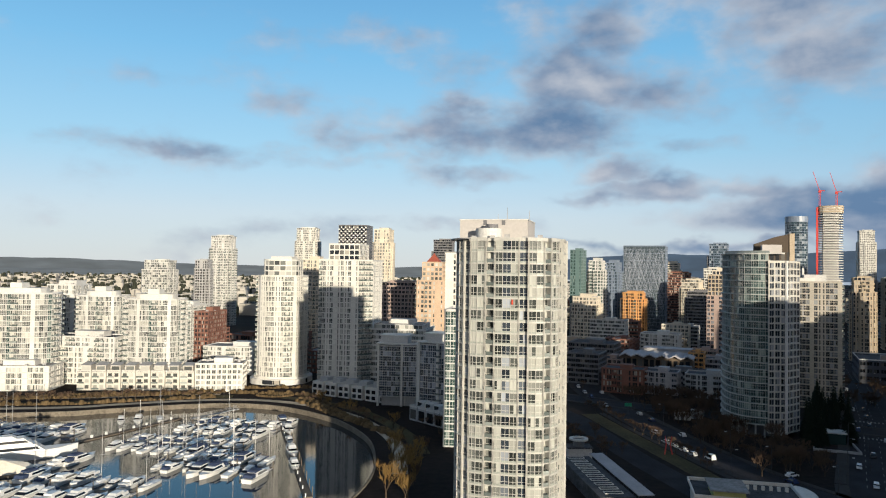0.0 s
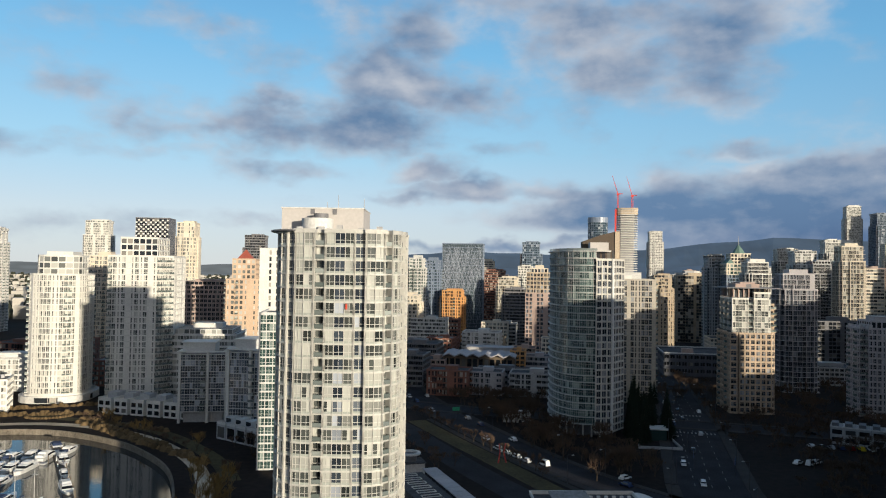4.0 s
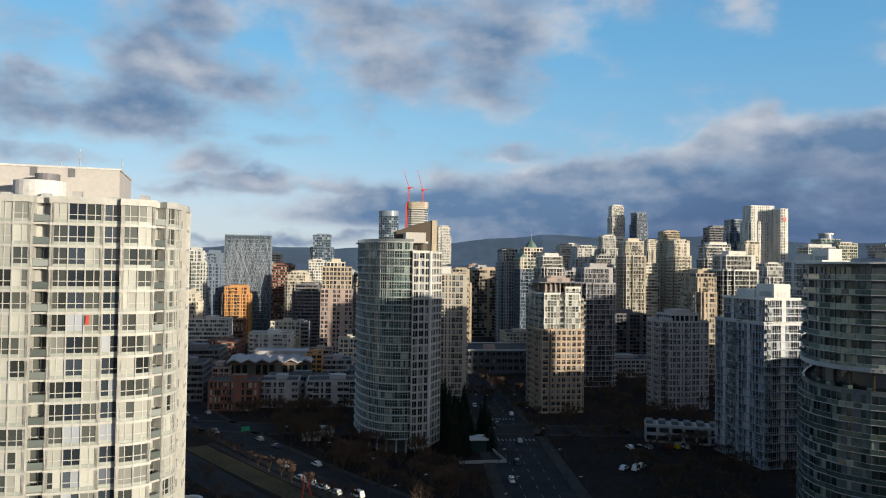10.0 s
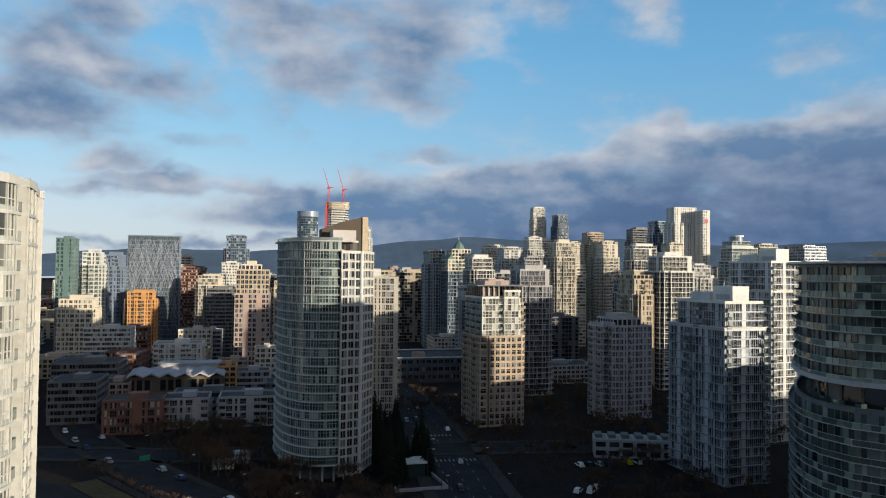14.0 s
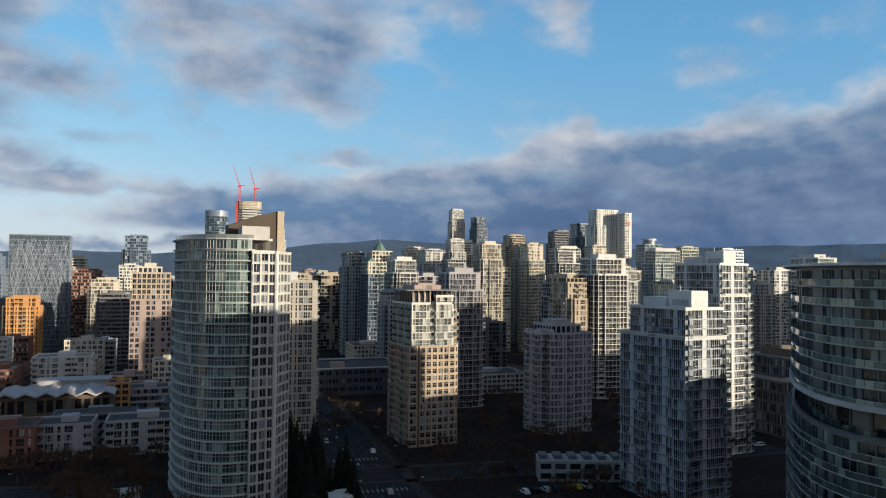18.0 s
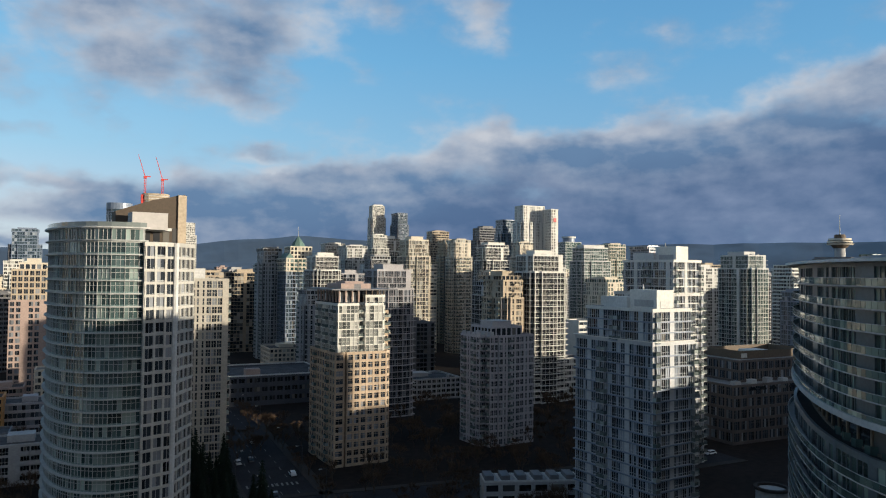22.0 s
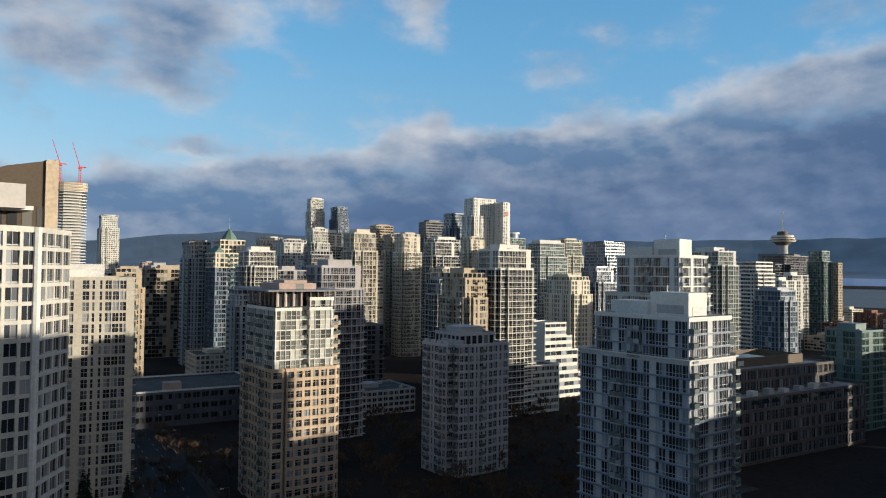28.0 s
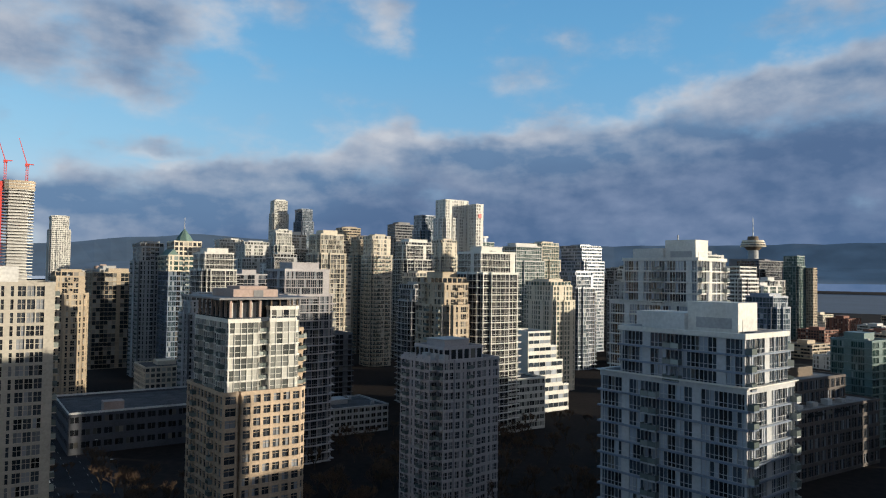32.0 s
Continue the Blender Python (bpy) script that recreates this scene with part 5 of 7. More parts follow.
# glazed blocks in white frames beside the basin, with small terraces before them
for x, y, w, d, h, ang, lab in ((-11, 361, 19, 18, 29.3, 8, "pale block with glazed front, white frame and roof slab"), (9, 334, 15, 20, 32.8, 24, "white-framed block with a tall green glass front")):
    b = thing("apartment_block", lab, "building", pose(x, y, 0, 0, 0, -ang))
    z = storeys(b, rect(w, d), 4.5, 10, (h - 5.4) / 10, PALE, GLASS_T, bay=2.1, band=0.34, pier=0.12, proud=0.08, near=True, face=(0, -1), patterns=["wwwwbwwwwww", "wbwww"], mullion=PALE, split=1.05, transom=0.9, parapet=0.4, cluster=0.3)
    part("base", Shell().prism(rect(w - 3, d - 3), 0, 4.6), GREY, b)
    for k in (-1, 0.2, 1):
        part("frame_wall", Shell().box(k * w / 2 - 0.5, -d / 2 - 0.7, 0, k * w / 2 + 0.5, -d / 2 + 0.7, z + 1.2), WHITE, b)
    part("roof_slab", Shell().ring(rect(w + 2.0, d + 2.0), rect(w - 3, d - 3), z + 1.2, z + 1.6), WHITE, b)
    part("upper_house", Shell().box(-w * 0.5, -d * 0.2, z + 0.3, w * 0.2, d * 0.45, z + 4.6), PALE, b)
    part("upper_roof", Shell().box(-w * 0.53, -d * 0.24, z + 4.6, w * 0.24, d * 0.48, z + 4.95), WHITE, b)
for i in range(9):
    u = thing("row_house", "white terrace house with a walled roof terrace", "house", pose(-1 + 3.6 * i, 322 - 4.6 * i, 0, 0, 0, -52), group="terrace houses in the shade")
    # White walls given grey concrete, their shade put into the colour.
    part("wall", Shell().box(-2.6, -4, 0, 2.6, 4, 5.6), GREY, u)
    part("terrace_wall", Shell().ring(rect(5.2, 8), rect(4.8, 7.6), 5.6, 6.6), PALE, u)
    part("roof_room", Shell().box(-1.2, -1, 5.6, 2.4, 3.6, 8.0), PALE, u)
    part("window", Shell().box(-2.0, -4.06, 0.7, 2.0, -4.0, 4.8), GLASS_D, u)
    part("roof_window", Shell().box(-0.8, -1.06, 6.0, 2.0, -1.0, 7.6), GLASS_D, u)

# terraces along the seawall
LIMEWASH = material("off_white_limewash", (0.60, 0.57, 0.515), 0.8, 0.14)
unit = thing("row_house", "sunlit off-white row house with a set-back roof room", "house", pose(-177, 388, 0, 0, 0, 3), group="sunlit terraces on the seawall")
part("wall", Shell().box(-3.7, 0, 0, 3.7, 12, 9.6), LIMEWASH, unit)
part("party_wall", Shell().box(3.45, -1.2, 0, 3.75, 12.1, 10.6), LIMEWASH, unit)
part("roof", Shell().box(-3.6, 0.1, 9.6, 3.4, 11.9, 9.8), DARKROOF, unit)
part("parapet", Shell().ring([(-3.72, -0.02), (3.42, -0.02), (3.42, 12.02), (-3.72, 12.02)], [(-3.4, 0.3), (3.1, 0.3), (3.1, 11.7), (-3.4, 11.7)], 9.8, 10.4), WHITE, unit)
part("roof_room", Shell().box(-3.2, 4, 9.8, 1.8, 10, 12.4), LIMEWASH, unit)
sl = Shell().add([(-3.5, 3.6, 12.4), (2.1, 3.6, 12.4), (2.1, 10.4, 13.3), (-3.5, 10.4, 13.3), (-3.5, 3.6, 12.65), (2.1, 3.6, 12.65), (2.1, 10.4, 13.55), (-3.5, 10.4, 13.55)],
                 [(0, 1, 5, 4), (1, 2, 6, 5), (2, 3, 7, 6), (3, 0, 4, 7), (4, 5, 6, 7), (3, 2, 1, 0)])
part("sloping_roof", sl, GREY, unit)
for k in range(3):
    for j in range(2):
        part("window", Shell().box(-3.0 + 3.3 * j, -0.06, 0.9 + 3.1 * k, -1.0 + 3.3 * j, 0.0, 2.7 + 3.1 * k), GLASS_A, unit)
    part("balcony", Shell().box(-3.3, -1.1, 3.1 * k + 0.35, 0.2, -0.07, 3.1 * k + 0.6), WHITE, unit)
    part("balcony_rail", Shell().box(-3.3, -1.1, 3.1 * k + 0.6, 0.2, -1.02, 3.1 * k + 1.5), RAIL, unit)
part("roof_window", Shell().box(-2.7, 3.93, 10.1, 1.3, 4.0, 12.0), GLASS_L, unit)
for i in range(1, 9):
    copy_thing(unit, pose(-177 + 7.5 * i, 388 + 0.4 * i, 0, 0, 0, 3))
for x, y, ang, w, d, h, k, lk in ((-108, 396, -6, 24, 16, 15, "W", "grid"), (-214, 392, -4, 40, 18, 13, "W", "slab"), (-205, 418, 8, 52, 18, 21, "W", "balcony"), (-245, 396, 10, 30, 22, 17, "W", "slab"),
                             (-112, 462, 8, 44, 22, 17, "P", "balcony"), (-92, 500, 8, 26, 22, 22, "K", "grid"), (-178, 432, 8, 26, 16, 17, "T", "grid"), (-60, 470, 8, 22, 22, 14, "K", "grid"),
                             (-265, 450, 8, 40, 20, 20, "W", "grid")):
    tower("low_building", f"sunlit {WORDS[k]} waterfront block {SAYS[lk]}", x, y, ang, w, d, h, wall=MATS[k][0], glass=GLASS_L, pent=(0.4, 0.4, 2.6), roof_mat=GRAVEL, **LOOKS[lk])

# ---- marina ----
HULL = material("white_boat_gelcoat", (0.75, 0.75, 0.73), 0.25, 0.06)
NAVY = material("navy_canvas", (0.03, 0.05, 0.11), 0.8, 0.15)
TEAK = material("weathered_dock_wood", (0.17, 0.14, 0.11), 0.9, 0.2, grain=0.4, pieces=0.3)
ALU = material("aluminium_mast", (0.6, 0.6, 0.6), 0.35, 0.05, metal=0.8)
SEA = -1.6


def hull(length, beam, high, sheer=0.5):
    """A pointed hull from stern to bow along +x."""
    s = Shell()
    st = [(-0.5, 0.9, 0.0), (-0.2, 1.0, 0.0), (0.15, 0.95, 0.08), (0.35, 0.65, 0.3), (0.5, 0.02, 0.7)]
    rows = []
    for u, b, r in st:
        hw, top = beam / 2 * b, high + sheer * r
        rows.append([(u * length, -hw, top), (u * length * (0.97 if u > 0.3 else 1), -hw * 0.72, -0.35), (u * length * (0.97 if u > 0.3 else 1), hw * 0.72, -0.35), (u * length, hw, top)])
    v = [p for r in rows for p in r]
    f = []
    for i in range(len(rows) - 1):
        a, b = 4 * i, 4 * i + 4
        f += [(a, b, b + 1, a + 1), (a + 1, b + 1, b + 2, a + 2), (a + 2, b + 2, b + 3, a + 3), (a + 3, b + 3, b, a)]
    f.append((3, 2, 1, 0)[::-1])
    return s.add(v, f)


def wedge(x0, x1, w0, w1, z0, z1, rake):
    return Shell().add([(x0, -w0, z0), (x1, -w0, z0), (x1, w0, z0), (x0, w0, z0), (x0 + rake * 0.3, -w1, z1), (x1 - rake, -w1, z1), (x1 - rake, w1, z1), (x0 + rake * 0.3, w1, z1)],
                       [(0, 1, 5, 4), (1, 2, 6, 5), (2, 3, 7, 6), (3, 0, 4, 7), (4, 5, 6, 7)])


def motor_boat(length, cover, label):
    b = thing("motor_boat", label, "boat", pose(0, 0, -300), group="moored boats")
    part("hull", hull(length, length * 0.29, length * 0.085), HULL, b)
    part("cabin", wedge(-length * 0.32, length * 0.22, length * 0.125, length * 0.10, length * 0.09, length * 0.175, length * 0.14), HULL, b)
    part("windscreen", wedge(-length * 0.22, length * 0.205, length * 0.128, length * 0.106, length * 0.115, length * 0.155, length * 0.075), GLASS_D, b)
    part("flybridge", wedge(-length * 0.30, length * 0.02, length * 0.10, length * 0.09, length * 0.178, length * 0.215, length * 0.05), cover if length > 12 else HULL, b)
    part("canvas_cover", wedge(-length * 0.46, -length * 0.22, length * 0.115, length * 0.10, length * 0.10, length * 0.165, length * 0.02), cover, b)
    return b


def sail_boat(length, label):
    b = thing("sail_boat", label, "boat", pose(0, 0, -300), group="moored boats")
    part("hull", hull(length, length * 0.27, length * 0.085), HULL, b)
    part("deck_house", wedge(-length * 0.12, length * 0.2, length * 0.08, length * 0.06, length * 0.08, length * 0.125, length * 0.06), HULL, b)
    part("mast", Shell().cone(length * 0.08, 0, 0.5, length * 1.35, 0.11, 0.07, 8), ALU, b)
    part("boom", Shell().box(-length * 0.34, -0.06, length * 0.17, length * 0.08, 0.06, length * 0.185), ALU, b)
    part("furled_sail", Shell().box(-length * 0.33, -0.16, length * 0.186, length * 0.06, 0.16, length * 0.215), NAVY, b)
    part("spreader", Shell().box(length * 0.07, -0.9, length * 0.8, length * 0.09, 0.9, length * 0.805), ALU, b)
    st = Shell()
    for x0, y0 in ((length * 0.48, 0), (-length * 0.48, 0), (length * 0.05, length * 0.12), (length * 0.05, -length * 0.12)):
        a, t = Vector((x0, y0, length * 0.1)), Vector((length * 0.08, 0, length * 1.33))
        st.add([a, a + Vector((0.04, 0.04, 0)), t, t + Vector((0.03, 0.03, 0))], [(0, 1, 3, 2)])
    part("stay", st, ALU, b)
    return b


fleet = [motor_boat(11, NAVY, "white motor boat with a navy canvas cover"), motor_boat(13, HULL, "white cabin cruiser with a flybridge"), motor_boat(9, GREY, "small white motor boat with a grey cover"),
         sail_boat(11, "white sailing boat with a bare mast"), motor_boat(15, NAVY, "large white cruiser with dark windows")]
rng = random.Random(4)
for (x0, y0), (x1, y1), side, gap in (((-114, 281), (-66, 271), 1, 4.3), ((-114, 281), (-66, 271), -1, 4.3), ((-88, 255), (-50, 246), 1, 4.3), ((-88, 255), (-50, 246), -1, 4.3),
                                      ((-97, 311), (-60, 302), 1, 4.4), ((-97, 311), (-60, 302), -1, 4.4), ((-126, 226), (-84, 218), 1, 4.6), ((-126, 226), (-84, 218), -1, 4.6),
                                      ((-186, 302), (-137, 291), 1, 4.6), ((-186, 302), (-137, 291), -1, 4.6), ((-134, 324), (-112, 332), -1, 6.5), ((-220, 276), (-160, 264), 1, 5.2), ((-220, 276), (-160, 264), -1, 5.2)):
    d = Vector((x1 - x0, y1 - y0))
    length = d.length
    d.normalize()
    n = Vector((-d.y, d.x)) * side
    if side > 0:
        dock = thing("floating_dock", "weathered grey wooden floating dock", "dock", pose((x0 + x1) / 2, (y0 + y1) / 2, SEA, 0, 0, math.degrees(math.atan2(d.y, d.x))))
        part("float", Shell().box(-length / 2, -1.2, -0.1, length / 2, 1.2, 0.42), GREY, dock)
        for i in range(int(length / 3)):
            part("plank", Shell().box(-length / 2 + 3 * i, -1.25, 0.42, -length / 2 + 3 * i + 2.94, 1.25, 0.5), TEAK, dock)
        for i in range(4):
            part("mooring_pile", Shell().cone(-length / 2 + length * i / 3, 1.35, -2, 2.6, 0.16, 0.16, 8), TEAK, dock)
    s = 2.6
    while s < length:
        k = rng.choice((0, 1, 2, 3, 0, 3, 4, 1))
        big = (11, 13, 9, 11, 15)[k]
        p = Vector((x0, y0)) + d * s + n * (2.0 + big / 2)
        copy_thing(fleet[k], pose(p.x, p.y, SEA + rng.uniform(-0.05, 0.05), 0, 0, math.degrees(math.atan2(n.y, n.x)) + rng.uniform(-3, 3) + (180 if rng.random() < 0.3 else 0)))
        s += gap * (1.12 if big > 12 else 1.0) * rng.uniform(0.95, 1.25)
for i, (x, y) in enumerate(((-60, 318), (-55, 303), (-51, 285), (-47, 268), (-43, 250))):
    copy_thing(fleet[(4, 1, 2, 1, 0)[i]], pose(x, y, SEA, 0, 0, -72))
pier = thing("floating_dock", "long dark wooden walkway dock", "dock", pose(-47.5, 270, SEA, 0, 0, -75))
part("float", Shell().box(-56, -1.3, -0.1, 56, 1.3, 0.45), TEAK, pier)
for i in range(14):
    part("mooring_pile", Shell().cone(-54 + 8.3 * i, 1.45, -2, 2.8, 0.17, 0.17, 8), TEAK, pier)
    part("lamp_box", Shell().box(-52 + 8.3 * i, -0.9, 0.45, -51.7 + 8.3 * i, -0.6, 1.5), HULL, pier)
walk_dock = thing("floating_dock", "long grey dock with white service boxes", "dock", pose(-119, 302, SEA, 0, 0, 62.4))
part("float", Shell().box(-27, -1.3, -0.1, 27, 1.3, 0.45), TEAK, walk_dock)
for i in range(8):
    part("service_box", Shell().box(-24 + 6.6 * i, 0.5, 0.45, -23.2 + 6.6 * i, 1.1, 1.5), HULL, walk_dock)
gangway = thing("gangway", "sloping metal gangway down to the docks", "gangway", pose(-92, 332, 0, 0, 0, 40))
part("deck", Shell().add([(-12, -1, -1.0), (10, -1, 0.7), (10, 1, 0.7), (-12, 1, -1.0), (-12, -1, -1.2), (10, -1, 0.5), (10, 1, 0.5), (-12, 1, -1.2)], [(0, 1, 2, 3), (7, 6, 5, 4), (4, 5, 1, 0), (5, 6, 2, 1), (6, 7, 3, 2), (7, 4, 0, 3)]), GREY, gangway)
for s_ in (-1, 1):
    part("handrail", Shell().add([(-12, s_, 0.0), (10, s_, 1.7), (10, s_, 1.85), (-12, s_, 0.15), (-12, s_ * 0.93, 0.0), (10, s_ * 0.93, 1.7), (10, s_ * 0.93, 1.85), (-12, s_ * 0.93, 0.15)], [(0, 1, 2, 3), (7, 6, 5, 4), (3, 2, 6, 7), (0, 4, 5, 1)]), ALU, gangway)
for ob in list(fleet):
    k = fleet.index(ob)
    ob.matrix_world = pose(*((-56, 318), (-120, 250), (-125, 244), (-124, 238), (-117, 255))[k], SEA, 0, 0, 75)

yacht = thing("motor_yacht", "large white three-deck motor yacht at its berth", "boat", pose(-139, 256, SEA, 0, 0, 28))
part("hull", hull(38, 8, 3.0, 1.4), HULL, yacht)
part("main_deck", wedge(-15, 9, 3.3, 3.0, 2.9, 5.4, 3.5), HULL, yacht)
part("main_deck_window", wedge(-12, 7.2, 3.34, 3.1, 3.7, 4.6, 1.3), GLASS_D, yacht)
part("upper_deck", wedge(-13, 5, 2.9, 2.5, 5.4, 7.6, 3.0), HULL, yacht)
part("upper_deck_window", wedge(-9, 3.7, 2.92, 2.65, 6.1, 6.9, 1.1), GLASS_D, yacht)
part("top_deck", wedge(-10, 0, 2.4, 2.0, 7.6, 8.5, 1.5), HULL, yacht)
part("mast_arch", Shell().box(-6, -2, 8.5, -5, 2, 9.7), HULL, yacht)
TARP = material("cream_tarpaulin", (0.56, 0.53, 0.46), 0.8, 0.12)
shed = thing("covered_boat", "boat wrapped in a cream tarpaulin on a dock", "boat", pose(-137, 236, SEA, 0, 0, 28))
part("tarpaulin", Shell().add([(-14, -4, 0.6), (14, -3, 0.6), (14, 3, 0.6), (-14, 4, 0.6), (-11, -2.4, 4.2), (4, -1.5, 4.9), (4, 1.5, 4.9), (-11, 2.4, 4.2), (11, 0, 3.2)],
                              [(0, 1, 8, 5, 4), (1, 2, 8), (2, 3, 7, 6, 8), (3, 0, 4, 7), (4, 5, 6, 7), (5, 8, 6)]), TARP, shed)
part("float", Shell().box(-15, -5, -0.1, 15, 5, 0.6), TEAK, shed)


# ---- landmarks ----
peak = thing("apartment_tower", "cream apartment tower with a green copper spire", "building", pose(416, 562, 0, 0, 0, -26))
z = storeys(peak, rect(26, 34), 0, 22, 2.95, BLUEGREY, GLASS_B, bay=2.4, band=0.6, pier=0.2, patterns=["wwdwbwwdw", "wbwwd"], mullion=DARK, split=1.0, roof=False)
z = storeys(peak, rect(26, 34), z, 3, 2.95, CREAM, GLASS_G, bay=3.0, band=0.8, pier=0.6, patterns=["nwwbwwn", "wbw"])
z2 = storeys(peak, rect(16, 18), z, 3, 2.9, CREAM, GLASS, bay=2.8, band=0.8, pier=0.8)
for gx in (-9, 9):
    part("gable_roof", Shell().add([(gx - 4, -12, z), (gx + 4, -12, z), (gx + 4, 8, z), (gx - 4, 8, z), (gx, -12, z + 4.5), (gx, 8, z + 4.5)], [(0, 1, 4), (1, 2, 5, 4), (2, 3, 5), (3, 0, 4, 5)]), COPPER, peak)
part("spire_roof", Shell().cone(0, 0, z2, z2 + 3.5, 6.0, 4.2, 8), COPPER, peak, "green copper spire roof")
part("spire_tip", Shell().cone(0, 0, z2 + 3.5, z2 + 8.5, 4.2, 0.4, 8), COPPER, peak)
part("flagpole", Shell().cone(0, 0, z2 + 8.5, z2 + 16, 0.25, 0.1, 6), GREY, peak)

STEEL_RED = material("red_crane_steel", (0.55, 0.05, 0.04), 0.5, 0.1)
build = thing("unfinished_tower", "unfinished concrete tower with red hoist and bare floors", "building", pose(590, 1050, 0, 0, 0, -26))
part("core", Shell().prism(rect(20, 22), 0, 166), GREY, build)
fl = Shell().prism(oval(33, 36, 4, 24), 0, 0.9, True, True).mesh("floor_slab", WHITE)
for k in range(46):
    part("floor_slab", fl, WHITE, build, at=Matrix.Translation((0, 0, 3.6 * k)))
for k in range(3):
    part("formwork", Shell().ring(oval(34, 37, 4, 24), oval(32.5, 35.5, 4, 24), 156 + 3.6 * k, 158.6 + 3.6 * k), TAN, build)
part("hoist", Shell().box(-19, -14, 0, -16.4, -10, 164), STEEL_RED, build, "red builders hoist")
for cx_, cy_, h, lean in ((-14, -8, 186, 205), (8, -4, 184, 204)):
    cr = thing("tower_crane", "red tower crane with a steep raised jib", "crane", build.matrix_world @ Matrix.Translation((cx_, cy_, 0)))
    mast = Shell()
    for dx in (-1, 1):
        for dy in (-1, 1):
            mast.box(dx - 0.3, dy - 0.3, 160, dx + 0.3, dy + 0.3, h)
    for k in range(8):
        mast.box(-1.2, -1.2, 161 + 3 * k, 1.2, -0.8, 161.5 + 3 * k)
    part("mast", mast, STEEL_RED, cr)
    part("cab", Shell().box(-2, -2, h, 2, 2.5, h + 3), STEEL_RED, cr)
    part("jib", Shell().add([(-0.5, 0, h + 2), (0.5, 0, h + 2), (0.5, 1, h + 2), (-0.5, 1, h + 2), (-9.3, -1, lean + 12), (-8.7, -1, lean + 12), (-8.7, -0.4, lean + 12), (-9.3, -0.4, lean + 12)],
                            [(0, 1, 5, 4), (1, 2, 6, 5), (2, 3, 7, 6), (3, 0, 4, 7), (4, 5, 6, 7)]), STEEL_RED, cr)
    part("counter_jib", Shell().box(0, -1, h + 2, 7, 1, h + 3), STEEL_RED, cr)

net = thing("office_tower", "glass office tower wrapped in a diagonal white lattice", "building", pose(231, 760, 0, 0, 0, -22))
storeys(net, rect(42, 30), 0, 25, 3.7, BLUEGREY, GLASS_N, bay=3.0, band=0.4, pier=0.1)
lat = Shell()
rl = random.Random(3)
for face_y, x0, x1 in ((-15.3, -21, 21),):
    for i in range(120):
        a, z0, up_ = rl.uniform(x0, x1), rl.uniform(0, 60), rl.choice((-1, 1))
        for k in range(9):
            b = a + up_ * rl.uniform(1.5, 3.2)
            if not x0 < b < x1:
                up_ = -up_
                b = a + up_ * 2
            z1 = z0 + rl.uniform(6, 10)
            if z1 > 92:
                break
            lat.add([(a - 0.07, face_y, z0), (a + 0.07, face_y, z0), (b + 0.07, face_y, z1), (b - 0.07, face_y, z1)], [(0, 1, 2, 3)])
            a, z0, up_ = b, z1, rl.choice((-1, 1))
part("lattice", lat, PBLUE, net, "pale diagonal lattice", kind="stuff")
oval_t = thing("office_tower", "rounded blue glass tower with a crown ring", "building", pose(540, 1050, 0, 0, 0, -26))
z = storeys(oval_t, oval(30, 24, 2, 24), 0, 40, 3.55, BLUEGREY, GLASS_B, bay=4, band=0.4, pier=0.12)
part("crown", Shell().ring(oval(31, 25, 2, 24), oval(28, 22, 2, 24), z, z + 8), BLUEGREY, oval_t)

harbour = thing("observation_tower", "concrete observation tower with a saucer-shaped deck and mast", "building", pose(1316, 352, 0, 0, 0, 0))
part("shaft", Shell().cone(0, 0, 0, 116, 9, 7.5, 20), GREY, harbour)
for z0, z1, ra, rb in ((109, 114, 9, 13), (114, 116, 18, 19), (117.5, 120, 17.5, 17.5), (121, 124, 16.5, 15.5), (124, 130, 8.5, 7.5)):
    part("deck_ring", Shell().cone(0, 0, z0, z1, ra, rb, 32), CREAM if ra > 16 else BROWN, harbour)
part("deck_window", Shell().cone(0, 0, 116, 117.5, 17.6, 17.6, 32), GLASS_D, harbour)
part("mast", Shell().cone(0, 0, 130, 160, 0.8, 0.3, 8), WHITE, harbour)
part("office_block", Shell().box(-30, -20, 0, 35, 30, 95), DARK, harbour)

office = thing("office_building", "dark stone office building with arched top windows", "building", pose(392, 234, 0, 0, 0, -26))
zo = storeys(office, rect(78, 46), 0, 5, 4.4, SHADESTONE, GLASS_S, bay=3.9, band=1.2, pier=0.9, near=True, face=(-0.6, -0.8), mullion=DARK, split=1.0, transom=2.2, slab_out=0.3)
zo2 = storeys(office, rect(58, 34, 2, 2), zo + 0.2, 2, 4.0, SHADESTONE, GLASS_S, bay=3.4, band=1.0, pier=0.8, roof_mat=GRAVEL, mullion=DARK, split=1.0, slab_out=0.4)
part("plant_screen", Shell().ring(rect(40, 20, 2, 2), rect(39, 19, 2, 2), zo2, zo2 + 3.6), BROWN, office)
for i in range(11):
    part("top_arch", Shell().add([(-28.5 + 5.6 * i + 2.0 * math.cos(radians(18 * k)), -23.17 - dy, zo - 1.6 + 1.4 * math.sin(radians(18 * k))) for dy in (0.0, 0.12) for k in range(11)], [tuple(range(11, 22))] + [(k, k + 1, k + 12, k + 11) for k in range(10)]), GLASS_D, office)
for i in range(7):
    part("rooftop_unit", Shell().box(-34 + 9 * i, -19.5, zo + 0.3, -31 + 9 * i, -17.0, zo + 1.6 + 0.3 * (i % 3)), PALE if i % 2 else GREY, office)
part("cooling_tower", Shell().box(-6, -4, zo2 + 0.3, 4, 4, zo2 + 3.0), WHITE, office)
part("sign_panel", Shell().box(-17.8, -8.2, zo2 + 0.8, -14.5, -8.05, zo2 + 2.6), WHITE, office, "small pale sign panel with coloured bars")
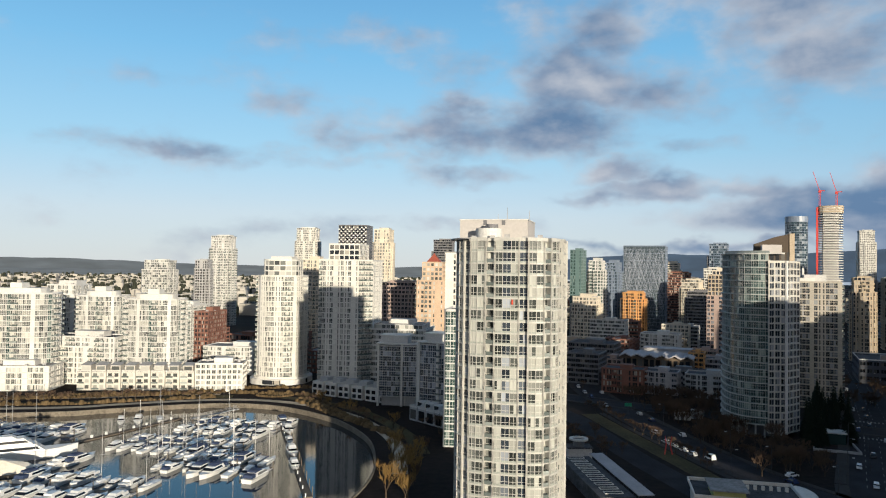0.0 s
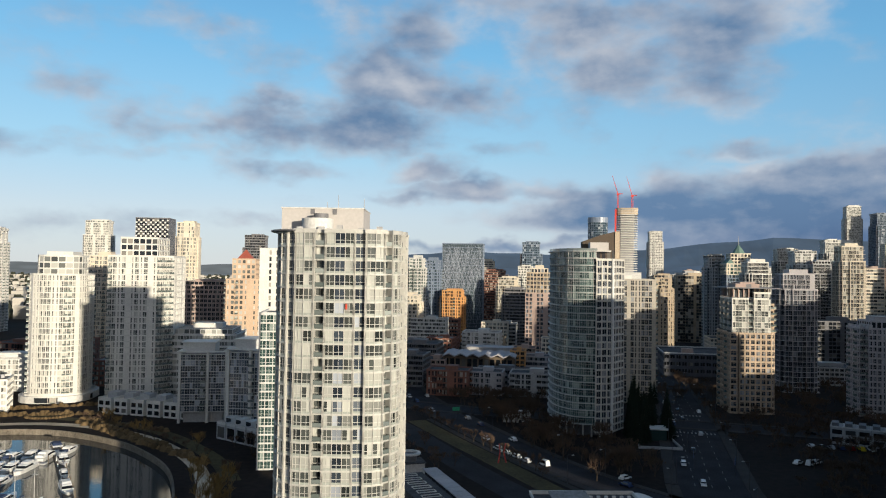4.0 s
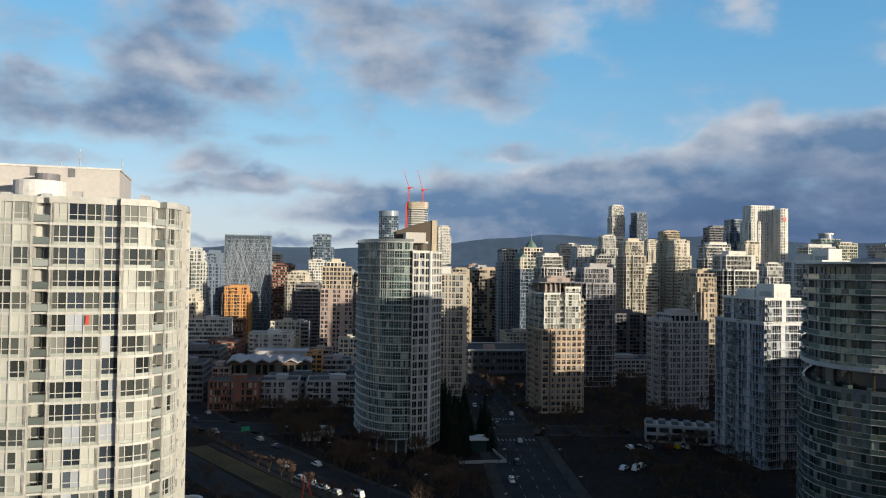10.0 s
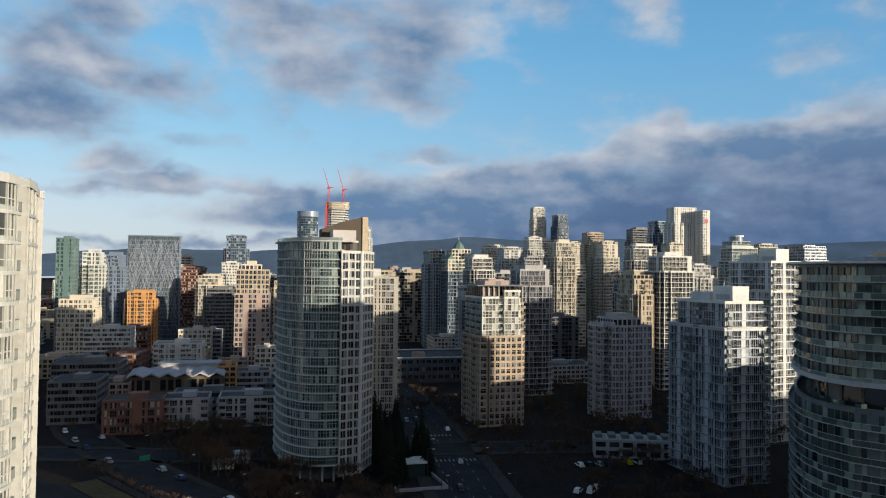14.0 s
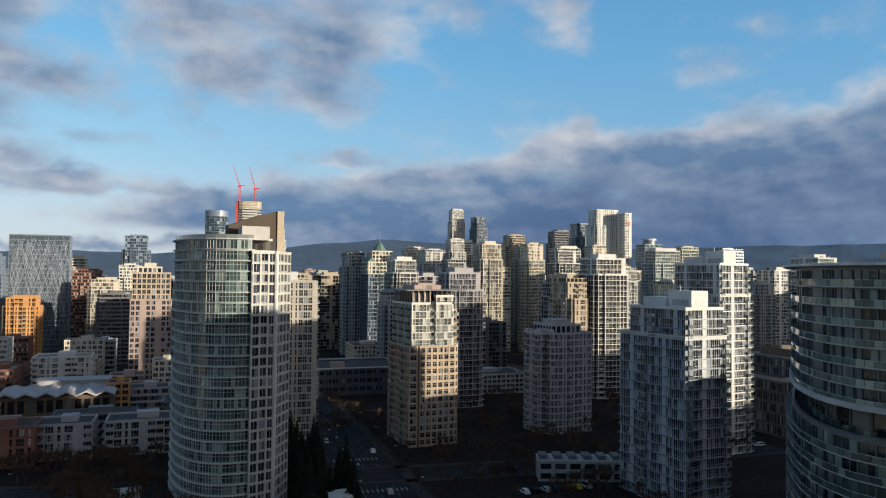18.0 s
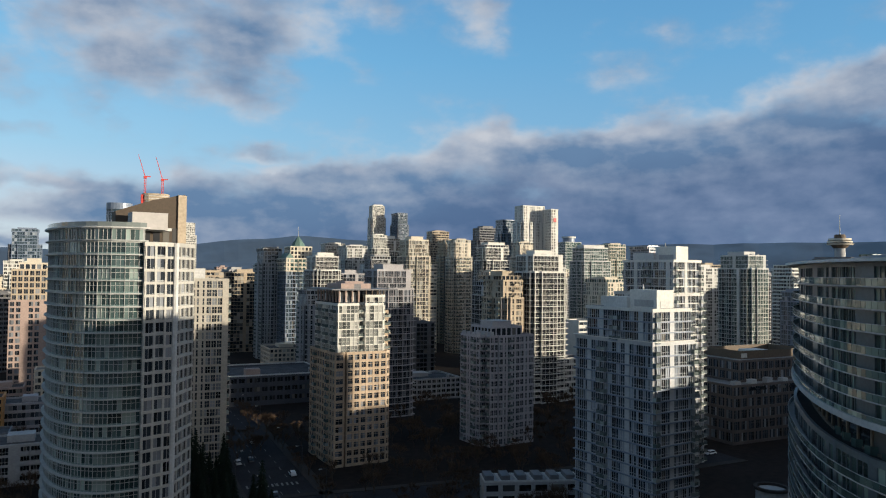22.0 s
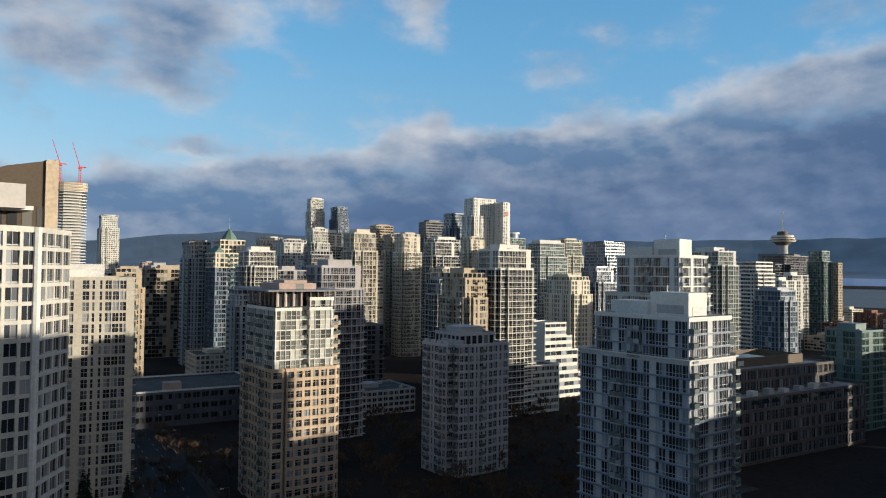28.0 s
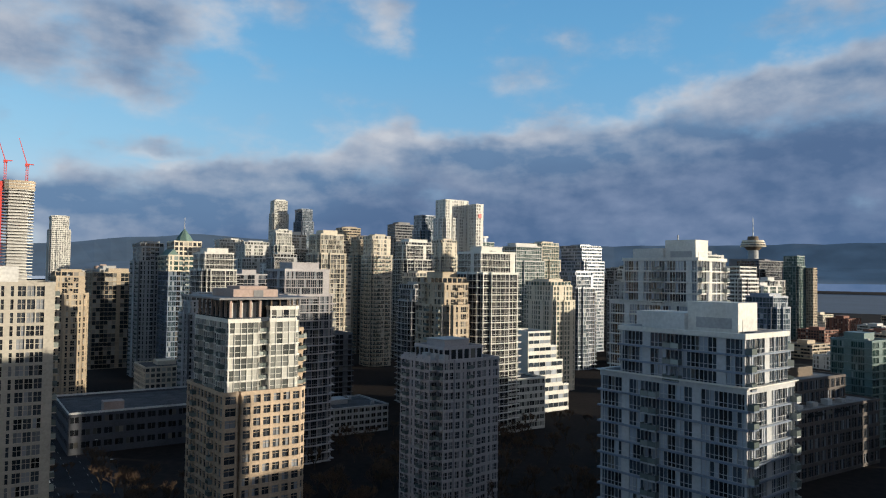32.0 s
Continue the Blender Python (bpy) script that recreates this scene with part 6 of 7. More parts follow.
ringroof = thing("garden_pavilion", "round concrete ring roof above a terrace", "pavilion", pose(262, 196, 0))
part("ring", Shell().ring(oval(9, 9, 2, 28), oval(7.2, 7.2, 2, 28), 9, 9.7), PAVE, ringroof)
part("drum_wall", Shell().cone(0, 0, 0, 9, 4.0, 4.0, 24), GREY, ringroof)

pale_top = thing("apartment_tower", "rose-brown apartment tower with a tan stepped upper part", "building", pose(216, 524, 0, 0, 0, -26))
z = storeys(pale_top, rect(21, 20), 0, 17, 2.9, ROSE, GLASS_S, bay=2.6, band=0.9, pier=0.8, patterns=["wwswwsww", "wwsww"], mullion=DARK, split=0.9)
z = storeys(pale_top, rect(19.5, 18.5), z + 0.2, 5, 2.9, TAN, GLASS_S, bay=2.4, band=0.8, pier=0.7, mullion=TAN, split=0.9)
z = storeys(pale_top, rect(12, 12, -1, 1), z + 0.2, 1, 3.0, CREAM, GLASS_S, bay=2.4, band=0.8, pier=0.7)
part("plant_room", Shell().box(-4, -2, z, 2, 4, z + 3.0), CREAM, pale_top)
drum_tower = thing("office_tower", "glass tower with a round pale drum on its roof", "building", pose(1455, 892, 0, 0, 0, -26))
z = storeys(drum_tower, rect(42, 34), 0, 24, 5.50, PALE, GLASS_G, bay=3.2, band=0.6, pier=0.2)
part("drum", Shell().cone(0, 0, z, z + 10, 13, 13, 32), BLUEGREY, drum_tower, "round glass roof drum")
part("drum_ring", Shell().cone(0, 0, z + 10, z + 13, 15, 15, 32), WHITE, drum_tower, "white ring on the drum")

# ---- low buildings in the middle ----
market = thing("market_hall", "market hall with a zigzag white roof edge", "building", pose(147, 461, 0, 0, 0, -26))
part("wall", Shell().box(-20, -14, 0, 24, 16, 13.6), BROWN, market)
# The white roof takes a mauve-grey, with its shade in the colour.
for i in range(6):
    a = -20 + 7.4 * i
    part("roof_fold", Shell().add([(a, -16, 13.8), (a + 3.7, -16, 15.6), (a + 7.4, -16, 13.8), (a, 4, 15.4), (a + 3.7, 4, 16.2), (a + 7.4, 4, 15.4), (a, -16, 13.1), (a + 3.7, -16, 14.9), (a + 7.4, -16, 13.1)],
                                  [(0, 1, 4, 3), (1, 2, 5, 4), (0, 6, 7, 1), (1, 7, 8, 2)]), MAUVE, market)
part("upper_hall", Shell().box(-8, 4, 13.6, 20, 15, 17.2), GREY, market)
part("upper_roof", Shell().box(-9, 3.2, 17.2, 21, 16, 17.6), MAUVE, market)
for i in range(12):
    part("window", Shell().box(-19 + 3.5 * i, -14.06, 7, -16.6 + 3.5 * i, -14.0, 12), GLASS_D, market)
# Pale front-row blocks take M and G finishes, shade put into the colour.
for x, y, ang, w, d, h, k, lk in ((111, 402, 26, 22, 16, 13.5, "K", "mixed"), (131, 400, 26, 18, 16, 12.5, "M", "balcony"), (154, 389, 26, 25, 16, 12.5, "G", "balcony"), (176, 380, 26, 18, 16, 12, "M", "balcony"),
                             (98, 438, 26, 19, 22, 18, "D", "strip"), (115, 490, 26, 30, 24, 19, "D", "strip"), (139, 508, 26, 12, 20, 20, "K", "grid"), (169, 518, 26, 26, 18, 23, "P", "balcony"), (197, 568, 26, 20, 14, 26, "C", "grid"),
                             (152, 598, 26, 28, 16, 27, "P", "strip"), (170, 452, 26, 9, 14, 17, "O", "grid"), (185, 456, 26, 18, 16, 13, "M", "strip"), (207, 486, 26, 12, 14, 21, "C", "grid"), (188, 487, 26, 16, 14, 15, "R", "strip"),
                             (210, 450, 26, 22, 18, 14, "D", "strip"), (190, 422, 26, 24, 16, 11, "D", "strip"), (150, 424, 26, 30, 12, 10, "D", "strip"), (118, 424, 26, 22, 14, 10, "R", "strip"), (120, 462, 26, 14, 20, 12, "R", "grid"),
                             (186, 540, 26, 16, 14, 17, "T", "grid"), (122, 540, 26, 22, 18, 15, "D", "strip"), (150, 552, 26, 22, 14, 16, "K", "grid"), (212, 580, 26, 14, 16, 24, "G", "strip"), (176, 632, 26, 22, 14, 24, "K", "strip"),
                             (238, 560, 26, 16, 16, 20, "D", "strip"), (270, 570, 26, 22, 20, 52, "C", "mixed"), (60, 500, 20, 26, 22, 26, "R", "grid"), (82, 560, 20, 26, 20, 30, "K", "grid"),
                             (300, 640, 26, 28, 24, 56, "T", "mixed"), (318, 416, 26, 26, 22, 16, "G", "strip"), (240, 480, 26, 20, 18, 16, "M", "grid")):
    tower("low_building" if h < 30 else "apartment_tower", f"{WORDS[k]} city block {SAYS[lk]}", x, y, ang, w, d, h, wall=MATS[k][0], glass=MATS[k][1],
          pent=(0.3, 0.4, 2.4), roof_mat=DARKROOF if h < 20 else GRAVEL, lean=h < 30, **LOOKS[lk])
# Grey render darkened and blued: the walls' shade is put into the colour.
SHADED_GREY = material("shaded_grey_render", (0.075, 0.08, 0.095), 0.8, 0.15)
civic = thing("civic_building", "low grey civic building with a rose-brown roof box", "building", pose(300, 452, 0, 0, 0, -26))
storeys(civic, [(-26, -24), (22, -24), (26, -18), (26, 20), (-26, 20)], 0, 3, 4.4, SHADED_GREY, GLASS_D, bay=3.6, band=2.3, pier=1.0, roof_mat=DARKROOF, mullion=DARK, split=1.2)
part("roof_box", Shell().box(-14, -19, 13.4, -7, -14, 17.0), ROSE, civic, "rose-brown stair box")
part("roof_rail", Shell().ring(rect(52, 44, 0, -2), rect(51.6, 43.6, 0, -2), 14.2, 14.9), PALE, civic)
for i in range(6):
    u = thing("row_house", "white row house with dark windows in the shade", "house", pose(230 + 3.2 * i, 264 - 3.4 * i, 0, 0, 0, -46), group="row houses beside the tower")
    # Grey stands in for white walls that lie in shade.
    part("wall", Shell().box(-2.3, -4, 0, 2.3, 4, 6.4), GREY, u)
    part("roof_room", Shell().box(-1.9, -3, 6.4, 0.6, 2.6, 8.0), DARK, u)
    part("roof_edge", Shell().ring(rect(4.6, 8), rect(4.1, 7.5), 6.4, 6.9), PALE, u)
    for k in range(2):
        part("window", Shell().box(-1.7, -4.06, 0.9 + 3 * k, 1.7, -4.0, 2.6 + 3 * k), GLASS_D, u)
step_b = thing("office_building", "white stepped office building with long window bands", "building", pose(444, 340, 0, 0, 0, -26))
for k, (zz, ww) in enumerate(((0, 26), (12, 22), (24, 18), (31, 14))):
    storeys(step_b, rect(ww, 16, (ww - 26) / 2, 0), zz, 3 if k < 2 else 2, 4.0 if k < 2 else 3.5, WHITE, GLASS_T, bay=3.4, band=1.9, pier=0.1, patterns=["w", "w", "w", "s"])

# unseen towers added beyond the picture's edge to cast shade over the streets and facades
for x, y, w, d, h in ((262, 128, 34, 30, 42), (312, 128, 20, 20, 39), (289, 122, 6, 14, 58), (299, 124, 16, 16, 37), (348, 138, 52, 30, 24), (402, 122, 46, 34, 76), (470, 122, 60, 34, 36), (150, 0, 50, 30, 44), (214, 0, 42, 30, 44), (262, 40, 46, 30, 50), (120, 60, 30, 30, 30), (330, 60, 60, 30, 36)):
    tower("apartment_tower", "unseen grey tower block added to cast shade", x, y, 20, w, d, h, wall=GREY, glass=GLASS_D, lean=True, **LOOKS["grid"])

# ---- the rest of the city ----
rng = random.Random(11)
placed = [(o.location.x, o.location.y) for o in scene.objects if o.parent is None and "category" in o and o["category"] == "building"]
U, V = Vector((math.cos(radians(26)), -math.sin(radians(26)))), Vector((math.sin(radians(26)), math.cos(radians(26))))
names = "WCGPTTRRMBVQKDC"
for i in range(-6, 17):
    for j in range(-2, 18):
        p = Vector((200, 470)) + U * (i * 64 + rng.uniform(-8, 8)) + V * (j * 66 + rng.uniform(-8, 8))
        far = math.hypot(p.x - 60, p.y - 130)
        bearing = math.degrees(math.atan2(p.x - 60, p.y - 130))
        if far > 1500 or not -38 < bearing < 98 or p.y < 140 or (p.y < 430 and p.x < 420) or (p.x < 30 and p.y < 560) or min(math.hypot(p.x - a, p.y - b) for a, b in placed) < (32 if far > 420 else 40):
            continue
        if abs((p - Vector((168, 256))).dot(U)) < 26 or (430 < p.x < 660 and p.y < 275) or (bearing > 50 and far < 620):
            continue
        centre = 10 < bearing < 80
        h = rng.choice((12, 15, 20, 26, 34, 44, 52, 58)) if centre else rng.choice((8, 10, 12, 15, 18, 24))
        if far < 420:
            h = min(h, 22)
        elif far > 520 and centre and bearing > 34 and rng.random() < 0.5:
            h = rng.choice((60, 64, 68, 72, 76))
        k, lk = rng.choice(names if centre else "WCPTK"), rng.choice(("grid", "strip", "deck", "slab", "column", "deck"))
        tower("apartment_tower" if h > 30 else "low_building", f"{WORDS[k]} downtown block {SAYS[lk]}", p.x, p.y, 26, rng.uniform(20, 34), rng.uniform(18, 28), h, wall=MATS[k][0], glass=MATS[k][1],
              pent=(0.4, 0.4, rng.uniform(2, 4)), roof_mat=rng.choice((GRAVEL, DARKROOF)), lean=True, **{**LOOKS[lk], "mullion": None, "transom": 0.0})
sprawl = Shell()
for _ in range(1500):
    a, r = radians(rng.uniform(-40, 4)), rng.uniform(1000, 3700)
    x, y, w, d, h = r * math.sin(a), r * math.cos(a), rng.uniform(8, 26), rng.uniform(8, 20), rng.uniform(5, 14)
    sprawl.box(x - w / 2, y - d / 2, 0, x + w / 2, y + d / 2, h + r * 0.004)
tagged(new("distant_houses", sprawl.mesh("distant_houses", material("sunlit_house_paint", (0.5, 0.47, 0.42), 0.8, 0.3, pieces=0.6, stain=60))), "pale distant houses spread below the wooded ridge", "houses", kind="stuff")
woods = Shell()
for _ in range(2600):
    a, r = radians(rng.uniform(-42, 8)), rng.uniform(1000, 3850)
    x, y, s = r * math.sin(a), r * math.cos(a), rng.uniform(5, 13)
    woods.cone(x, y, 0, s * rng.uniform(0.9, 1.5) + r * 0.004, s, s * 0.4, 6)
tagged(new("distant_woods", woods.mesh("distant_woods", material("dark_tree_cover", (0.05, 0.055, 0.04), 0.95, 0.3, pieces=0.4))), "dark winter trees among the distant houses", "trees", kind="stuff")

# ---- streets, parks and small things ----
def strip(name, pts, width, zz, mat, label, category):
    s = Shell()
    left, right = [], []
    for i, p in enumerate(pts):
        a, b = Vector(pts[max(0, i - 1)]), Vector(pts[min(len(pts) - 1, i + 1)])
        d = (b - a).normalized()
        left.append((p[0] - d.y * width / 2, p[1] + d.x * width / 2, zz))
        right.append((p[0] + d.y * width / 2, p[1] - d.x * width / 2, zz))
    n = len(pts)
    s.add(right + left, [(i, i + 1, n + i + 1, n + i) for i in range(n - 1)])
    return tagged(new(name, s.mesh(name, mat)), label, category, kind="structure")


PAINT = material("worn_white_road_paint", (0.24, 0.235, 0.22), 0.8, 0.3)
SANDY = material("sandy_path", (0.55, 0.46, 0.34), 0.95, 0.2)
GRASS = material("winter_grass", (0.085, 0.074, 0.038), 1.0, 0.35, grain=1.2, stain=14, bump=0.04, tint=(0.05, 0.04, 0.026))
main_street = [(110, 160), (142, 222), (192, 306), (242, 399), (300, 515), (420, 750)]
cross_street = [(60, 395), (110, 352), (175, 315), (244, 270), (330, 228)]
boulevard = curve([(128, 190), (112, 228), (104, 262), (99, 300), (94, 350), (92, 409), (100, 470)])
lower_road = curve([(92, 180), (84, 215), (76, 258), (71, 300), (66, 335), (50, 372), (20, 395), (-30, 398), (-56, 396)])
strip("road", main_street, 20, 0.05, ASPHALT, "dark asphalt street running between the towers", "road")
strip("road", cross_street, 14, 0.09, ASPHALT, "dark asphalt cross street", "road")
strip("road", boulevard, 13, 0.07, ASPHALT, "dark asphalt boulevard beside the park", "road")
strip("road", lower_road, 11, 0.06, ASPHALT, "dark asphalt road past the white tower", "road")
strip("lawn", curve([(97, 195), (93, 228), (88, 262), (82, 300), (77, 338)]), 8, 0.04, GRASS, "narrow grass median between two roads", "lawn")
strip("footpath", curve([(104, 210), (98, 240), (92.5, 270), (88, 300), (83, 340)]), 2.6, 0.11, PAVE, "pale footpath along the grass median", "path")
strip("footpath", curve([(-420, 302), (-230, 331), (-164, 341), (-145, 349), (-120, 359), (-96, 365), (-72, 362), (-50, 349), (-32, 329), (-21, 309), (-12, 285), (-8, 262), (-7, 236)], 4), 5, 0.05, SANDY, "pale seawall footpath", "path")
strip("lawn", curve([(-300, 330), (-206, 345), (-164, 352), (-145, 360), (-122, 369), (-96, 374)], 4), 9, 0.04, GRASS, "strip of winter grass below the terraces", "lawn")
strip("lawn", curve([(-70, 373), (-46, 358), (-28, 338), (-14, 312), (-4, 285), (0, 262)], 4), 6, 0.04, GRASS, "curved strip of grass round the basin", "lawn")
strip("footpath", curve([(-300, 345), (-206, 360), (-164, 366), (-130, 376), (-104, 380)], 4), 2.4, 0.06, SANDY, "pale path beside the terraces", "path")
tagged(flat("lawn", [(-76 + 9 * math.cos(q / 4), 379 + 6 * math.sin(q / 4)) for q in range(25)], 0.06, GRASS), "round lawn in the turning circle", "lawn", kind="structure")
hedge = Shell()
for q in range(40):
    hedge.cone(-76 + 9 * math.cos(q * 0.157), 379 + 6 * math.sin(q * 0.157), 0, 0.9, 0.8, 0.5, 7)
rh = random.Random(12)
for x0, y0, x1, y1, n in ((-230, 340, -164, 349, 60), (-164, 349, -104, 371, 60), (-180, 371, -108, 380, 70), (-62, 371, -24, 336, 40), (-232, 350, -104, 384, 130), (-200, 362, -104, 388, 90), (-62, 364, -8, 284, 110), (-54, 358, -14, 296, 80), (-112, 396, -58, 404, 60), (-100, 384, -56, 380, 50)):
    for i in range(n):
        t = i / n
        x, y, s = x0 + (x1 - x0) * t + rh.uniform(-1, 1), y0 + (y1 - y0) * t + rh.uniform(-1, 1), rh.uniform(0.7, 1.9)
        hedge.cone(x, y, 0, s * rh.uniform(0.6, 1.2), s, s * 0.45, 7)
tagged(new("hedge", hedge.mesh("hedge", material("olive_shrub", (0.15, 0.105, 0.055), 0.95, 0.45, grain=0.3, pieces=0.6, bump=0.08))), "low olive-brown winter shrubs along the paths", "shrubs", kind="stuff")
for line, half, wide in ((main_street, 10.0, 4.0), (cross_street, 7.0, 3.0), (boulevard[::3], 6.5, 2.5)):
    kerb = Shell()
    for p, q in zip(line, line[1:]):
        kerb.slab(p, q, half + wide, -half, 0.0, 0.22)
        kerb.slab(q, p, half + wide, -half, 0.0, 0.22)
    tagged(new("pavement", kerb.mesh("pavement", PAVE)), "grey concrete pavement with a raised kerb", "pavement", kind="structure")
dash = Shell()
for a, b in zip(main_street, main_street[1:]):
    d = Vector((b[0] - a[0], b[1] - a[1]))
    for k in range(int(d.length / 9)):
        for off in (-5, 0.0, 5):
            p = Vector(a) + d.normalized() * 9 * k + Vector((d.y, -d.x)).normalized() * off
            q = p + d.normalized() * 3.2
            dash.slab(tuple(p), tuple(q), 0.09, 0.09, 0.055, 0.062)
for k in range(11):
    for base, dirn in (((183, 288), Vector((0.86, -0.5))), ((200, 322), Vector((0.86, -0.5)))):
        p = Vector(base) + dirn * (1.5 * k - 8)
        dash.slab(tuple(p), tuple(p + Vector((0.5, 0.86)) * 3), 0.3, 0.3, 0.10, 0.108)
tagged(new("road_marking", dash.mesh("road_marking", PAINT)), "worn white lane lines and crossing bars", "road marking", kind="structure")

BARK = material("grey_brown_bark", (0.10, 0.075, 0.055), 0.95, 0.2)
TWIGS = material("bare_brown_twigs", (0.125, 0.085, 0.060), 0.95, 0.25, pieces=0.5)
NEEDLES = material("dark_conifer_needles", (0.016, 0.024, 0.015), 0.95, 0.25, pieces=0.5)
GOLD = material("ochre_willow_twigs", (0.30, 0.19, 0.07), 0.95, 0.25, pieces=0.5)


def stick(s, a, b, ra, rb, n=4):
    d = (b - a).normalized()
    u = d.orthogonal().normalized()
    w = d.cross(u)
    lo = [a + (u * math.cos(6.2832 * i / n) + w * math.sin(6.2832 * i / n)) * ra for i in range(n)]
    hi = [b + (u * math.cos(6.2832 * i / n) + w * math.sin(6.2832 * i / n)) * rb for i in range(n)]
    s.add(lo + hi, [(i, (i + 1) % n, n + (i + 1) % n, n + i) for i in range(n)])


def bare_tree(seed, high, wide, twig_mat, label):
    r = random.Random(seed)
    trunk, twigs = Shell(), Shell()
    fork = Vector((0, 0, high * 0.14))
    stick(trunk, Vector((0, 0, -0.1)), fork, high * 0.024, high * 0.018, 6)

    def blade(p, q, width):
        """A thin three-cornered twig."""
        side = (q - p).cross(Vector((r.uniform(-1, 1), r.uniform(-1, 1), r.uniform(-1, 1)))).normalized() * width
        twigs.add([p - side, p + side, q], [(0, 1, 2)])

    def grow_limb(p, d, length, rad, level):
        q = p + d * length
        if level < 3:
            stick(trunk if level < 2 else twigs, p, q, rad, rad * 0.6, 4 if level < 2 else 3)
        else:
            blade(p, q, max(0.06, rad))
        if level == 4:
            for _ in range(4):
                e = (d + Vector((r.uniform(-1, 1), r.uniform(-1, 1), r.uniform(-0.4, 0.9))) * 0.9).normalized() * length * r.uniform(0.7, 1.4)
                blade(p + d * length * r.uniform(0.2, 1), q + e, 0.045)
            return
        for _ in range(3 if level < 3 else 4):
            v = (d * 0.9 + Vector((r.uniform(-1, 1) * wide, r.uniform(-1, 1) * wide, r.uniform(-0.3, 1.1)))).normalized()
            grow_limb(p + d * length * r.uniform(0.55, 1.0), v, length * r.uniform(0.55, 0.78), max(0.045, rad * 0.6), level + 1)
    for i in range(4):
        g = 1.57 * i + r.uniform(-0.5, 0.5)
        grow_limb(fork, Vector((math.cos(g) * wide, math.sin(g) * wide, 1.0)).normalized(), high * 0.26, high * 0.012, 1)
    t = tagged(new("bare_tree", trunk.mesh("trunk", BARK)), label, "tree", "winter street trees")
    part("crown", twigs, twig_mat, t, "fine bare twigs")
    return t


def conifer(seed, high):
    r = random.Random(seed)
    trunk, crown = Shell(), Shell()
    trunk.cone(0, 0, -0.1, high * 0.95, high * 0.02, 0.05, 7)
    for k in range(26):
        z = high * (0.1 + 0.88 * k / 26)
        reach = high * 0.21 * (1 - k / 27) + 0.35
        for m in range(9):
            q = 6.2832 * (m / 9 + r.random() * 0.12 + 0.37 * k)
            l = reach * r.uniform(0.7, 1.15)
            c, s = math.cos(q), math.sin(q)
            w = l * 0.28
            crown.add([(0.1 * c, 0.1 * s, z + 0.25), (l * 0.6 * c - w * s, l * 0.6 * s + w * c, z - 0.15 * l), (l * c, l * s, z - 0.42 * l), (l * 0.6 * c + w * s, l * 0.6 * s - w * c, z - 0.15 * l)], [(0, 1, 2, 3)])
    t = tagged(new("conifer", trunk.mesh("trunk", BARK)), "dark green conifer standing in the shade", "tree", "conifers by the street")
    part("crown", crown, NEEDLES, t)
    return t


trees = [bare_tree(1, 9, 0.75, TWIGS, "bare brown street tree in winter"), bare_tree(2, 11, 0.6, TWIGS, "tall bare winter tree"), bare_tree(3, 7, 0.9, TWIGS, "small spreading bare winter tree")]
gold = bare_tree(5, 12, 0.55, GOLD, "ochre-twigged willow by the seawall")
firs = [conifer(7, 15), conifer(8, 19), conifer(9, 12)]
rng = random.Random(21)


def plant(kinds, x, y, lo=0.8, hi=1.2):
    ob = rng.choice(kinds)
    o = copy_thing(ob, pose(x, y, 0, 0, 0, rng.uniform(0, 360)))
    s = rng.uniform(lo, hi)
    o.scale = (s, s, s * rng.uniform(0.9, 1.1))
    return o


def thicket(label, spots, lo, hi):
    """A stand of bare trees that nobody could count, as one trunk mesh and one twig mesh."""
    trunks, twigs = Shell(), Shell()
    for x, y in spots:
        src = rng.choice(trees)
        m = pose(x, y, 0, 0, 0, rng.uniform(0, 360)) @ Matrix.Scale(rng.uniform(lo, hi), 4)
        for shell, me in ((trunks, src.data), (twigs, src.children[0].data)):
            shell.add([m @ v.co for v in me.vertices], [tuple(f.vertices) for f in me.polygons])
    t = tagged(new("bare_trees", trunks.mesh("trunks", BARK)), label, "trees", kind="stuff")
    part("twig_mass", twigs, TWIGS, t, "fine bare twigs", kind="stuff")


def spread(n, x0, x1, y0, y1):
    return [(rng.uniform(x0, x1), rng.uniform(y0, y1)) for _ in range(n)]


for i in range(16):
    plant(trees, 96 - 1.05 * i + rng.uniform(-1, 1), 244 + 7.2 * i, 0.6, 0.95)
for i in range(24):
    plant(trees, -200 + 4.2 * i, 352 + 1.0 * i + rng.uniform(-2, 2), 0.5, 0.75)
for i in range(14):
    plant(trees + [gold], -60 + 4.0 * i, 368 - 5.6 * i + rng.uniform(-2, 2), 0.5, 0.8)
for i in range(14):
    plant([gold, gold, gold, trees[1]], -8 + rng.uniform(-3, 7), 222 + rng.uniform(-12, 36), 0.7, 1.05)
for i in range(9):
    plant(trees, 4 + rng.uniform(-8, 14), 262 + 11 * i, 0.7, 1.0)
for i in range(44):
    plant(firs, 150 + 1.35 * i + rng.uniform(-7, 3), 270 + 2.2 * i + rng.uniform(-3, 9), 0.55, 0.95)
thicket("dark bare winter trees filling the shaded park", spread(150, 106, 138, 236, 380), 0.7, 1.2)
thicket("bare winter trees beside the street below the towers", spread(80, 186, 246, 216, 284), 0.5, 0.95)
thicket("bare winter trees between the shaded towers", spread(70, 258, 330, 318, 375), 0.7, 1.1)
for i in range(16):
    plant(trees, 196 + 4.6 * i, 290 + 8.3 * i + rng.uniform(-2, 2), 0.6, 0.9)
for i in range(22):
    plant(trees, 330 + rng.uniform(0, 60), 300 + rng.uniform(0, 30), 0.6, 0.9)
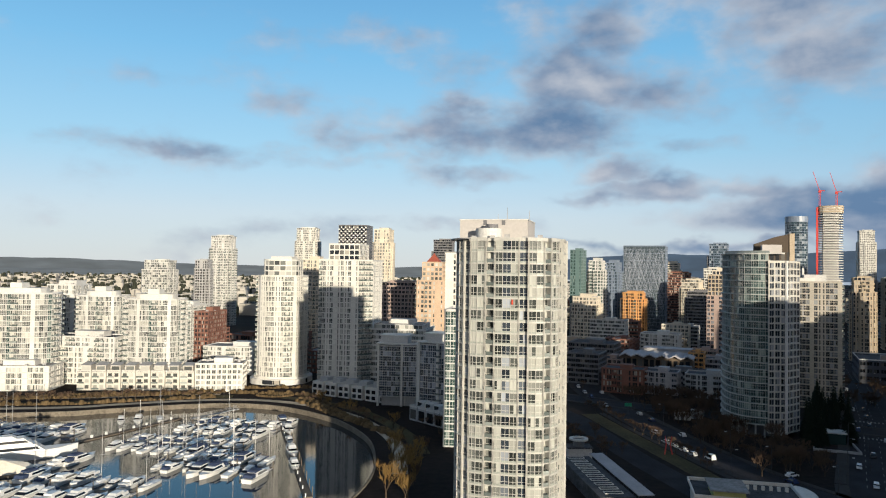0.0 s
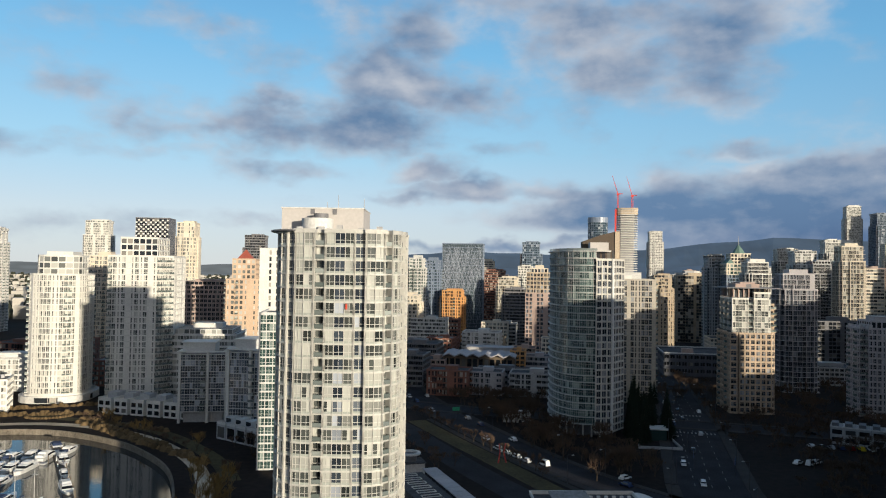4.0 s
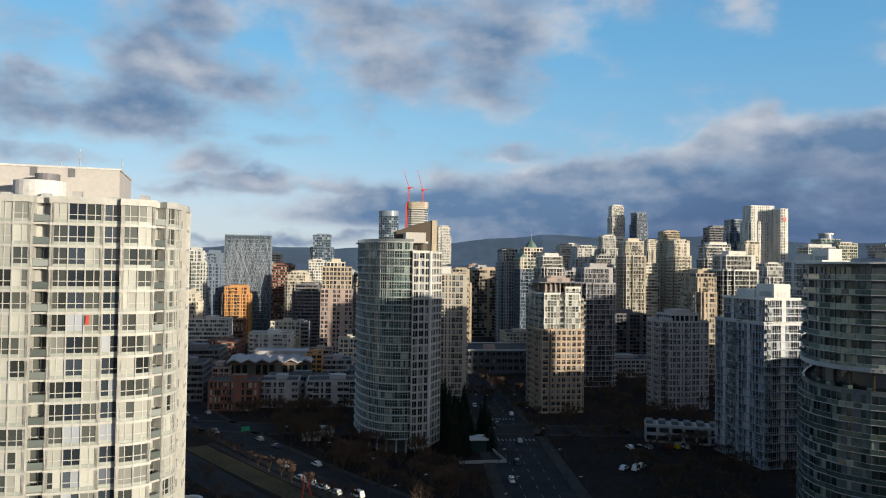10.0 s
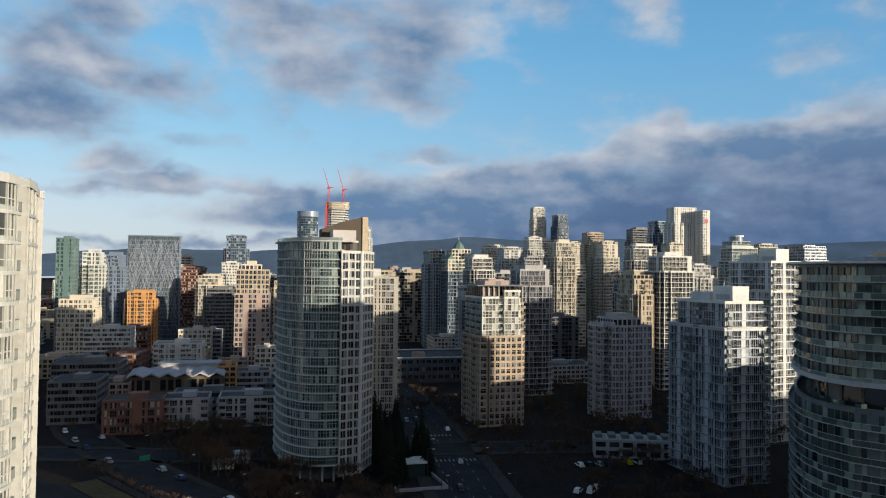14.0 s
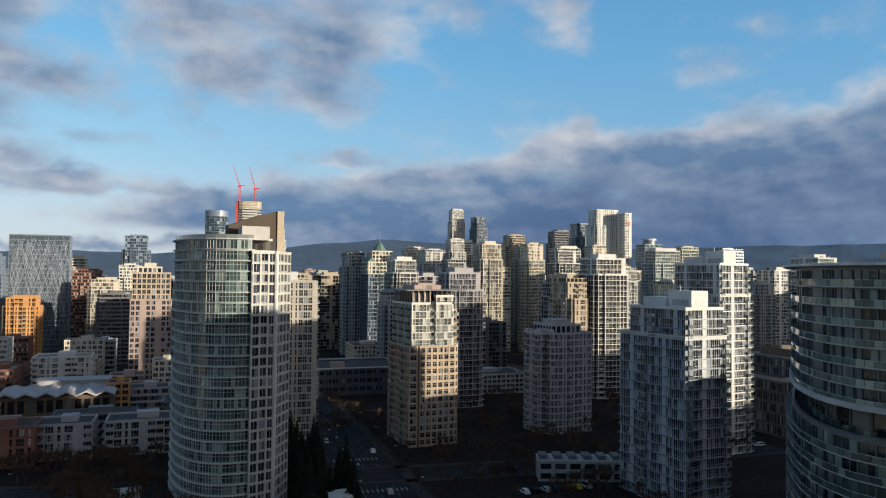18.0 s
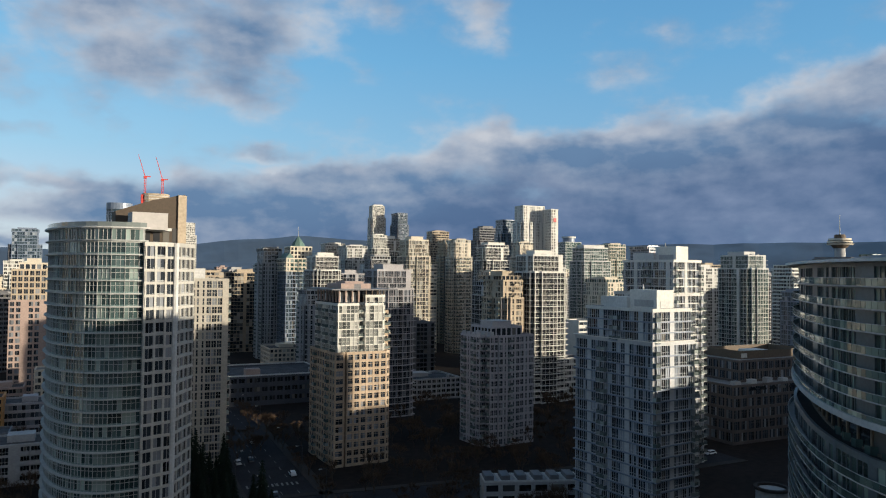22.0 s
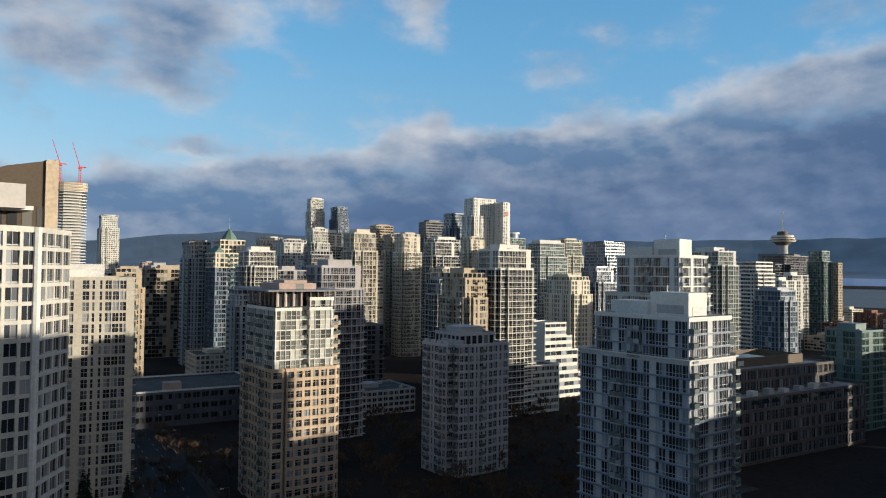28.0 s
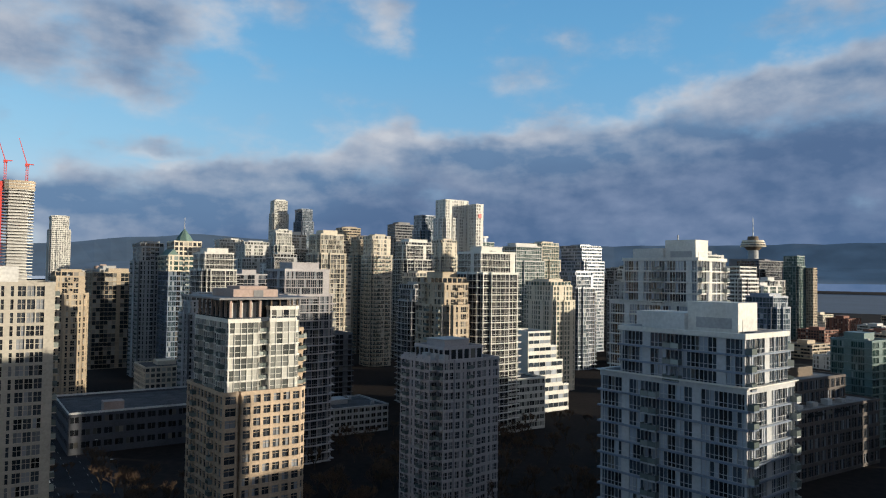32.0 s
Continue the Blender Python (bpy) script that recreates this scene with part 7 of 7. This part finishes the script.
thicket("bare winter trees on the verge between two towers", spread(70, 262, 335, 232, 300), 0.6, 1.0)
thicket("bare winter trees on the open ground by the street", spread(60, 168, 236, 176, 224), 0.5, 0.9)
thicket("bare winter trees at the foot of the tan tower", spread(50, 212, 292, 262, 318), 0.6, 1.0)
thicket("bare winter trees round the dark office building", spread(60, 325, 430, 275, 400), 0.7, 1.15)
thicket("bare winter trees along the shaded side streets", spread(60, 200, 262, 352, 430), 0.7, 1.1)
thicket("bare winter trees among the low city blocks", spread(60, 60, 260, 410, 520), 0.6, 1.0)
thicket("bare winter trees on the shaded square by the basin", spread(34, 16, 74, 262, 300), 0.6, 0.9)
for i in range(24):
    plant(trees, 106 + 2.2 * i, 396 - 1.05 * i + rng.uniform(-9, -3), 0.6, 0.9)
for i in range(26):
    plant(trees, rng.uniform(-240, -60), rng.uniform(400, 520), 0.6, 1.0)
for k, ob in enumerate(trees + [gold] + firs):
    ob.matrix_world = pose((120, 126, 133, -4, 166, 172, 178)[k], (290, 300, 312, 240, 282, 293, 304)[k], 0)

TYRE = material("black_tyre", (0.02, 0.02, 0.02), 0.9)


def car(paint, word, van=False):
    c = thing("delivery_van" if van else "car", f"{word} {'delivery van' if van else 'car'} on the asphalt", "van" if van else "car", pose(0, 0, -300), group="cars on the streets")
    high = 1.25 if van else 0.72
    body = Shell().add([(-2.2, -0.88, 0.3), (2.2, -0.85, 0.3), (2.2, 0.85, 0.3), (-2.2, 0.88, 0.3), (-2.15, -0.88, 0.85), (2.1, -0.8, 0.72), (2.1, 0.8, 0.72), (-2.15, 0.88, 0.85)],
                       [(0, 1, 5, 4), (1, 2, 6, 5), (2, 3, 7, 6), (3, 0, 4, 7), (4, 5, 6, 7), (3, 2, 1, 0)])
    part("body", body, paint, c)
    part("cabin", wedge(-2.1 if van else -1.75, 1.5 if van else 1.15, 0.82, 0.68, 0.8, 0.8 + high, 0.75), paint, c)
    part("window", wedge(-1.5, 1.1 if not van else 1.45, 0.825, 0.70, 0.92, 0.72 + high * 0.95, 0.62), GLASS_D, c)
    for x in (-1.35, 1.35):
        for y in (-0.82, 0.82):
            part("wheel", Shell().add([(x + 0.33 * math.cos(q), y + s, 0.33 + 0.33 * math.sin(q)) for s in (-0.1, 0.1) for q in [0.5236 * i for i in range(12)]],
                                          [(i, (i + 1) % 12, 12 + (i + 1) % 12, 12 + i) for i in range(12)] + [tuple(range(12))[::-1], tuple(range(12, 24))]), TYRE, c)
    return c


paints = [("white", (0.75, 0.75, 0.75)), ("black", (0.02, 0.02, 0.022)), ("silver", (0.42, 0.43, 0.44)), ("dark blue", (0.03, 0.05, 0.12)), ("red", (0.35, 0.03, 0.02)), ("yellow", (0.7, 0.5, 0.03))]
cars = [car(material(f"{w.replace(' ', '_')}_car_paint", c, 0.25, 0.04), w) for w, c in paints] + [car(HULL, "white", True)]
rng = random.Random(8)


def drive(pts, offs, step, skip):
    for a, b in zip(pts, pts[1:]):
        d = Vector((b[0] - a[0], b[1] - a[1]))
        k = 0.0
        while k < d.length:
            for o in offs:
                if rng.random() > skip:
                    p = Vector(a) + d.normalized() * (k + rng.uniform(0, step * 0.6)) + Vector((d.y, -d.x)).normalized() * o
                    copy_thing(rng.choice(cars[:4] + cars[:1]), pose(p.x, p.y, 0.1, 0, 0, math.degrees(math.atan2(d.y, d.x)) + (180 if o < 0 else 0)))
            k += step


drive(main_street[1:5], (-7, -2.5, 2.5, 7), 22, 0.8)
drive(cross_street[2:], (-2.5, 2.5), 20, 0.7)
drive(boulevard[3:], (-4.5, 4.5), 14, 0.8)
drive(lower_road[24:], (-2.5, 2.5), 15, 0.6)
for i, (x, y, k, r) in enumerate(((96, 269, 0, 104), (94.7, 275, 0, 104), (97.2, 262.6, 2, 104), (101.5, 257, 6, 104), (93.8, 281, 2, 104), (189, 239, 0, 20), (192, 236.5, 6, 20), (196, 238, 0, 20), (120, 236, 0, 20))):
    copy_thing(cars[k], pose(x, y, 0.12, 0, 0, r))
for k, ob in enumerate(cars):
    ob.matrix_world = pose(212 + 3.1 * k, 258 - 1.6 * k, 0.06, 0, 0, 66)

POST = material("dark_lamp_post", (0.06, 0.06, 0.065), 0.6, metal=0.3)
lampost = thing("street_lamp", "tall dark street lamp with a short arm", "street lamp", pose(100, 236, 0), group="street lamps")
part("post", Shell().cone(0, 0, 0, 9, 0.12, 0.07, 8), POST, lampost)
part("arm", Shell().box(0, -0.05, 8.8, 1.8, 0.05, 8.95), POST, lampost)
part("lamp_head", Shell().box(1.4, -0.16, 8.65, 2.2, 0.16, 8.85), PALE, lampost)
for pts, off, step in ((boulevard[::4], 7.2, 24), (main_street[1:5], 10.5, 30), (main_street[1:5], -10.5, 30), ([(-200, 346), (-145, 358), (-100, 372), (-62, 364)], 0, 22)):
    for a, b in zip(pts, pts[1:]):
        d = Vector((b[0] - a[0], b[1] - a[1]))
        for k in range(max(1, int(d.length / step))):
            p = Vector(a) + d.normalized() * k * step + Vector((d.y, -d.x)).normalized() * off
            copy_thing(lampost, pose(p.x, p.y, 0, 0, 0, math.degrees(math.atan2(d.x, -d.y)) + (180 if off < 0 else 0)))

LIME = material("lime_render", (0.42, 0.42, 0.16), 0.8, 0.1)
depot = thing("low_building", "low pavilion with lime green and white walls", "building", pose(86, 197, 0, 0, 0, -14))
part("wall", Shell().box(-12, -8, 0, 14, 8, 6.5), PALE, depot)
part("lime_wall", Shell().box(-8, -8.6, 0, 0, 2, 9.0), LIME, depot, "lime green rendered block")
part("lime_roof", Shell().box(-8.8, -9.4, 9.0, 0.8, 2.8, 9.35), GRAVEL, depot)
part("roof", Shell().box(-12.6, -8.5, 6.5, 14.6, 8.5, 6.8), DARKROOF, depot)
part("parapet", Shell().ring(rect(27.6, 17.4, 1, 0), rect(26.9, 16.7, 1, 0), 6.8, 7.7), WHITE, depot)
part("curved_wall", Shell().prism([(14.6 + 4.5 * math.sin(radians(15 * k)), -8.4 + 8.4 * (1 - math.cos(radians(15 * k)))) for k in range(12)] + [(14.6, 7.6)], 0, 7.4, True), WHITE, depot, "white curved end wall")
for i in range(6):
    part("roof_vent", Shell().box(2 + 2 * i, 3, 6.8, 2.8 + 2 * i, 3.8, 7.9), WHITE, depot)
canopy = thing("walkway_canopy", "long segmented pale metal canopy beside the road", "canopy", pose(60, 222, 0, 0, 0, 4))
for i in range(11):
    part("roof_panel", Shell().box(-2.3, -22 + 4.2 * i, 4.6, 2.3, -22 + 4.2 * i + 4.0, 4.85), MAUVE, canopy)
    part("post", Shell().cone(0, -20 + 4.2 * i, 0, 4.6, 0.12, 0.12, 6), POST, canopy)
ramp = thing("low_building", "flat dark roof with a row of white-edged skylights", "building", pose(52, 224, 0, 0, 0, 4))
part("wall", Shell().box(-5, -24, 0, 5, 20, 4.2), DARKROOF, ramp)
for i in range(10):
    part("skylight", Shell().ring(rect(5.4, 2.2, 0, -20 + 4.2 * i), rect(5.0, 1.8, 0, -20 + 4.2 * i), 4.2, 4.38), WHITE, ramp)
kiosk = thing("round_pavilion", "small round pavilion with a white ring roof", "pavilion", pose(54, 253, 0))
part("wall", Shell().box(-4, -3, 0, 4, 3, 5.2), PALE, kiosk)
part("roof", Shell().box(-4.4, -3.4, 5.2, 4.4, 3.4, 5.5), DARKROOF, kiosk)
part("ring", Shell().ring(oval(6.5, 6.5, 2, 24), oval(4.6, 4.6, 2, 24), 7.6, 8.2), WHITE, kiosk)
part("drum", Shell().cone(0, 0, 5.5, 7.6, 2.0, 2.0, 18), DARK, kiosk)
pav = thing("garden_pavilion", "low glazed pavilion with a white roof in a walled garden", "pavilion", pose(160, 283, 0, 0, 0, -24))
part("roof", Shell().box(-5, -2, 4.2, 5, 6, 4.6), WHITE, pav)
part("glazing", Shell().box(-4, -1.6, 0, 4.4, 5.4, 4.2), GLASS_G, pav)
part("garden_wall", Shell().ring([(-8, -16), (8, -16), (6, 12), (-7, 12)], [(-7.6, -15.6), (7.6, -15.6), (5.6, 11.6), (-6.6, 11.6)], 0, 1.0), GREY, pav)
for x, y in ((117, 328), (124, 331)):
    hut = thing("park_hut", "small white flat-roofed park hut", "hut", pose(x, y, 0, 0, 0, -24))
    part("wall", Shell().box(-3.4, -2.4, 0, 3.4, 2.4, 3.2), PALE, hut)
    part("roof", Shell().box(-3.8, -2.8, 3.2, 3.8, 2.8, 3.5), WHITE, hut)
    part("door", Shell().box(-0.6, -2.46, 0, 0.6, -2.4, 2.1), DARK, hut)
sculpture = thing("sculpture", "tall red abstract steel sculpture on the verge", "sculpture", pose(89, 264, 0))
sc = Shell()
for s in (-1, 1):
    stick(sc, Vector((1.4 * s, 0, 0)), Vector((0.7 * s, 0.3, 3.5)), 0.28, 0.22, 6)
    stick(sc, Vector((0.7 * s, 0.3, 3.5)), Vector((1.2 * s, 0, 6.5)), 0.22, 0.12, 6)
part("frame", sc, STEEL_RED, sculpture)
SIGN_GREEN = material("green_road_sign", (0.02, 0.30, 0.16), 0.5)
gs = thing("road_sign", "green overhead road sign on a post", "sign", pose(95, 338, 0))
part("post", Shell().cone(0, 0, 0, 5.5, 0.1, 0.1, 6), POST, gs)
part("sign_board", Shell().box(-1.6, -0.1, 3.6, 1.6, 0.0, 5.2), SIGN_GREEN, gs)
BANNER = material("blue_street_banner", (0.03, 0.10, 0.32), 0.7)
for x, y in ((150, 243), (166, 270), (158, 232)):
    bn = thing("street_banner", "blue banner on a street post", "banner", pose(x, y, 0, 0, 0, 60))
    part("post", Shell().cone(0, 0, 0, 6, 0.09, 0.09, 6), POST, bn)
    part("cloth", Shell().box(0.1, -0.03, 3.2, 1.3, 0.03, 5.6), BANNER, bn)
